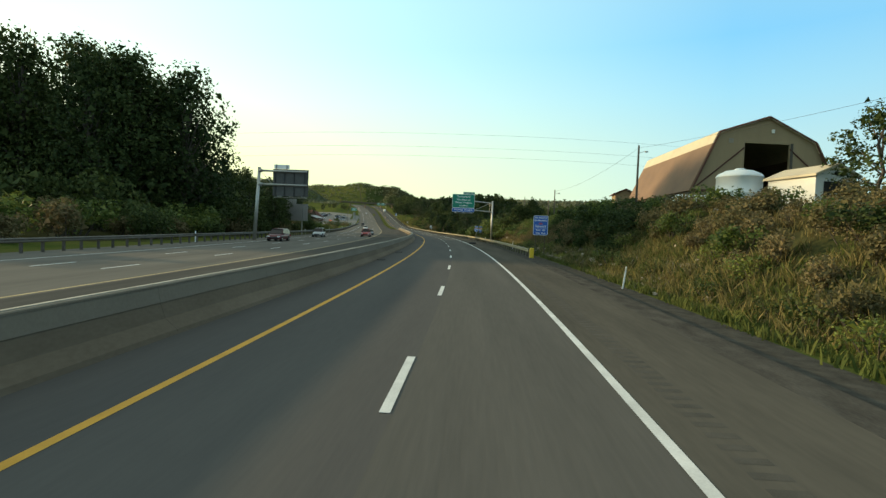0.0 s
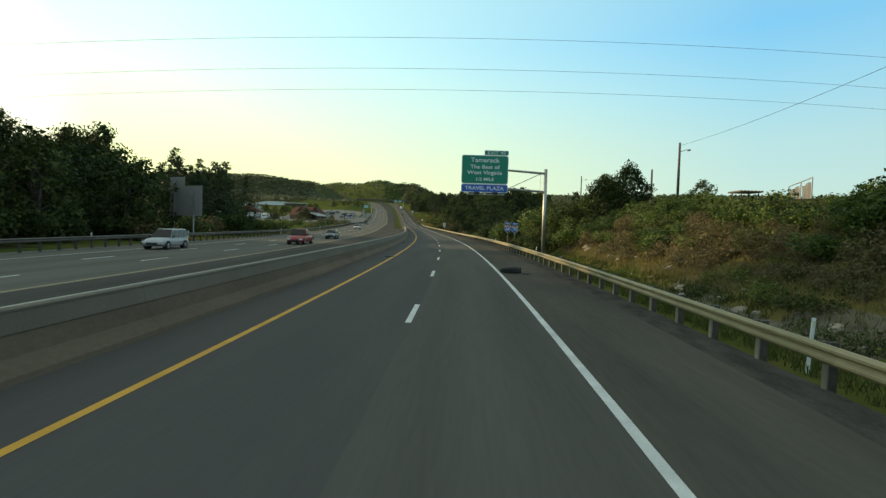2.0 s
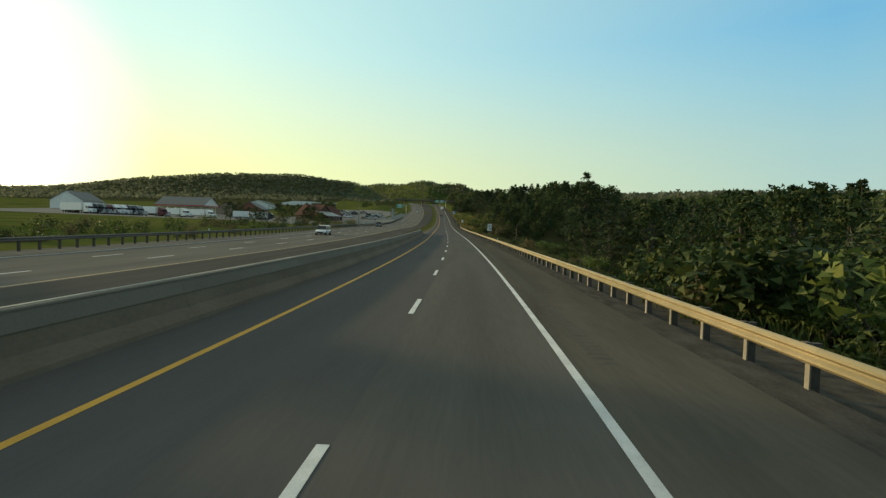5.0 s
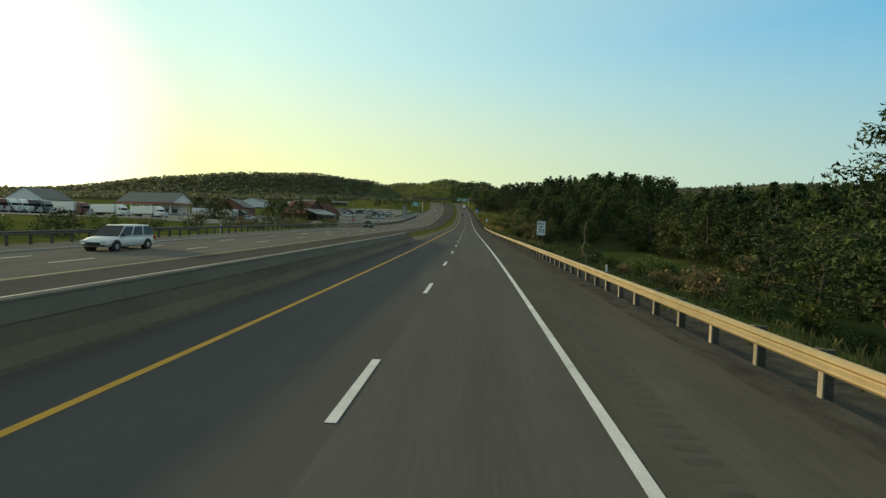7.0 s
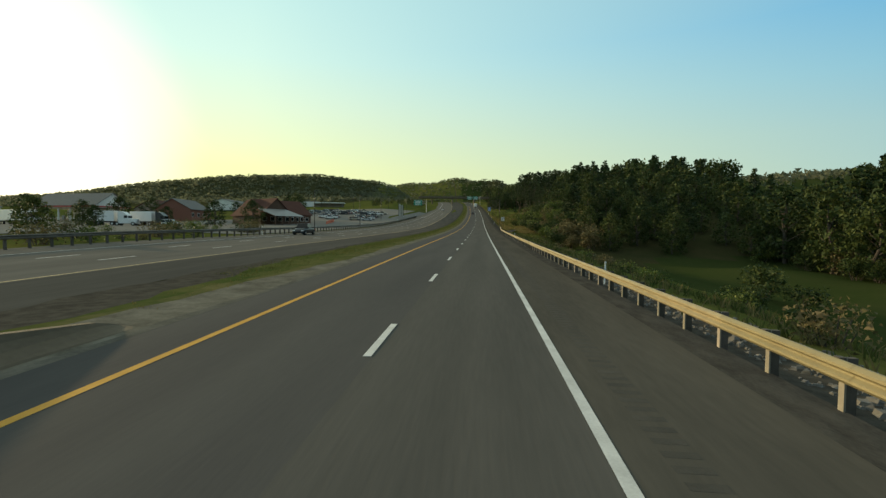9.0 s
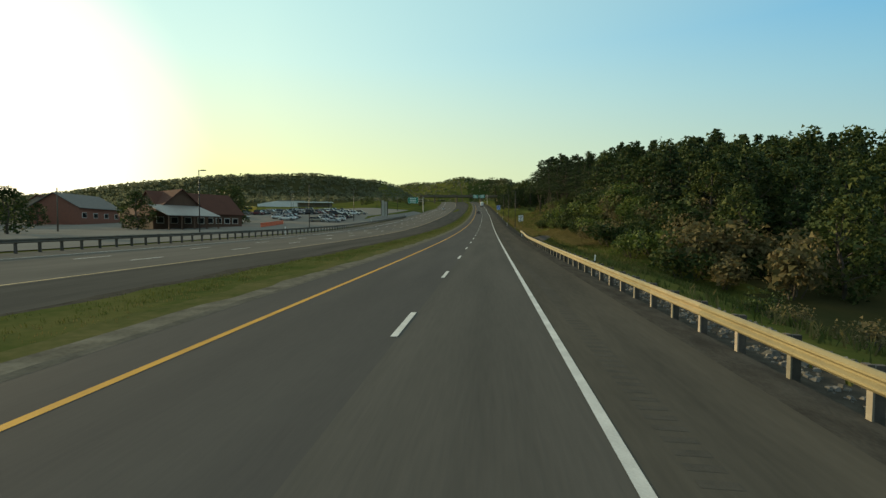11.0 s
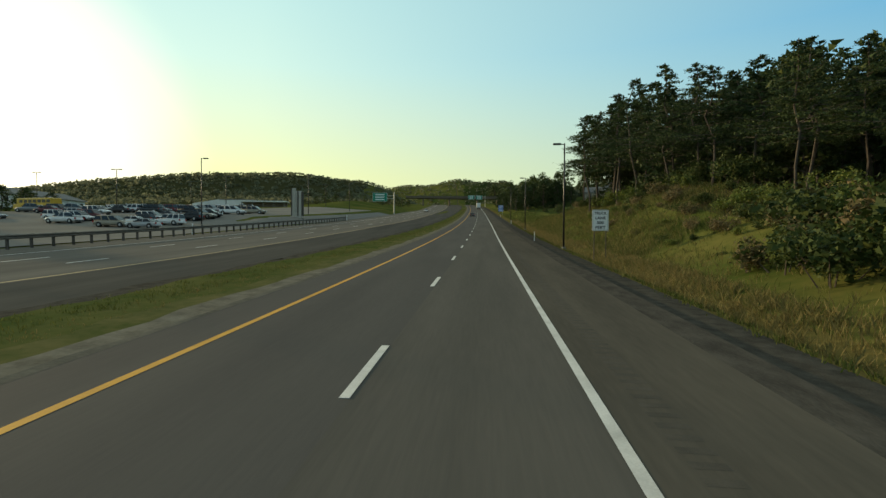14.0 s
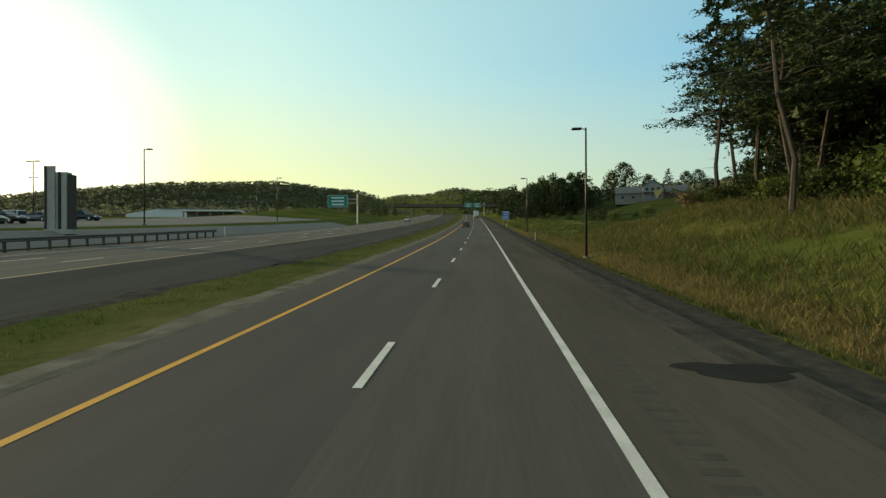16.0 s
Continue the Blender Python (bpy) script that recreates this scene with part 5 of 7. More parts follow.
def shield(cx, z0, text, plate):
    out = [(-0.30, 0.62), (-0.42, 0.52), (-0.50, 0.30), (-0.48, 0.0), (-0.36, -0.30), (0, -0.56), (0.36, -0.30), (0.48, 0.0), (0.50, 0.30), (0.42, 0.52), (0.30, 0.62), (0, 0.56)]
    sh = part("shield", prism([(cx + x, z0 + z) for x, z in out], 0.025), SIGN_W, S4)
    part("shield_field", prism([(cx + x * 0.92, z0 + min(z, 0.36) * 0.92 - (0.0 if z < 0.3 else -0.02)) for x, z in out if z < 0.5], 0.025), SIGN_B, sh, where=Matrix.Translation((0, -0.004, 0)))
    part("shield_crown", prism([(cx + x * 0.90, z0 + z) for x, z in ((-0.46, 0.38), (-0.40, 0.50), (-0.28, 0.575), (0, 0.52), (0.28, 0.575), (0.40, 0.50), (0.46, 0.38))], 0.025), SIGN_R, sh, where=Matrix.Translation((0, -0.004, 0)))
    words(text, 0.56, SIGN_W, sh, cx, z0 - 0.02, -0.024, bold=0.012, width=0.56)
    pl = part("direction_plate", prism(rounded(cx - 0.40, cx + 0.40, z0 + 0.68, z0 + 1.06, 0.05), 0.025), SIGN_B, S4)
    words(plate, 0.26, SIGN_W, pl, cx, z0 + 0.87, -0.018, bold=0.006, width=0.64)
    part("sign_post", box(cx, 0.05, (z0 + 1.0) / 2 - 0.2, 0.06, 0.05, z0 + 1.4, 0.006), STEEL, S4)


shield(-0.52, 2.25 - g4, "64", "WEST")
shield(0.58, 2.20 - g4, "77", "NORTH")

# far blue sign and far overhead signs
S5 = empty("service_sign", face_road(627, 10.4, ground=True), "blue roadside service sign with white rows", "road sign")
p5 = bordered(S5, -1.1, 1.1, 1.5, 4.2, SIGN_B, SIGN_W, 0.15, 0.06)
for zz in (2.0, 2.6, 3.2, 3.8):
    part("text_bar", box(0, -0.024, zz, 1.5, 0.006, 0.22), SIGN_W, p5)
for hx in (-0.7, 0.7):
    part("sign_post", box(hx, 0.06, 1.8, 0.09, 0.08, 4.4), STEEL, S5)


def far_gantry(s, xs, post, hz, wide, tall, label):
    e = empty("overhead_sign", face_road(s, 0.0), label, "highway sign")
    part("gantry_post", rod((post, 0.4, -0.5), (post, 0.4, hz + tall * 0.6), 0.25, 0.2, 12), STEEL, e)
    for dz in (0.6, -0.6):
        part("gantry_arm", rod((post, 0.4, hz + dz), (min(xs) - wide / 2 if post > min(xs) else max(xs) + wide / 2, 0.4, hz + dz), 0.12, None, 8), STEEL, e)
    for x in xs:
        p = bordered(e, x - wide / 2, x + wide / 2, hz - tall / 2, hz + tall / 2, SIGN_G, SIGN_W, 0.25, 0.08)
        for k in (-0.28, 0.0, 0.28):
            part("text_bar", box(x, -0.026, hz + k * tall, wide * 0.62, 0.006, tall * 0.11), SIGN_W, p)
    return e


far_gantry(614, [-41.0], -35.0, 7.6, 6.2, 3.6, "green overhead exit sign over the far ramp")
far_gantry(860, [-1.5, 5.5], 11.0, 8.2, 5.6, 3.6, "two distant green overhead signs on a gantry")

# backs of signs for the other direction
B1 = empty("overhead_sign", face_road(73.3, 0.0), "weathered back of an overhead sign on a cantilever post", "highway sign")
gb = float(ground_z(73.3, -27.0) - road_z(73.3, 0.0))
part("gantry_post", rod((-27.45, 0, gb - 0.4), (-26.95, 0, 9.95), 0.26, 0.2, 16), STEEL, B1, shade=True)
part("post_cap", rod((-26.95, 0, 9.93), (-26.94, 0, 10.08), 0.23, 0.2, 16), STEEL, B1)
for hz in (9.6, 7.7):
    part("gantry_arm", rod((-26.95, -0.12, hz), (-20.25, -0.12, hz + 0.02), 0.15, 0.13, 14), STEEL, B1, shade=True)
    part("arm_flange", rod((-26.72, -0.12, hz), (-26.55, -0.12, hz), 0.24, None, 12), STEEL, B1)
part("gantry_brace", rod((-26.7, -0.05, 9.5), (-25.2, -0.05, 7.85), 0.035, None, 8), STEEL, B1)
sign_face = part("sign_panel", prism(rounded(-25.1, -20.1, 6.15, 9.93, 0.1), 0.03), SIGN_DARK, B1, where=Matrix.Translation((0, 0.22, 0)))
for k in range(12):
    part("plank", box(-22.6, -0.022, 6.32 + k * 0.315, 4.94, 0.02, 0.29, 0.006), SIGN_DARK, sign_face)
for hx in (-24.75, -23.45, -22.1, -20.6):
    part("stiffener", box(hx, -0.09, 8.04, 0.09, 0.12, 3.74), BLACK, sign_face)
part("edge_strip", box(-20.12, -0.05, 8.04, 0.05, 0.1, 3.76), BLACK, sign_face)
tab_ = part("exit_tab", prism(rounded(-24.95, -22.8, 9.97, 10.56, 0.06), 0.03), SIGN_W, B1, where=Matrix.Translation((0, 0.22, 0)))
for hx in (-24.6, -23.15):
    part("stiffener", box(hx, -0.06, 10.2, 0.08, 0.07, 0.72), BLACK, tab_)
part("lamp_rail", rod((-25.2, 0.95, 6.0), (-20.4, 0.95, 6.0), 0.05, None, 8), STEEL, B1)
for hx in (-24.4, -22.7, -21.0):
    part("rail_arm", rod((hx, 0.1, 6.1), (hx, 0.95, 6.0), 0.035, None, 6), STEEL, B1)
    part("sign_lamp", box(hx, 1.05, 6.1, 0.55, 0.3, 0.2, 0.04), STEEL, B1)
B2 = empty("highway_sign", face_road(124.3, -33.9, 0.0) @ Matrix.Rotation(radians(-28), 4, "Z"), "smooth grey back of a large roadside sign with a raised tab", "highway sign")
lift = float(ground_z(124.3, -33.9) - road_z(124.3, -33.9))
panel_back = part("sign_panel", prism(rounded(-3.3, 3.25, lift + 3.2, lift + 7.15, 0.15), 0.04), SIGN_BACK, B2)
part("exit_tab", prism(rounded(-3.25, -0.2, lift + 7.17, lift + 8.35, 0.12), 0.04), SIGN_BACK, panel_back)
for k in range(5):
    part("stiffener", box(0, -0.03, lift + 3.6 + k * 0.78, 6.3, 0.03, 0.05), SIGN_BACK, panel_back)
for hx in (-2.2, 1.7):
    part("sign_post", box(hx, -0.12, lift + 3.2, 0.22, 0.14, 7.2), STEEL, B2)

# white delineator posts
DEL = keep("marker_stake", box(0, 0, 0.45, 0.075, 0.02, 1.3, 0.006), SIGN_W)
REF = keep("reflector", box(0, -0.014, 0.98, 0.06, 0.006, 0.12), mat("amber_reflector", (0.8, 0.75, 0.6), rough=0.3))
for s, o, lean_ in ((26.6, 8.6, 7), (66.5, 8.1, 4), (98.6, 8.1, 2), (128.3, 8.1, 3), (221.5, 8.0, 0), (279.7, 8.0, 2), (343.7, 8.0, 6), (403.4, 8.0, 2), (464, 7.85, 1), (530, 8.8, 0), (596, 8.8, 0)):
    d = empty("delineator_post", face_road(s, o, ground=True) @ Matrix.Rotation(radians(lean_), 4, "Y"), "white flexible delineator post at the shoulder's edge", "marker post", "delineators")
    put_mesh("marker_stake", DEL, d), put_mesh("reflector", REF, d)
for s in (60, 100, 118, 160, 205, 262, 330, 395, 460, 530):
    o = float(opp(s)) - 15.4
    d = empty("delineator_post", face_road(s, o, ground=True), "pale marker post behind the far guardrail", "marker post", "delineators")
    put_mesh("marker_stake", DEL, d, Matrix.Diagonal((1.6, 1.6, 1.25, 1)))


# ------------------------------------------------------------------ poles, lamps and wires
WOODPOLE = mat("utility_pole_wood", (0.085, 0.068, 0.052), (0.13, 0.105, 0.08), rough=0.95, scale=3, fine=20, bump=0.4, stretch=(1, 1, 0.1))


def utility_pole(s, o, top, label, lamp=True):
    e = empty("utility_pole", face_road(s, o, ground=True), label, "utility pole")
    base = float(ground_z(s, o) - road_z(s, o))
    H = top - base
    part("pole", rod((0, 0, -0.6), (0, 0, H), 0.15, 0.10, 12), WOODPOLE, e, shade=True)
    if lamp:
        part("lamp_arm", rod((0, 0, H - 0.9), (0.75, 0, H - 0.65), 0.03, None, 6), STEEL, e)
        part("lamp_head", box(0.9, 0, H - 0.7, 0.35, 0.22, 0.16, 0.04), STEEL, e)
    return e


utility_pole(106.2, 23.3, 11.3, "dark wooden utility pole with a small lamp arm")
utility_pole(60.2, 21.3, 12.8, "dark wooden utility pole in front of the barn")
utility_pole(114.9, 24.4, 9.7, "bare wooden pole behind the bushes", False)
utility_pole(155, 28.7, 13.1, "wooden utility pole over the trees")
utility_pole(402, -78, 8.5, "wooden pole among the plaza buildings", False)


def lawn_shelter(s, o, roof):
    """A small open shelter with a flat slatted roof on four posts."""
    e = empty("garden_shelter", face_road(s, o, ground=True), "small open wooden shelter with a flat dark roof", "shelter")
    h = roof - float(ground_z(s, o))
    for dx in (-1.0, 1.0):
        for dy in (-0.9, 0.9):
            part("post", box(dx, dy, h / 2 - 0.2, 0.1, 0.1, h + 0.3), WOODPOLE, e)
    part("roof", box(0, 0, h, 2.7, 2.5, 0.10, 0.02), WOODPOLE, e)
    for k in range(7):
        part("roof_slat", box(-1.2 + 0.4 * k, 0, h + 0.10, 0.10, 2.7, 0.09), WOODPOLE, e)
    part("back_panel", box(0, 0.95, h - 1.1, 1.8, 0.04, 1.5), SIGN_BACK, e, "pale panel")


def tarp_frame(s0, o0, s1, o1, top):
    """A thin steel frame with a pale sheet slung under its rail."""
    a_, b_ = Vector((*map(float, plan(s0, o0)), top)), Vector((*map(float, plan(s1, o1)), top))
    e = empty("tarpaulin_frame", Matrix.Translation(on_ground((s0 + s1) / 2, (o0 + o1) / 2)), "dark steel frame with a pale tarpaulin behind the bushes", "frame")
    org = on_ground((s0 + s1) / 2, (o0 + o1) / 2)
    for f in (0.0, 0.55, 1.0):
        p_ = a_.lerp(b_, f)
        part("post", rod(p_ - org - Vector((0, 0, 3.4)), p_ - org, 0.05, None, 6), STEEL, e)
    part("top_rail", rod(a_ - org, b_ - org, 0.05, None, 6), STEEL, e)
    for f0, f1 in ((0.06, 0.50), (0.60, 0.95)):
        p_, q_ = a_.lerp(b_, f0) - org, a_.lerp(b_, f1) - org
        bm_ = bmesh.new()
        top_ = [bm_.verts.new(p_.lerp(q_, k / 6) - Vector((0, 0, 0.35 + 0.10 * math.sin(k * 1.1)))) for k in range(7)]
        low_ = [bm_.verts.new(p_.lerp(q_, k / 6) - Vector((0.05 * math.sin(k * 2.0), 0.2, 1.9))) for k in range(7)]
        for k in range(6):
            bm_.faces.new((top_[k], top_[k + 1], low_[k + 1], low_[k]))
        bmesh.ops.solidify(bm_, geom=bm_.faces[:], thickness=0.02)
        part("tarpaulin", bm_, SIGN_BACK, e, "pale tarpaulin")


lawn_shelter(115.0, 35.5, 8.75)
tarp_frame(104.7, 33.2, 97.5, 30.0, 8.45)


def street_lamp(s, o, top, label, arm=-0.9, heads=1):
    e = empty("street_lamp", face_road(s, o, ground=True), label, "street lamp", "lamp posts")
    base = float(ground_z(s, o) - road_z(s, o))
    H = top - base
    part("lamp_base", rod((0, 0, -0.2), (0, 0, 0.25), 0.28, 0.22, 12), CONCRETE_C, e)
    part("lamp_post", rod((0, 0, 0.2), (0, 0, H), 0.095, 0.065, 10), BLACK, e, shade=True)
    for k in range(heads):
        sg = 1 if k == 0 else -1
        part("lamp_arm", rod((0, 0, H - 0.12), (arm * sg * 0.5, 0, H - 0.08), 0.04, None, 6), BLACK, e)
        part("lamp_head", box(arm * sg * 0.8, 0, H - 0.08, 0.75, 0.36, 0.16, 0.04), BLACK, e)
    return e


street_lamp(453.6, 9.65, 9.9, "tall black lamp post beside the shoulder")
street_lamp(504.4, 10.05, 9.9, "tall black lamp post beside the shoulder")
street_lamp(556, 10.2, 9.9, "tall black lamp post beside the shoulder")
for s, o, top in ((390.5, -43.3, 10.3), (433.4, -41.0, 10.7), (480, -42.5, 11.0), (526, -41.5, 11.5), (575, -44, 11.5)):
    street_lamp(s, o, top, "tall dark lamp post at the parking lot's edge", 0.9)
for s, o, top in ((500, -72, 11), (540, -70, 12), (570, -98, 12), (520, -108, 12), (600, -60, 12)):
    street_lamp(s, o, top, "dark double lamp post in the parking lot", 0.9, 2)


def wire(name, a, b, sag, r, label):
    cu = bpy.data.curves.new(name, "CURVE")
    cu.dimensions, cu.bevel_depth, cu.bevel_resolution = "3D", r, 1
    sp = cu.splines.new("POLY")
    n = 24
    sp.points.add(n)
    for k in range(n + 1):
        f = k / n
        p = Vector(a).lerp(Vector(b), f)
        sp.points[k].co = (p.x, p.y, p.z - sag * 4 * f * (1 - f), 1)
    cu.materials.append(BLACK)
    return tagged(new(name, cu), label, "wire", "overhead wires")


for k, (dz, ds) in enumerate(((0, 0), (-2.4, 3), (-4.0, 6))):
    wire("overhead_wire", at(112 + ds, -120, 12 + dz), at(112 + ds, 6, 23.0 + dz), -2.5, 0.016, "thin overhead power line crossing high over the highway")
    wire("overhead_wire", at(112 + ds, 6, 23.0 + dz), at(118 + ds, 150, 15 + dz), -3.0, 0.016, "thin overhead power line crossing high over the highway")
wire("service_wire", at(106.2, 23.3, 11.0), at(60.2, 21.3, 12.5), 0.9, 0.012, "thin wire slung between the wooden poles")
wire("service_wire", at(60.2, 21.3, 12.5), at(20, 40, 15.0), 0.8, 0.012, "thin wire slung between the wooden poles")

# ------------------------------------------------------------------ farm on the bank
TAN = mat("barn_boards_tan", (0.30, 0.215, 0.12), (0.24, 0.17, 0.095), rough=0.85, scale=0.8, fine=12, bump=0.2, stretch=(1, 1, 0.15))
ROOF_RUST = mat("barn_roof_brown", (0.21, 0.125, 0.075), (0.14, 0.085, 0.055), rough=0.85, scale=0.35, fine=8, bump=0.2)
ROOF_PALE = mat("barn_roof_pale", (0.55, 0.47, 0.33), (0.42, 0.36, 0.26), rough=0.7, scale=0.5, fine=8)
# near-black that paints indoor shade in openings; the gable medallion uses it too
DARKIN = mat("shade_and_trim_black", (0.02, 0.018, 0.016), (0.03, 0.026, 0.022), rough=0.95)
WHITEWALL = mat("white_siding", (0.74, 0.73, 0.68), (0.64, 0.63, 0.58), rough=0.7, scale=0.8, fine=10)
TANK = mat("white_poly_tank", (0.72, 0.76, 0.76), (0.64, 0.68, 0.68), rough=0.45, scale=0.8)
GREYROOF = mat("grey_shingles", (0.17, 0.165, 0.155), (0.12, 0.115, 0.11), rough=0.9, scale=1.5, fine=10, bump=0.3)
BRICK = mat("red_brick_wall", (0.26, 0.10, 0.065), (0.20, 0.085, 0.06), rough=0.9, scale=2.0, fine=14, bump=0.2)
BROWNROOF = mat("brown_metal_roof", (0.115, 0.055, 0.042), (0.09, 0.045, 0.036), rough=0.9, scale=0.6, fine=6, spec=0.08)
STONEWALL = mat("stone_wall", (0.30, 0.25, 0.19), (0.22, 0.18, 0.14), rough=0.9, scale=1.6, fine=8, bump=0.3)


def barn():
    """A gambrel barn: tan front with a tall door, steep brown side roof with a pale upper band, open posts and raking struts below the eaves."""
    x0, y0, L = 33.5, 59.5, 21.5
    e = empty("barn", Matrix.Translation((x0, y0, 0)), "large tan gambrel-roofed barn with a dark open door", "barn")
    g0 = float(ground_z(62, 33)) - 0.8
    AP, BL, BR, EL, ER = (0, 16.6), (-5.3, 14.85), (5.0, 13.9), (-7.9, 8.75), (7.6, 8.75)
    dx0, dx1, dz1 = -2.4, 2.4, 13.9
    on_left = lambda x: AP[1] + (BL[1] - AP[1]) * x / BL[0]
    on_right = lambda x: AP[1] + (BR[1] - AP[1]) * x / BR[0]
    t = 0.25
    for nm, outline, y in (("front_gable", [EL, (-7.6, g0), (dx0, g0), (dx0, on_left(dx0)), BL], t / 2), ("front_gable", [(dx1, g0), (7.4, g0), ER, BR, (dx1, on_right(dx1))], t / 2),
                           ("front_header", [(dx0, dz1), (dx1, dz1 - 0.1), (dx1, on_right(dx1)), AP, (dx0, on_left(dx0))], t / 2), ("back_gable", [EL, (-7.6, g0), (7.4, g0), ER, BR, AP, BL], L - t / 2)):
        b2 = prism(outline, t)
        bmesh.ops.translate(b2, verts=b2.verts, vec=(0, y, 0))
        part(nm, b2, TAN, e)

    def slope(nm, p, q, material, thick=0.2, over=0.35):
        d = Vector((q[0] - p[0], 0, q[1] - p[1])).normalized()
        nrm = Vector((-d.z, 0, d.x))
        if nrm.z < 0:
            nrm.negate()
        b2 = prism([(p[0], p[1]), (q[0], q[1]), (q[0] + nrm.x * thick, q[1] + nrm.z * thick), (p[0] + nrm.x * thick, p[1] + nrm.z * thick)], L + 2 * over)
        bmesh.ops.translate(b2, verts=b2.verts, vec=(0, L / 2, 0))
        return part(nm, b2, material, e)

    slope("upper_roof", AP, BL, ROOF_PALE)
    slope("upper_roof", AP, BR, ROOF_PALE)
    for BK, EV, sg in ((BL, EL, -1), (BR, ER, 1)):
        mid = (BK[0] + (EV[0] - BK[0]) * 0.2, BK[1] + (EV[1] - BK[1]) * 0.2)
        low = (EV[0] + sg * 0.25, EV[1] - 0.4)
        slope("roof_band", BK, mid, ROOF_PALE, 0.21)
        slope("lower_roof", mid, low, ROOF_RUST)
        wx = EV[0] + sg * -0.45
        part("side_wall", box(wx, L / 2, (g0 + 8.3) / 2, 0.2, L - 0.5, 8.3 - g0), STONEWALL, e)
        part("eave_beam", box(EV[0] + sg * 0.1, L / 2, 8.25, 0.22, L, 0.26), POST, e)
        for j in range(11):
            y = 0.5 + j * 2.04
            part("wall_post", box(wx + sg * 0.18, y, (g0 + 8.2) / 2, 0.16, 0.2, 8.2 - g0), CONCRETE_C, e)
            part("raking_strut", rod((wx + sg * 1.7, y, g0 - 0.3), (EV[0] + sg * 0.1, y, 8.1), 0.13, 0.10, 4), CONCRETE_C, e)
    for p, q in (((-7.4, 9.0), (dx0, dz1 - 0.5)), ((7.2, 9.0), (dx1, dz1 - 0.6))):
        part("brace_board", rod((p[0], -0.05, p[1]), (q[0], -0.05, q[1]), 0.08, None, 4), BROWNROOF, e)
    part("sill_board", box((EL[0] + dx0) / 2, -0.05, 8.5, dx0 - EL[0] - 0.1, 0.1, 0.25), BROWNROOF, e)
    part("door_track", box(dx1 + 0.2, -0.05, (g0 + dz1) / 2, 0.25, 0.1, dz1 - g0), POST, e)
    part("gable_lamp", box(0.5, -0.08, 15.2, 0.28, 0.16, 0.4, 0.04), WHITEWALL, e)
    part("gable_patch", box(-3.9, -0.03, 14.1, 0.5, 0.05, 0.5), STONEWALL, e)
    # floor coloured near-black to deepen the shade inside
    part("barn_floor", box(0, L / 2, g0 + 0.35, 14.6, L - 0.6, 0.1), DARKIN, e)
    for p, q in ((AP, BL), (AP, BR), (BL, EL), (BR, ER)):
        part("rake_trim", rod((p[0], -0.3, p[1] + 0.12), (q[0], -0.3, q[1] + 0.12), 0.13, None, 4), BROWNROOF, e)


barn()


def lathe(profile, n=28):
    bm = bmesh.new()
    rows = [[bm.verts.new((r * math.cos(6.28319 * k / n), r * math.sin(6.28319 * k / n), z)) for k in range(n)] for r, z in profile]
    for a, b in zip(rows, rows[1:]):
        for k in range(n):
            bm.faces.new((a[k], a[(k + 1) % n], b[(k + 1) % n], b[k]))
    bm.faces.new(rows[0][::-1]), bm.faces.new(rows[-1])
    bmesh.ops.recalc_face_normals(bm, faces=bm.faces)
    return bm


T1 = empty("storage_tank", face_road(49, 26.4, ground=True), "tall white plastic storage tank with domed top", "tank")
ht = 8.5 - float(ground_z(49, 26.4) - road_z(49, 26.4))
part("tank_body", lathe([(1.85, -0.3), (1.9, 0.1), (1.9, ht * 0.45), (1.94, ht * 0.46), (1.9, ht * 0.48), (1.9, ht - 0.45), (1.96, ht - 0.42), (1.96, ht - 0.32), (1.8, ht - 0.1), (1.2, ht + 0.22), (0.5, ht + 0.3)]), TANK, T1, shade=True)
part("tank_lid", lathe([(0.45, ht + 0.25), (0.45, ht + 0.42), (0.3, ht + 0.48)], 16), TANK, T1)
T2 = empty("storage_tank", face_road(53.2, 24.6, ground=True) @ Matrix.Rotation(radians(90), 4, "Z"), "low white horizontal plastic tank on the bank", "tank")
ht2 = 6.75 - float(ground_z(53.2, 24.6) - road_z(53.2, 24.6))
bmx = lathe([(0.5, -2.3), (0.85, -2.15), (1.0, -1.8), (1.0, 1.8), (0.85, 2.15), (0.5, 2.3)], 24)
bmesh.ops.rotate(bmx, verts=bmx.verts, cent=(0, 0, 0), matrix=Matrix.Rotation(radians(90), 3, "X"))
bmesh.ops.translate(bmx, verts=bmx.verts, vec=(0, 0, max(0.6, ht2 - 1.0)))
part("tank_body", bmx, TANK, T2, shade=True)
part("tank_lid", rod((0, -1.5, ht2 - 0.1), (0, -1.5, ht2 + 0.25), 0.3, 0.26, 14), TANK, T2)
part("tank_cradle", box(0, 0, 0.3, 1.4, 3.6, 0.7, 0.03), CONCRETE, T2)


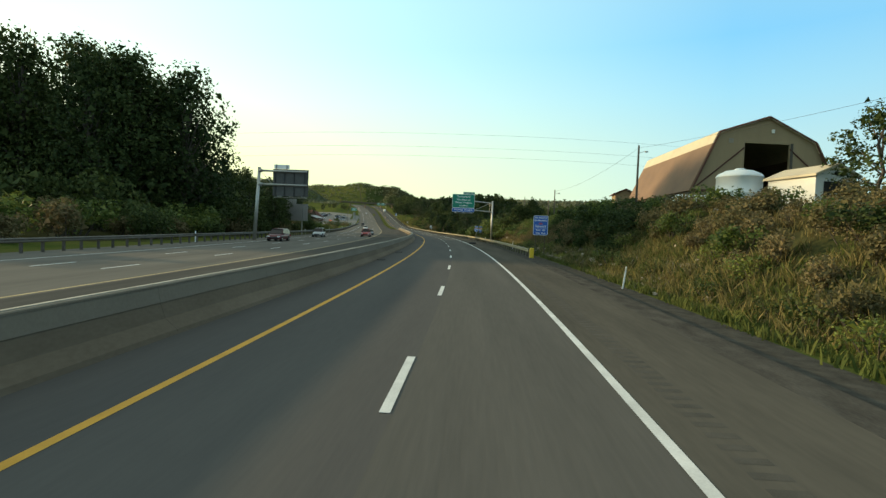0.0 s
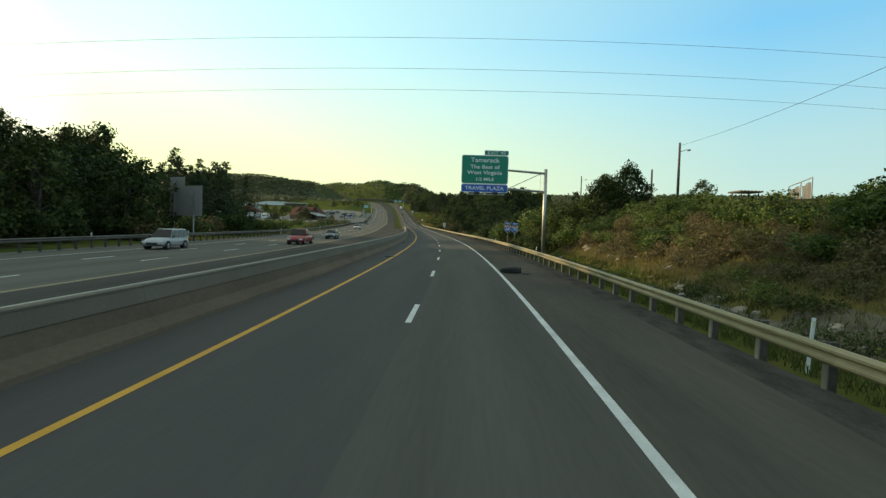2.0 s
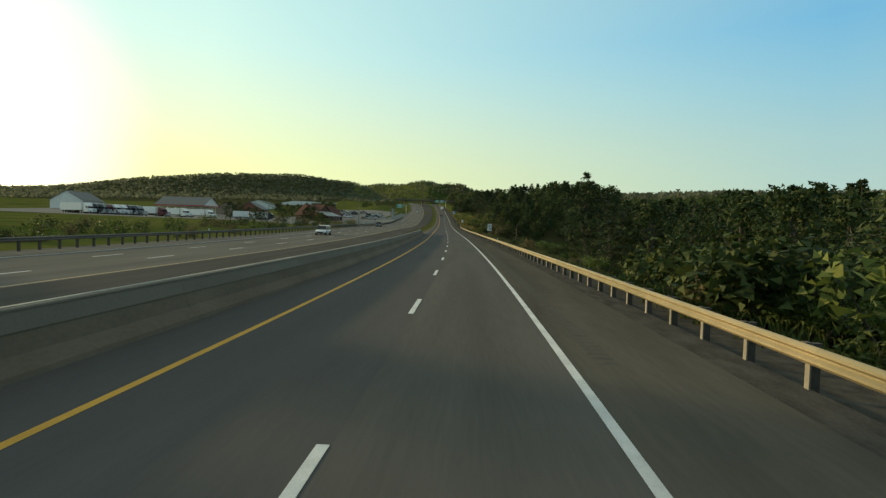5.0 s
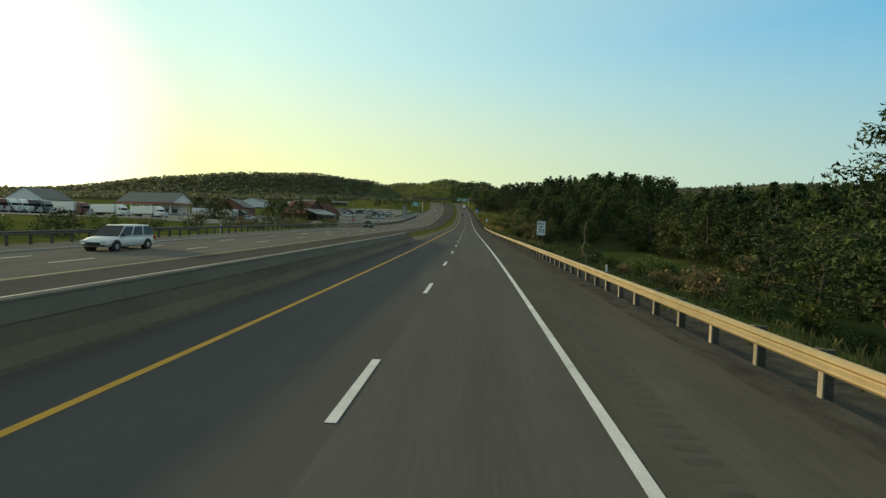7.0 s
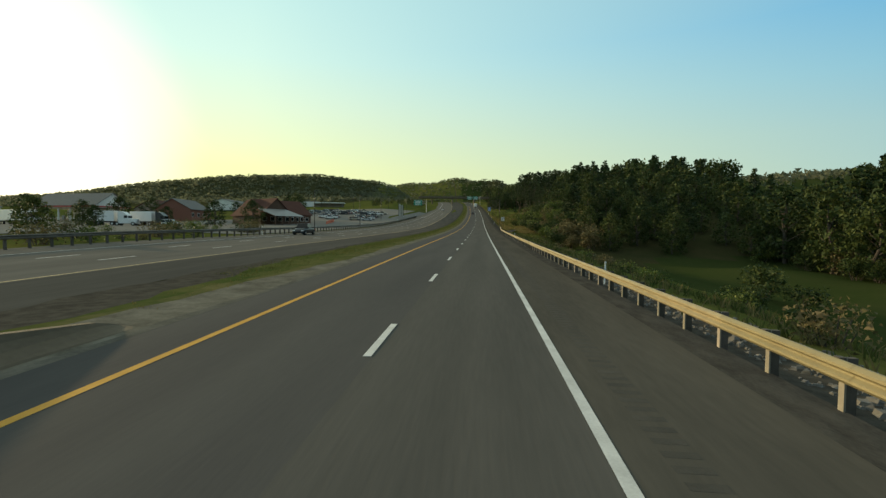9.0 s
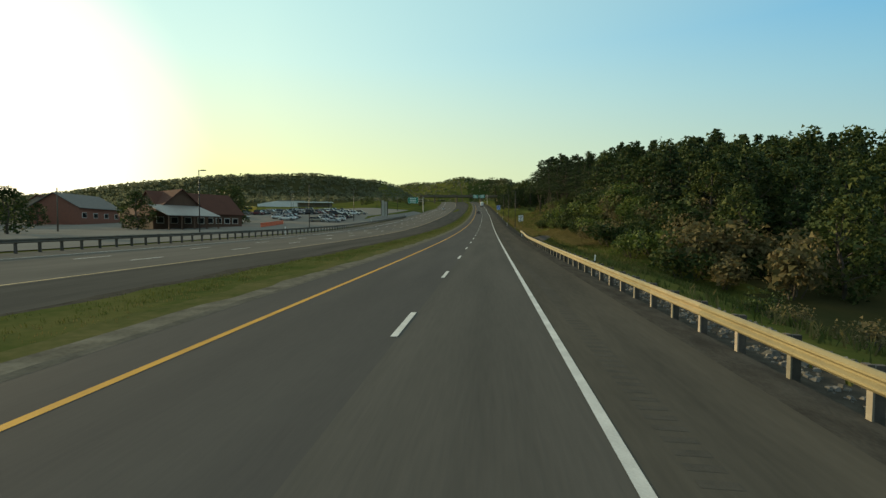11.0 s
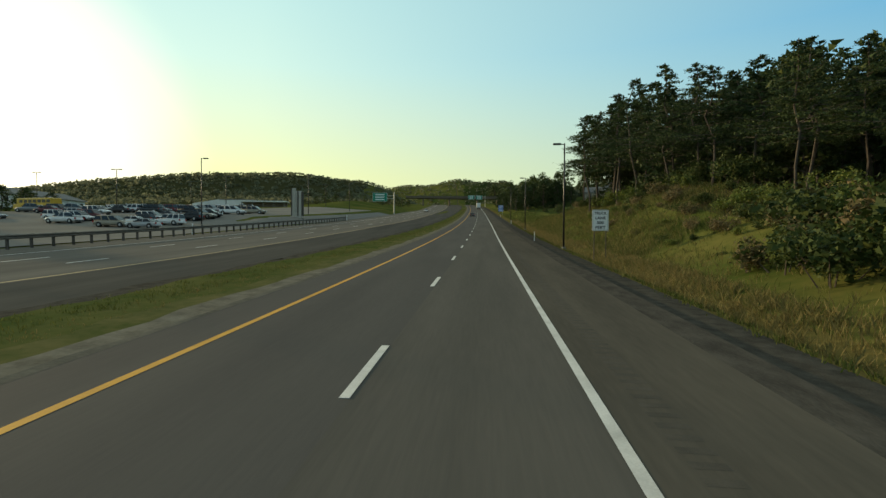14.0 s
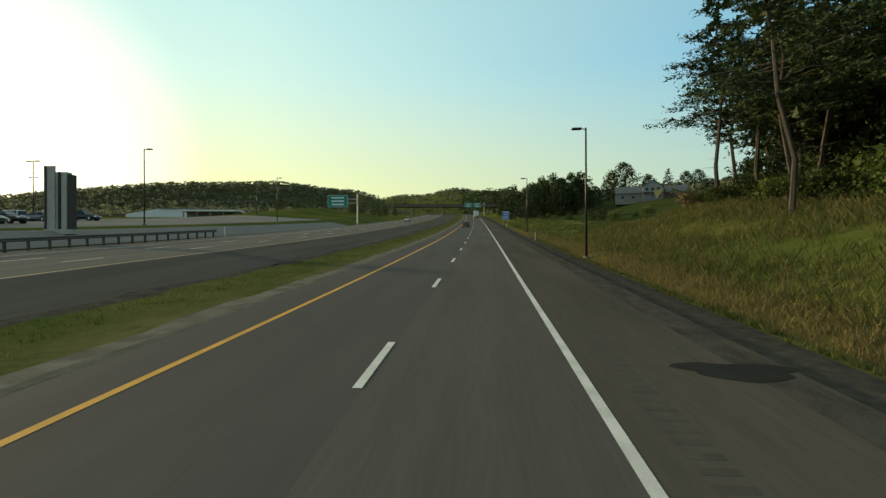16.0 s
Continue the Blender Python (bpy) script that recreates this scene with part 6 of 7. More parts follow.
def gable_house(e, w, d, g, eave, ridge, wall, roof, along_x=True, over=0.35, cx=0.0, cy=0.0, name="roof"):
    """Walls and a pitched roof about cx, cy; the ridge runs along x or along y."""
    sx, sy = w / 2, d / 2
    half, length = (sy, w) if along_x else (sx, d)
    turn_ = Matrix.Translation((cx, cy, 0)) @ (Matrix.Rotation(radians(90), 4, "Z") if along_x else Matrix())
    b = prism([(-half, g), (half, g), (half, eave), (0, ridge), (-half, eave)], length)
    bmesh.ops.transform(b, matrix=turn_, verts=b.verts)
    wl = part("wall", b, wall, e)
    k = (ridge - eave) / half
    for sg in (-1, 1):
        o = [(0, ridge + 0.02), (sg * (half + over), eave - k * over + 0.02), (sg * (half + over), eave - k * over + 0.2), (0, ridge + 0.2)]
        b = prism(o, length + 2 * over)
        bmesh.ops.transform(b, matrix=turn_, verts=b.verts)
        part(name, b, roof, e)
    return wl


gs1 = float(ground_z(45.0, 29.6))
H1 = empty("shed", Matrix.Translation((29.3, 45.6, gs1)) @ Matrix.Rotation(radians(13), 4, "Z"), "white gabled shed with a near-black sheet as its shaded garage opening", "shed")
gable_house(H1, 3.7, 4.6, -0.8, 8.35 - gs1, 9.15 - gs1, WHITEWALL, ROOF_PALE, False, 0.3)
# flat near-black sheet on the wall, painted shade of the opening
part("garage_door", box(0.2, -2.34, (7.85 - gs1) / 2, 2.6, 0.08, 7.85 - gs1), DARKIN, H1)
for k in range(4):
    part("door_window", box(-0.5 + k * 0.45, -2.4, 6.9 - gs1, 0.24, 0.02, 0.14), WHITEWALL, H1)
part("gable_medallion", rod((0, -2.28, 8.55 - gs1), (0, -2.4, 8.55 - gs1), 0.17, None, 12), DARKIN, H1)
F1 = empty("board_fence", face_road(46.5, 28.5, 0, -30, ground=True), "grey weathered board fence beside the tank", "fence")
for k in range(12):
    part("fence_board", box(-1.6 + k * 0.3, 0, 0.85, 0.26, 0.03, 1.7 + 0.05 * math.sin(k * 2.1)), POST, F1)
part("fence_rail", box(0, 0.03, 1.2, 3.6, 0.05, 0.1), POST, F1)
H2 = empty("shed", face_road(86, 29.6, 0, -12, ground=True), "small weathered tan board shed with a dark roof", "shed")
gs2 = float(ground_z(86, 29.6) - road_z(86, 0.0))
gable_house(H2, 3.2, 4.0, -0.6, 9.2 - gs2, 9.9 - gs2, TAN, BROWNROOF, False)
part("door", box(-0.6, -2.03, 0.95, 0.9, 0.05, 1.9), BROWNROOF, H2)
# near-black pane, indoor shade given as colour
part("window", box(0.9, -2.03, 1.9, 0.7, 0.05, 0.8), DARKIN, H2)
for sb_, ob_ in ((79, 24.5), (81, 26.0), (77.5, 26.5)):
    plant("bush", BUSH_N[0], sb_, ob_, "dense green bush before the shed", "bush", 1.1, sb_, 0.1, "verge bushes", 1.2)

# boulders on the cut bank
ROCK = mat("pale_rock", (0.34, 0.29, 0.22), (0.24, 0.20, 0.15), rough=0.95, scale=1.5, fine=9, bump=0.6)


def rock(s, o, r, seed):
    g = np.random.default_rng(seed)
    bm = bmesh.new()
    bmesh.ops.create_icosphere(bm, subdivisions=2, radius=r)
    for v in bm.verts:
        n_ = noise.noise(Vector(v.co) * (1.4 / r) + Vector((seed, 0, 0)))
        v.co *= 1 + 0.45 * n_
        v.co.z *= 0.6
    e = part("boulder", bm, ROCK, None, where=Matrix.Translation(on_ground(s, o, r * 0.15)) @ Matrix.Rotation(seed, 4, "Z"))
    return tagged(e, "pale rough boulder lying on the cut bank", "rock", "boulders")


for k in range(26):
    rock(rng.uniform(28, 112), rng.uniform(10.8, 14.5), rng.uniform(0.12, 0.32), k + 1)
for k in range(44):
    rock(rng.uniform(22, 86), rng.uniform(9.9, 13.0), rng.uniform(0.10, 0.30), k + 60)
rock(98.3, 12.5, 0.45, 40), rock(99.4, 12.9, 0.6, 43), rock(92.0, 12.2, 0.3, 44), rock(88.0, 12.6, 0.25, 45), rock(66, 10.9, 0.35, 41), rock(74, 11.0, 0.3, 42)
# broken stones under the guardrail by the meadow
sv, sf = [], []
srng = np.random.default_rng(5)
for k in range(3600):
    s, o = srng.uniform(244, 345), 8.0 + 1.9 * srng.uniform() ** 1.3
    r = srng.uniform(0.03, 0.10) * (1 + 0.6 * (srng.uniform() > 0.93))
    c = np.array(on_ground(s, o)) + np.array([0, 0, r * 0.25])
    a_ = srng.uniform(0, 6.283)
    spin_ = np.array([[math.cos(a_), -math.sin(a_), 0], [math.sin(a_), math.cos(a_), 0], [0, 0, 1]])
    b0 = len(sv)
    for d in ((1.2, 0.5, -0.4), (-0.3, 1.0, -0.4), (-1.2, -0.1, -0.4), (0.3, -1.0, -0.4), (0.7, 0.3, 0.45), (-0.3, 0.5, 0.5), (-0.6, -0.3, 0.4), (0.3, -0.6, 0.45)):
        sv.append(tuple(c + spin_ @ (np.array(d) * r * srng.uniform(0.7, 1.25, 3))))
    sf += [(b0 + m, b0 + (m + 1) % 4, b0 + 4 + (m + 1) % 4, b0 + 4 + m) for m in range(4)] + [(b0 + 4, b0 + 5, b0 + 6, b0 + 7)]
tagged(new("riprap_stones", mesh_of("riprap_stones", sv, sf, mat("grey_stones", (0.17, 0.165, 0.15), (0.10, 0.095, 0.085), rough=0.95, scale=3, island=0.4))), "loose grey broken stones on the verge", "stones", kind="stuff")

# shredded tyre, scraps and a dark patch on the shoulder
TY = empty("shredded_tyre", Matrix.Translation(at(84.9, 4.35, 0.0)), "shredded black truck tyre lying on the shoulder", "tyre scrap")
bm = bmesh.new()
n = 72
rows = []
for k in range(n + 1):
    a = 5.5 * k / n + 0.5
    tread = 0.012 * (k % 2)
    wv = 0.27 + 0.03 * math.sin(a * 1.5 + 0.4)
    lean_ = 0.05 * math.sin(a * 2.0)
    rows.append([bm.verts.new((r_ * 1.12 * math.cos(a), r_ * math.sin(a), z_)) for r_, z_ in ((0.50 + tread, 0.01), (0.545 + tread, 0.07), (0.55 + tread + lean_, wv - 0.05), (0.50 + lean_, wv), (0.44 + lean_, wv - 0.03), (0.46, 0.01))])
for a_, b_ in zip(rows, rows[1:]):
    for j in range(6):
        bm.faces.new((a_[j], b_[j], b_[(j + 1) % 6], a_[(j + 1) % 6]))
bm.faces.new(rows[0]), bm.faces.new(rows[-1][::-1])
bmesh.ops.recalc_face_normals(bm, faces=bm.faces)
part("tread_ring", bm, RUBBER, TY)
for k, (dx, dy) in enumerate(((0.9, -0.5), (0.75, -0.75), (-0.3, 0.8))):
    part("tread_scrap", box(dx, dy, 0.02, 0.35, 0.12, 0.035, 0.01), RUBBER, TY)
for s, o in ((97, -3.95), (40, -5.3), (52, -5.2), (130, -5.2), (252, -5.3)):
    sc = part("rubber_scrap", box(0, 0, 0.02, 0.7, 0.3, 0.05, 0.02), RUBBER, None, where=face_road(s, o, 0.0, 20))
    tagged(sc, "flat black rubber scrap lying on the asphalt", "rubber scrap", "road scraps")
DARK_PATCH = mat("oil_stain", (0.014, 0.014, 0.013), (0.03, 0.029, 0.027), rough=0.85, scale=1.5, spec=0.1)
ov, srn = [], np.random.default_rng(9)
for k in range(28):
    a = 6.283 * k / 28
    ov.append(at(473.7 + 0.55 * math.sin(a) * (1 + 0.3 * math.sin(3 * a)), 6.5 + 1.0 * math.cos(a) * (1 + 0.2 * math.sin(5 * a)), 0.005))
st_ = new("oil_stain", mesh_of("oil_stain", ov, [tuple(range(28))], DARK_PATCH))
tagged(st_, "dark uneven patch on the shoulder asphalt", "stain")

# ------------------------------------------------------------------ hillside house
HH = empty("house", face_road(651, 64.5, 0, -14, ground=True), "two-storey white hillside house, darkened as in shade, with a tan gabled garage", "house")
gable_house(HH, 9.0, 7.0, -1.5, 2.5, 5.0, STONEWALL, GREYROOF, True, cx=-7.8, name="wing_roof")
# white siding with the facade's shade mixed into its base colour
SIDING = mat("shaded_white_siding", (0.34, 0.32, 0.29), (0.27, 0.255, 0.23), rough=0.85, scale=0.6, fine=6, stretch=(0.2, 0.2, 2))
gable_house(HH, 6.6, 9.0, -1.5, 4.7, 6.6, SIDING, GREYROOF, False, cy=-0.6)
gable_house(HH, 8.5, 7.0, -1.5, 2.5, 5.0, BRICK, GREYROOF, True, cx=7.5, name="link_roof")
gable_house(HH, 9.6, 9.0, -1.5, 2.8, 5.5, STONEWALL, GREYROOF, False, cx=16.0, cy=-0.8, name="garage_roof")
part("chimney", box(5.0, 1.0, 5.0, 0.9, 0.7, 1.8), BRICK, HH)
for hx, hy, hz in ((-10.0, -3.53, 1.0), (-6.5, -3.53, 1.0), (-1.9, -5.13, 3.5), (0, -5.13, 3.5), (1.9, -5.13, 3.5), (6.5, -3.53, 1.0), (9.0, -3.53, 1.0), (16.0, -5.33, 3.4)):
    w_ = part("window", box(hx, hy, hz, 1.2, 0.08, 1.2), SIDING, HH)
    part("pane", box(hx, hy - 0.05, hz, 1.0, 0.03, 1.0), GLASS, w_)
for hx in (-3.1, -1.0, 1.0, 3.1):
    part("porch_post", rod((hx, -6.7, -1.2), (hx, -6.7, 2.3), 0.12, None, 8), SIDING, HH)
part("porch_roof", box(0, -6.1, 2.42, 7.0, 1.9, 0.25), SIDING, HH)
for hx in (14.0, 18.0):
    part("garage_door", box(hx, -5.33, 0.4, 2.6, 0.08, 2.2), SIDING, HH)

# ------------------------------------------------------------------ vehicles
HEAD = mat("headlamp_glass", (0.75, 0.75, 0.72), (0.65, 0.65, 0.62), rough=0.15)
TAIL = mat("tail_lamp_red", (0.40, 0.015, 0.012), rough=0.25)
PAINTS = {k: mat("car_paint_" + k, c, tuple(v * 0.9 for v in c), rough=0.35, metal=0.0, scale=0.8) for k, c in dict(
    white=(0.74, 0.74, 0.72), silver=(0.42, 0.43, 0.43), grey=(0.17, 0.18, 0.18), maroon=(0.11, 0.015, 0.02), red=(0.30, 0.02, 0.02), dark=(0.02, 0.021, 0.024), blue=(0.03, 0.06, 0.16), yellow=(0.60, 0.36, 0.03), tan=(0.33, 0.29, 0.22)).items()}

SHAPES = {  # length, width, side outline of the lower body, cabin base and roof along y (front is +y), waist, roof
    "van": (5.0, 1.95, 0.95, 1.72, (-2.35, 1.35), (-2.2, 0.45)),
    "suv": (4.75, 1.9, 1.0, 1.75, (-2.25, 0.95), (-2.1, 0.25)),
    "hatch": (3.95, 1.7, 0.92, 1.50, (-1.85, 1.05), (-1.6, 0.2)),
    "sedan": (4.7, 1.8, 0.92, 1.43, (-1.75, 1.05), (-1.05, 0.25)),
    "pickup": (5.6, 1.95, 1.05, 1.82, (-0.75, 1.15), (-0.55, 0.5)),
}


def wheel(parent, x, y, r, w):
    ty = part("wheel", rod((x - w / 2, y, r), (x + w / 2, y, r), r, None, 18), RUBBER, parent)
    sx = 1 if x > 0 else -1
    part("rim", rod((x + sx * (w / 2 - 0.02), y, r), (x + sx * (w / 2 + 0.012), y, r), r * 0.64, r * 0.5, 14), CHROME, ty)


def car(kind, paint, where, label, category):
    L, W, waist, roof, base, top = SHAPES[kind]
    e = empty({"van": "minivan", "suv": "suv", "hatch": "hatchback_car", "sedan": "sedan_car", "pickup": "pickup_truck"}[kind], where, label, category)
    h, m = L / 2, PAINTS[paint]
    bed = waist - 0.02
    nose, tail = (0.74, waist - 0.06) if kind != "sedan" else (0.70, waist - 0.10)
    belt = ((-h, tail - 0.30), (-h + 0.05, tail - 0.10), (-h + 0.22, tail), (base[0], bed + 0.02), (base[1] + 0.05, waist), (h - 0.55, (waist + nose) / 2 + 0.04), (h - 0.16, nose), (h - 0.03, nose - 0.16), (h, 0.50))
    by, bz = [p[0] for p in belt], [p[1] for p in belt]
    ys = sorted({-h, -h + 0.05, -h + 0.22, base[0], base[1] + 0.05, h - 0.55, h - 0.16, h - 0.03, h, -h * 0.6, -h * 0.3, 0.0, h * 0.3})
    bm = bmesh.new()
    rings = []
    for y in ys:
        q = abs(y) / h
        w_ = W / 2 * (1 - 0.13 * q ** 8 - 0.03 * q ** 2)
        zt = float(np.interp(y, by, bz))
        lo_ = 0.26 + 0.12 * q ** 10
        half = [(w_ * 0.80, lo_), (w_ * 0.97, lo_ + 0.10), (w_, (lo_ + zt) / 2), (w_ * 0.985, zt - 0.12), (w_ * 0.90, zt - 0.015), (w_ * 0.45, zt + 0.025)]
        rings.append([bm.verts.new((x, y, z)) for x, z in half] + [bm.verts.new((-x, y, z)) for x, z in half[::-1]])
    nr = len(rings[0])
    for a, b in zip(rings, rings[1:]):
        for k in range(nr):
            bm.faces.new((a[k], a[(k + 1) % nr], b[(k + 1) % nr], b[k]))
    bm.faces.new(rings[0]), bm.faces.new(rings[-1])
    bmesh.ops.recalc_face_normals(bm, faces=bm.faces)
    body = part("body", bm, m, e, shade=True)
    for sg in (-1, 1):
        for y in (h - 0.88, -h + 0.95):
            part("wheel_arch", rod((sg * (W / 2 - 0.30), y, 0.36), (sg * (W / 2 + 0.004), y, 0.36), 0.41, None, 18), BLACK, body)
    # cabin: a tapered house
    bm = bmesh.new()
    wi, wr = W / 2 - 0.06, W / 2 - 0.24
    lo = [bm.verts.new(p) for p in ((-wi, base[0], waist - 0.02), (wi, base[0], waist - 0.02), (wi, base[1], waist - 0.02), (-wi, base[1], waist - 0.02))]
    hi = [bm.verts.new(p) for p in ((-wr, top[0], roof), (wr, top[0], roof), (wr, top[1], roof), (-wr, top[1], roof))]
    bm.faces.new(hi)
    for i in range(4):
        bm.faces.new((lo[i], lo[(i + 1) % 4], hi[(i + 1) % 4], hi[i]))
    bmesh.ops.recalc_face_normals(bm, faces=bm.faces)
    bmesh.ops.bevel(bm, geom=list(bm.edges), offset=0.09, segments=3, affect="EDGES")
    part("cabin", bm, m, e, shade=True)

    def pane(name, a, b, c, d, inset=0.10, lift=0.03):
        P = [Vector(p) for p in (a, b, c, d)]
        mid = sum(P, Vector()) / 4
        nrm = (P[1] - P[0]).cross(P[3] - P[0]).normalized()
        if nrm.dot(mid - Vector((0, (base[0] + base[1]) / 2, waist))) < 0:
            nrm = -nrm
        Q = [mid + (p - mid) * (1 - inset) + nrm * lift for p in P]
        R_ = [q - nrm * 0.05 for q in Q]
        bm_ = bmesh.new()
        a_, b_ = [bm_.verts.new(q) for q in Q], [bm_.verts.new(q) for q in R_]
        bm_.faces.new(a_), bm_.faces.new(b_[::-1])
        for i_ in range(4):
            bm_.faces.new((a_[i_], b_[i_], b_[(i_ + 1) % 4], a_[(i_ + 1) % 4]))
        bmesh.ops.recalc_face_normals(bm_, faces=bm_.faces)
        part(name, bm_, GLASS, e)

    z0, z1 = waist + 0.02, roof - 0.04
    pane("windscreen", (-wi, base[1], z0), (wi, base[1], z0), (wr, top[1], z1), (-wr, top[1], z1), 0.09)
    pane("rear_window", (-wi, base[0], z0), (wi, base[0], z0), (wr, top[0], z1), (-wr, top[0], z1), 0.16)
    n = {"van": 3, "suv": 3, "hatch": 2, "sedan": 2, "pickup": 2}[kind]
    for sg in (-1, 1):
        for k in range(n):
            f0, f1 = k / n, (k + 1) / n
            y0, y1 = base[0] + (base[1] - base[0]) * f0, base[0] + (base[1] - base[0]) * f1
            t0, t1 = top[0] + (top[1] - top[0]) * f0, top[0] + (top[1] - top[0]) * f1
            pane("side_window", (sg * wi, y0, z0), (sg * wi, y1, z0), (sg * wr, t1, z1), (sg * wr, t0, z1), 0.14)
        r = 0.36 if kind in ("suv", "pickup") else 0.32
        for y in (h - 0.88, -h + 0.95):
            wheel(e, sg * (W / 2 - 0.09), y, r, 0.22)
        part("headlight", box(sg * (W / 2 - 0.30), h - 0.06, 0.66, 0.36, 0.16, 0.16, 0.03), HEAD, body)
        part("taillight", box(sg * (W / 2 - 0.16), -h + 0.02, 0.78, 0.22, 0.10, 0.28, 0.02), TAIL, body)
        part("wing_mirror", box(sg * (W / 2 + 0.06), base[1] - 0.25, waist + 0.12, 0.2, 0.1, 0.14, 0.03), BLACK, body)
    part("grille", box(0, h - 0.01, 0.52, W * 0.5, 0.08, 0.2, 0.02), BLACK, body)
    part("bumper", box(0, -h + 0.02, 0.45, W * 0.86, 0.16, 0.18, 0.04), BLACK if kind == "pickup" else m, body)
    if kind == "pickup":
        part("cargo_bed", box(0, -1.75, waist + 0.005, W - 0.3, 1.9, 0.03), BLACK, e)
    return e


def lane(s, o, back=False):
    a, b = at(s, o), at(s + 2, o + (float(opp(s + 2)) - float(opp(s)) if o < -8 else 0))
    m = Matrix.Translation(a) @ (b - a).to_track_quat("Y", "Z").to_matrix().to_4x4()
    return m @ Matrix.Rotation(math.pi, 4, "Z") if back else m


car("van", "maroon", lane(72, -23.6, True), "dark maroon minivan driving on the far carriageway", "minivan")
car("suv", "silver", lane(101, -24.2, True), "silver sport utility vehicle on the far carriageway", "suv")
car("pickup", "red", lane(117, -16.7, True), "red pickup truck on the far carriageway", "pickup truck")
car("hatch", "grey", lane(141, -17.5, True), "grey hatchback car on the far carriageway", "car")
car("van", "white", lane(231, -22.6, True), "white minivan on the far carriageway", "minivan")
car("sedan", "dark", lane(598, -1.85), "dark sedan driving on the highway ahead", "car")
car("sedan", "white", lane(660, -26, True), "white sedan on the far carriageway", "car")


def semi(where, paint, label, tractor=True, long=13.0):
    e = empty("semi_truck", where, label, "semi truck")
    m = PAINTS[paint]
    part("trailer_box", box(0, -long / 2 - 0.6, 2.55, 2.55, long, 2.75, 0.05), PAINTS["white"], e)
    part("trailer_frame", box(0, -long / 2 - 0.6, 1.05, 1.2, long - 0.6, 0.25), BLACK, e)
    for y in (-long + 0.9, -long + 2.2):
        for sg in (-1, 1):
            wheel(e, sg * 1.0, y, 0.5, 0.5)
    if tractor:
        cb = part("cab", prism([(-1.6, 0.6), (1.15, 0.6), (1.15, 1.6), (0.75, 2.75), (-0.3, 3.7), (-1.6, 3.85)], 2.35), m, e, where=Matrix.Translation((0, 1.9, 0)) @ Matrix.Rotation(radians(90), 4, "Z"))
        part("hood", box(0, 3.9, 1.25, 1.9, 2.0, 1.2, 0.2), m, e)
        part("windscreen", box(0, 2.88, 2.22, 2.0, 0.08, 0.85, 0.02, m=Matrix.Translation((0, 0, 0))), GLASS, e)
        part("grille", box(0, 4.9, 1.2, 1.0, 0.06, 0.95, 0.03), CHROME, e)
        part("bumper", box(0, 4.92, 0.6, 2.3, 0.16, 0.3, 0.04), CHROME, e)
        for sg in (-1, 1):
            part("headlight", box(sg * 0.8, 4.88, 0.98, 0.32, 0.1, 0.22, 0.03), HEAD, e)
            part("exhaust_stack", rod((sg * 1.15, 0.35, 1.2), (sg * 1.15, 0.35, 4.0), 0.09, None, 10), CHROME, e)
            part("side_window", box(sg * 1.18, 2.3, 2.35, 0.04, 0.9, 0.7), GLASS, e)
            for y in (4.1, 0.1, -1.2):
                wheel(e, sg * 0.98, y, 0.5, 0.4)
    return e


car("pickup", "dark", lane(334, -26, True), "dark pickup truck on the far carriageway", "pickup truck")
semi(lane(760, 1.9), "white", "white semi truck climbing the highway grade")

# ------------------------------------------------------------------ plaza on the left: lots, buildings, parked vehicles
def lot(name, s0, s1, o0, o1, material, label):
    n, m_ = max(2, int((s1 - s0) / 6)), max(2, int((o1 - o0) / 4))
    v, f = [], []
    for i in range(n + 1):
        for j in range(m_ + 1):
            s, o = s0 + (s1 - s0) * i / n, o0 + (o1 - o0) * j / m_
            p = on_ground(s, o, -0.08)
            v.append(p)
    for i in range(n):
        for j in range(m_):
            k = i * (m_ + 1) + j
            f.append((k, k + m_ + 1, k + m_ + 2, k + 1))
    me = mesh_of(name, v, f, material)
    if me.polygons[0].normal.z < 0:
        me.flip_normals()
    return tagged(new(name, me), label, "pavement", kind="structure")


lot("pavement_parking_lot", 462, 600, -100, -34, ASPHALT_L, "grey asphalt parking lot of the travel plaza")
lot("pavement_truck_stop", 285, 470, -260, -72, ASPHALT_L, "grey asphalt truck stop yard")
lot("pavement_yard_edge", 285, 330, -72, -46, ASPHALT_L, "grey asphalt edge of the truck stop yard")
lot("pavement_ramp", 330, 462, -72, -33.5, ASPHALT_L, "grey asphalt exit ramp beside the far guardrail")


prng = np.random.default_rng(12)
kinds = ("sedan", "suv", "pickup", "van", "hatch")
cols = ("white", "silver", "grey", "dark", "dark", "maroon", "white", "grey", "white", "tan")
models = {}
count = 0
for row_o, sa, sb in ((-47.5, 468, 506), (-53, 472, 518), (-65, 474, 541), (-70.5, 478, 550), (-84, 482, 556), (-89.5, 482, 556)):
    s = sa
    while s < sb:
        s += 2.9
        if prng.uniform() < 0.42:
            continue
        kd_, cl_ = kinds[prng.integers(5)], cols[prng.integers(len(cols))]
        where = face_road(s + prng.uniform(-0.3, 0.3), row_o + prng.uniform(-0.4, 0.4), 0.06, (90 if prng.uniform() < 0.5 else -90) + prng.uniform(-4, 4), ground=True)
        if (kd_, cl_) in models:
            copy_thing(models[kd_, cl_], where)
        else:
            models[kd_, cl_] = tagged(car(kd_, cl_, where, "parked " + cl_ + " " + {"suv": "sport utility vehicle", "van": "minivan", "hatch": "hatchback"}.get(kd_, kd_) + " in the plaza lot", {"suv": "suv", "van": "minivan", "pickup": "pickup truck"}.get(kd_, "car")), group="parked cars")
        count += 1

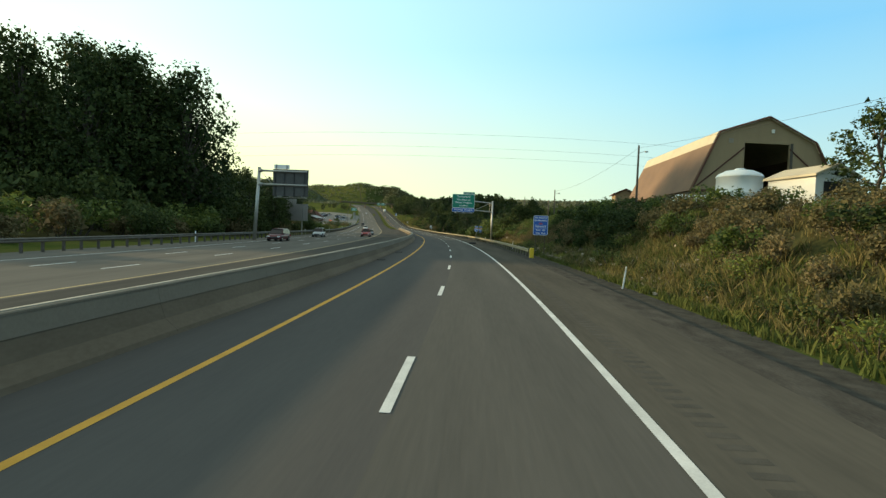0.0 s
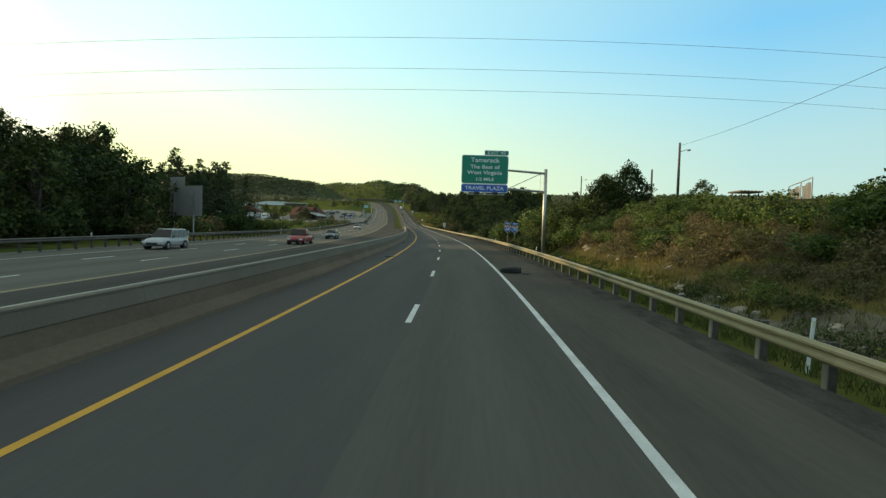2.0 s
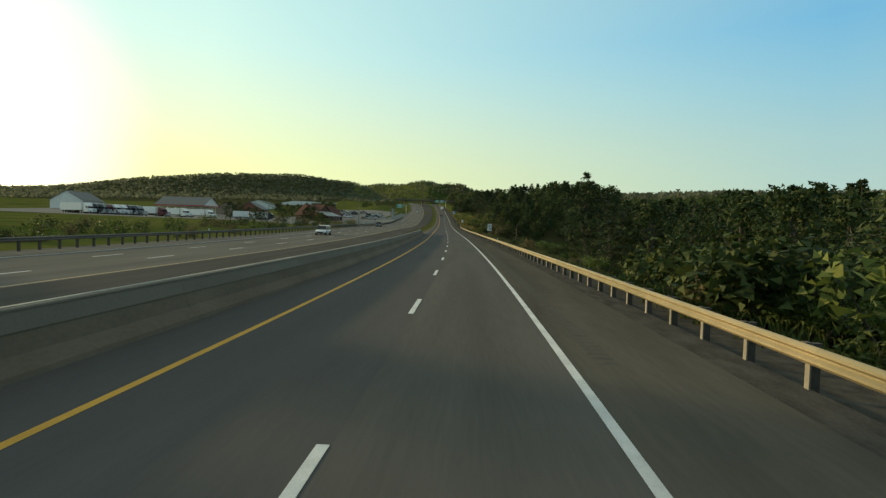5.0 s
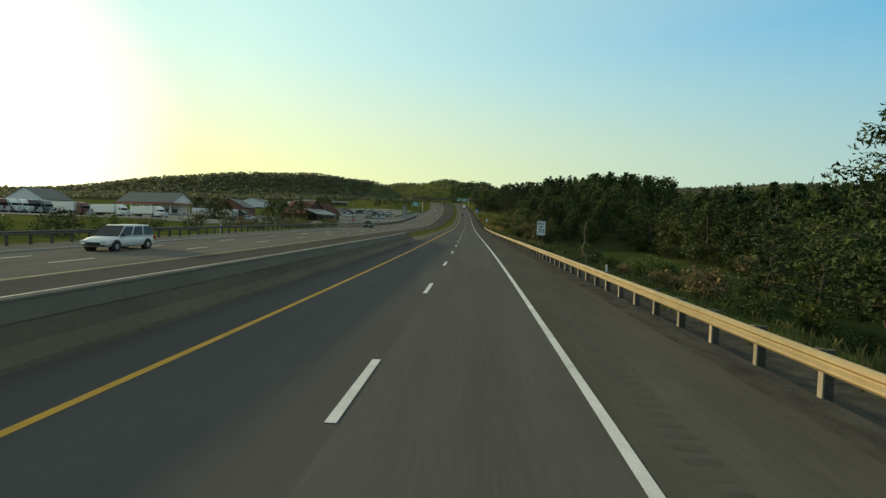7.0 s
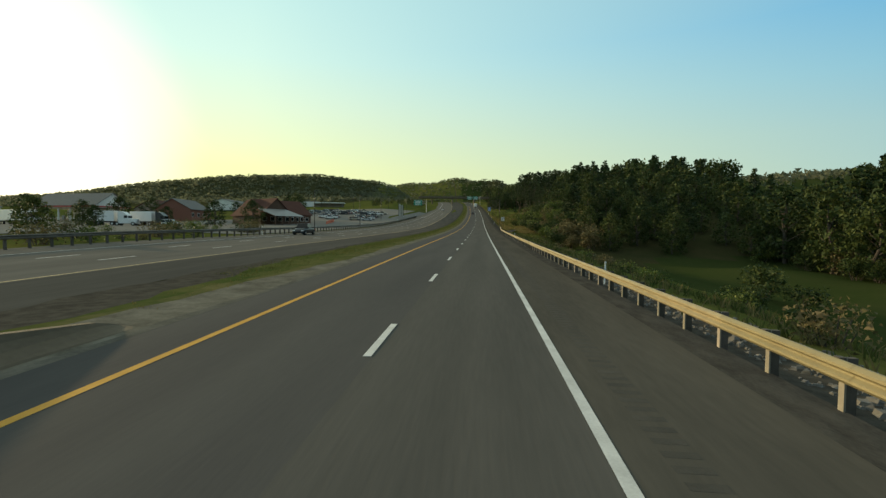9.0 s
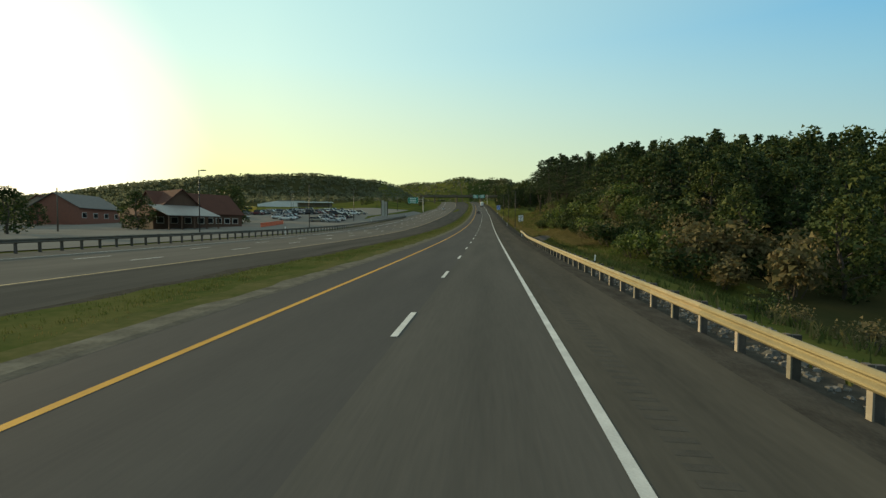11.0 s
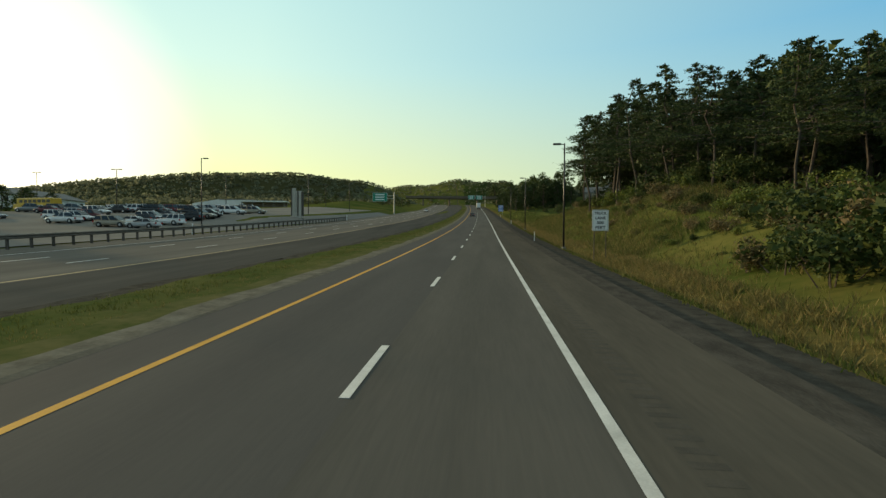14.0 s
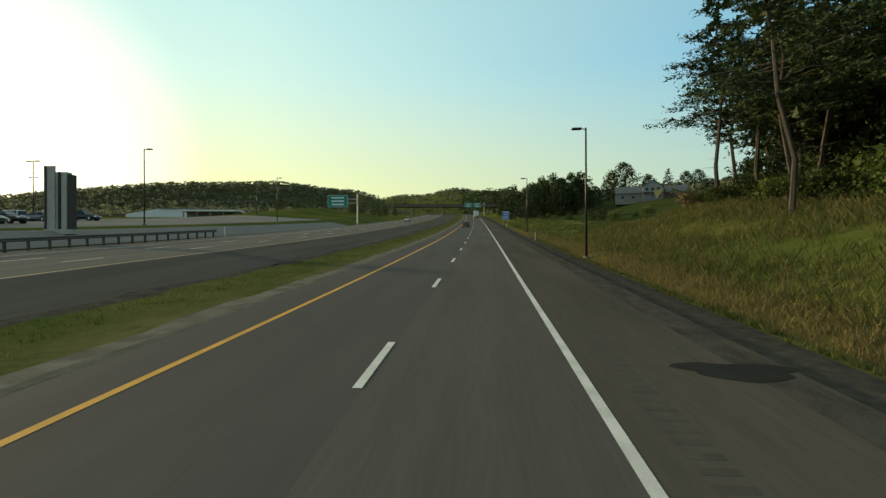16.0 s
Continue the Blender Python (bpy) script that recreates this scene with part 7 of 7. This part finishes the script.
# trailers and trucks in the truck stop yard
yard = [(328 + 1.25 * k, -134.5 + 1.85 * k) for k in range(8)] + [(345, -116.5), (360, -115), (373, -111.0)] + [(392 + 1.6 * k, -178 + 3.4 * k) for k in range(8)]
rigs = {}
for k, (s, o) in enumerate(yard):
    where = face_road(s, o + prng.uniform(-0.6, 0.6), 0.06, -112 + prng.uniform(-3, 3), ground=True)
    paint = ("white", "dark", "grey", "maroon", "white")[k % 5]
    if paint in rigs:
        copy_thing(rigs[paint], where)
    else:
        rigs[paint] = tagged(semi(where, paint, "parked semi truck with a " + paint + " tractor and white trailer"), group="parked trucks")
car("van", "white", face_road(387.5, -82.5, 0.06, -80, ground=True), "white delivery van parked at the plaza", "van")
semi(face_road(384, -95, 0.06, -80, ground=True), "white", "white box truck parked beside the plaza trees", True, 7.0)
semi(face_road(390, -88.5, 0.06, -85, ground=True), "dark", "dark box truck with a pale roof parked at the plaza", True, 6.0)

# filling station with a long pitched canopy
GS_ = empty("filling_station", face_road(442.6, -155, -0.3, -99, ground=True), "filling station with a long grey pitched roof and red fascia", "filling station")
REDBAND = mat("red_fascia", (0.42, 0.05, 0.035), rough=0.5, scale=1)
wl = gable_house(GS_, 15, 31, 4.9, 5.9, 10.6, WHITEWALL, GREYROOF, False, 0.6)
for k in range(6):
    for sg in (-1, 1):
        part("canopy_column", box(sg * 6.6, -13.8 + k * 5.5, 2.5, 0.5, 0.5, 5.2, 0.04), WHITEWALL, GS_)
for sg in (-1, 1):
    part("fascia_band", box(sg * 8.15, 0, 5.3, 0.12, 32.2, 0.5), REDBAND, GS_)
    part("fascia_band", box(0, sg * 16.15, 5.3, 16.3, 0.12, 0.5), REDBAND, GS_)
part("shop_block", box(-3.5, 4, 2.2, 5, 18, 4.6), WHITEWALL, GS_)
for k in range(4):
    part("fuel_pump", box(3.2, -12 + k * 7.5, 1.0, 0.7, 1.2, 2.1, 0.05), SIGN_BACK, GS_)
    part("shop_window", box(-0.96, -2.5 + k * 4.2, 1.9, 0.06, 3.0, 2.0), GLASS, GS_)

# restaurant with two brown roofs
TIMBER = mat("brown_timber_wall", (0.12, 0.065, 0.04), (0.09, 0.05, 0.03), rough=0.85, scale=1, fine=10, stretch=(1, 1, 0.2))
RS = empty("restaurant", face_road(436.2, -71.75, 0.0, 58.5, ground=True), "brown-roofed timber restaurant with a front gable and grey porch", "restaurant")
gable_house(RS, 19.8, 14, -0.9, 3.3, 8.3, TIMBER, BROWNROOF, True, 0.5, cx=-1.3)
gable_house(RS, 12.6, 16.6, -0.9, 2.9, 8.5, TIMBER, BROWNROOF, False, 0.6, cx=-7.4, name="gable_roof")
bmp = prism([(-18.2, 2.1), (-8.4, 4.7), (-8.4, 4.85), (-18.2, 2.25)], 11.5)
bmesh.ops.rotate(bmp, verts=bmp.verts, cent=(0, 0, 0), matrix=Matrix.Rotation(radians(90), 3, "Z"))
bmesh.ops.translate(bmp, verts=bmp.verts, vec=(-9.3, 0, 0))
part("porch_roof", bmp, mat("porch_tin_grey", (0.30, 0.29, 0.27), (0.22, 0.21, 0.20), rough=0.6, scale=1.5), RS)
for k in range(5):
    part("porch_post", box(-14.7 + k * 2.7, -17.8, 0.7, 0.22, 0.22, 3.2), TIMBER, RS)
for k in range(4):
    w_ = part("window", box(0.1 + k * 2.2, -7.05, 1.5, 1.5, 0.08, 1.4), WHITEWALL, RS)
    part("pane", box(0.1 + k * 2.2, -7.10, 1.5, 1.3, 0.03, 1.2), GLASS, w_)
for k in range(4):
    w_ = part("window", box(-12.2 + k * 3.1, -8.35, 1.4, 1.6, 0.08, 1.5), WHITEWALL, RS)
    part("pane", box(-12.2 + k * 3.1, -8.40, 1.4, 1.4, 0.03, 1.3), GLASS, w_)
for k in range(3):
    w_ = part("window", box(8.65, -4 + k * 4, 1.5, 0.08, 1.8, 1.4), WHITEWALL, RS)
    part("pane", box(8.70, -4 + k * 4, 1.5, 0.03, 1.6, 1.2), GLASS, w_)
ORANGE = mat("orange_plastic_net", (0.75, 0.14, 0.05), (0.62, 0.10, 0.04), rough=0.6, scale=2)
FN = empty("barrier_fence", Matrix(), "orange and red plastic construction fence by the lot", "fence")
for k in range(14):
    sa, sb = 434 + k * 1.7, 435.7 + k * 1.7
    a, b = on_ground(sa, -53.5 - 0.3 * k), on_ground(sb, -53.8 - 0.3 * k)
    mid = (a + b) / 2
    part("fence_panel", box(0, 0, 0.55, 1.65, 0.12, 1.1, 0.03), ORANGE, FN, where=Matrix.Translation(mid) @ Matrix.Rotation(math.atan2((b - a).y, (b - a).x), 4, "Z"))
BUS = empty("school_bus", face_road(504, -92.5, 0.06, 80, ground=True), "yellow bus parked in the plaza lot", "bus")
part("bus_body", box(0, 0, 1.75, 2.4, 9.5, 2.3, 0.2), PAINTS["yellow"], BUS)
part("bus_nose", box(0, 5.3, 1.1, 2.0, 1.6, 1.2, 0.15), PAINTS["yellow"], BUS)
for k in range(7):
    for sg in (-1, 1):
        part("bus_window", box(sg * 1.2, -4 + k * 1.25, 2.2, 0.05, 0.95, 0.65), GLASS, BUS)
for sg in (-1, 1):
    for y in (4.9, -3.2):
        wheel(BUS, sg * 1.0, y, 0.48, 0.3)

# more plaza buildings behind
for s, o, w, d, ev, rg, wallm, roofm, lab in ((455, -120, 14, 18, 4.5, 8.5, BRICK, GREYROOF, "red brick plaza building with a grey roof"),
                                         (470, -140, 14, 16, 4.0, 8.0, STONEWALL, BROWNROOF, "tan plaza building with a brown roof"), (474, -246, 20, 24, 5.0, 11.0, WHITEWALL, GREYROOF, "long pale warehouse behind the truck yard"), (560, -150, 16, 36, 3.5, 6.0, WHITEWALL, GREYROOF, "low white building behind the lot")):
    e = empty("plaza_building", face_road(s, o, 0, 5, ground=True), lab, "building")
    gable_house(e, w, d, -0.6, ev, rg, wallm, roofm, False, 0.6)
    for k in range(4):
        ww = part("window", box(w / 2 + 0.03, -d / 2 + 2 + k * (d - 4) / 3, ev * 0.5, 0.08, 1.8, 1.5), WHITEWALL, e)
        part("pane", box(w / 2 + 0.08, -d / 2 + 2 + k * (d - 4) / 3, ev * 0.5, 0.03, 1.6, 1.3), GLASS, ww)

# stone pylon sign
PY = empty("pylon_sign", face_road(509, -37.9, 0, 0, ground=True) @ Matrix.Diagonal((1.15, 1.1, 1.16, 1)), "tall pale stone pylon sign with dark edge fins", "sign pylon")
GREYSTONE = mat("pylon_stone", (0.46, 0.43, 0.37), (0.36, 0.33, 0.28), rough=0.9, scale=1.6, fine=8, bump=0.3)
part("pylon_core", box(0, 0, 2.3, 1.5, 0.6, 5.2, 0.03), GREYSTONE, PY)
part("pylon_slab", box(-0.55, -0.34, 2.6, 0.7, 0.12, 5.6, 0.02), GREYSTONE, PY)
part("pylon_slab", box(0.6, -0.34, 2.2, 0.5, 0.12, 4.7, 0.02), GREYSTONE, PY)
for hx, hh in ((-1.0, 5.6), (0.2, 5.1), (1.0, 4.9)):
    part("pylon_fin", box(hx, -0.05, hh / 2 - 0.2, 0.14, 0.9, hh, 0.02), POST, PY)
part("pylon_base", box(0, 0, 0.05, 2.2, 1.1, 0.4, 0.04), GREYSTONE, PY)

# pale retaining wall with a dark canopy beyond the lot, and an overpass far ahead
RW = empty("retaining_wall", face_road(722, -172, 0, 14, ground=True) @ Matrix.Diagonal((2.0, 2.0, 2.0, 1)), "long pale retaining wall beyond the parking lot", "wall")
part("wall_face", prism([(-6, -0.5), (13, -0.5), (13, 2.4), (2, 2.6), (-6, 1.1)], 0.6), WHITEWALL, RW)
part("wall_coping", box(7.5, 0, 2.6, 11, 0.9, 0.25), CONCRETE_C, RW)
RB = empty("loading_canopy", face_road(716, -134, 0, 10, ground=True) @ Matrix.Diagonal((1.6, 1.6, 2.0, 1)), "dark flat canopy beside the retaining wall", "canopy")
part("canopy_deck", box(0, 0, 1.9, 18, 6, 0.4, 0.05), WHITEWALL, RB)
part("canopy_back", box(0, 1.5, 0.6, 17, 0.3, 2.3), STONEWALL, RB)
for k in range(5):
    part("canopy_post", box(-8 + k * 4, -2.6, 0.6, 0.3, 0.3, 2.4), CONCRETE_C, RB)

OV = empty("overpass", face_road(905, -10, 0, 4), "dark concrete overpass crossing the highway far ahead", "bridge")
part("deck", box(0, 0, 7.6, 110, 9, 1.5, 0.1), CONCRETE, OV)
part("parapet", box(0, -4.4, 8.8, 110, 0.3, 1.0), CONCRETE, OV)
for hx in (-38, -12, 16, 36):
    part("pier", box(hx, 0, 3.2, 1.4, 7, 8.2, 0.1), CONCRETE, OV)
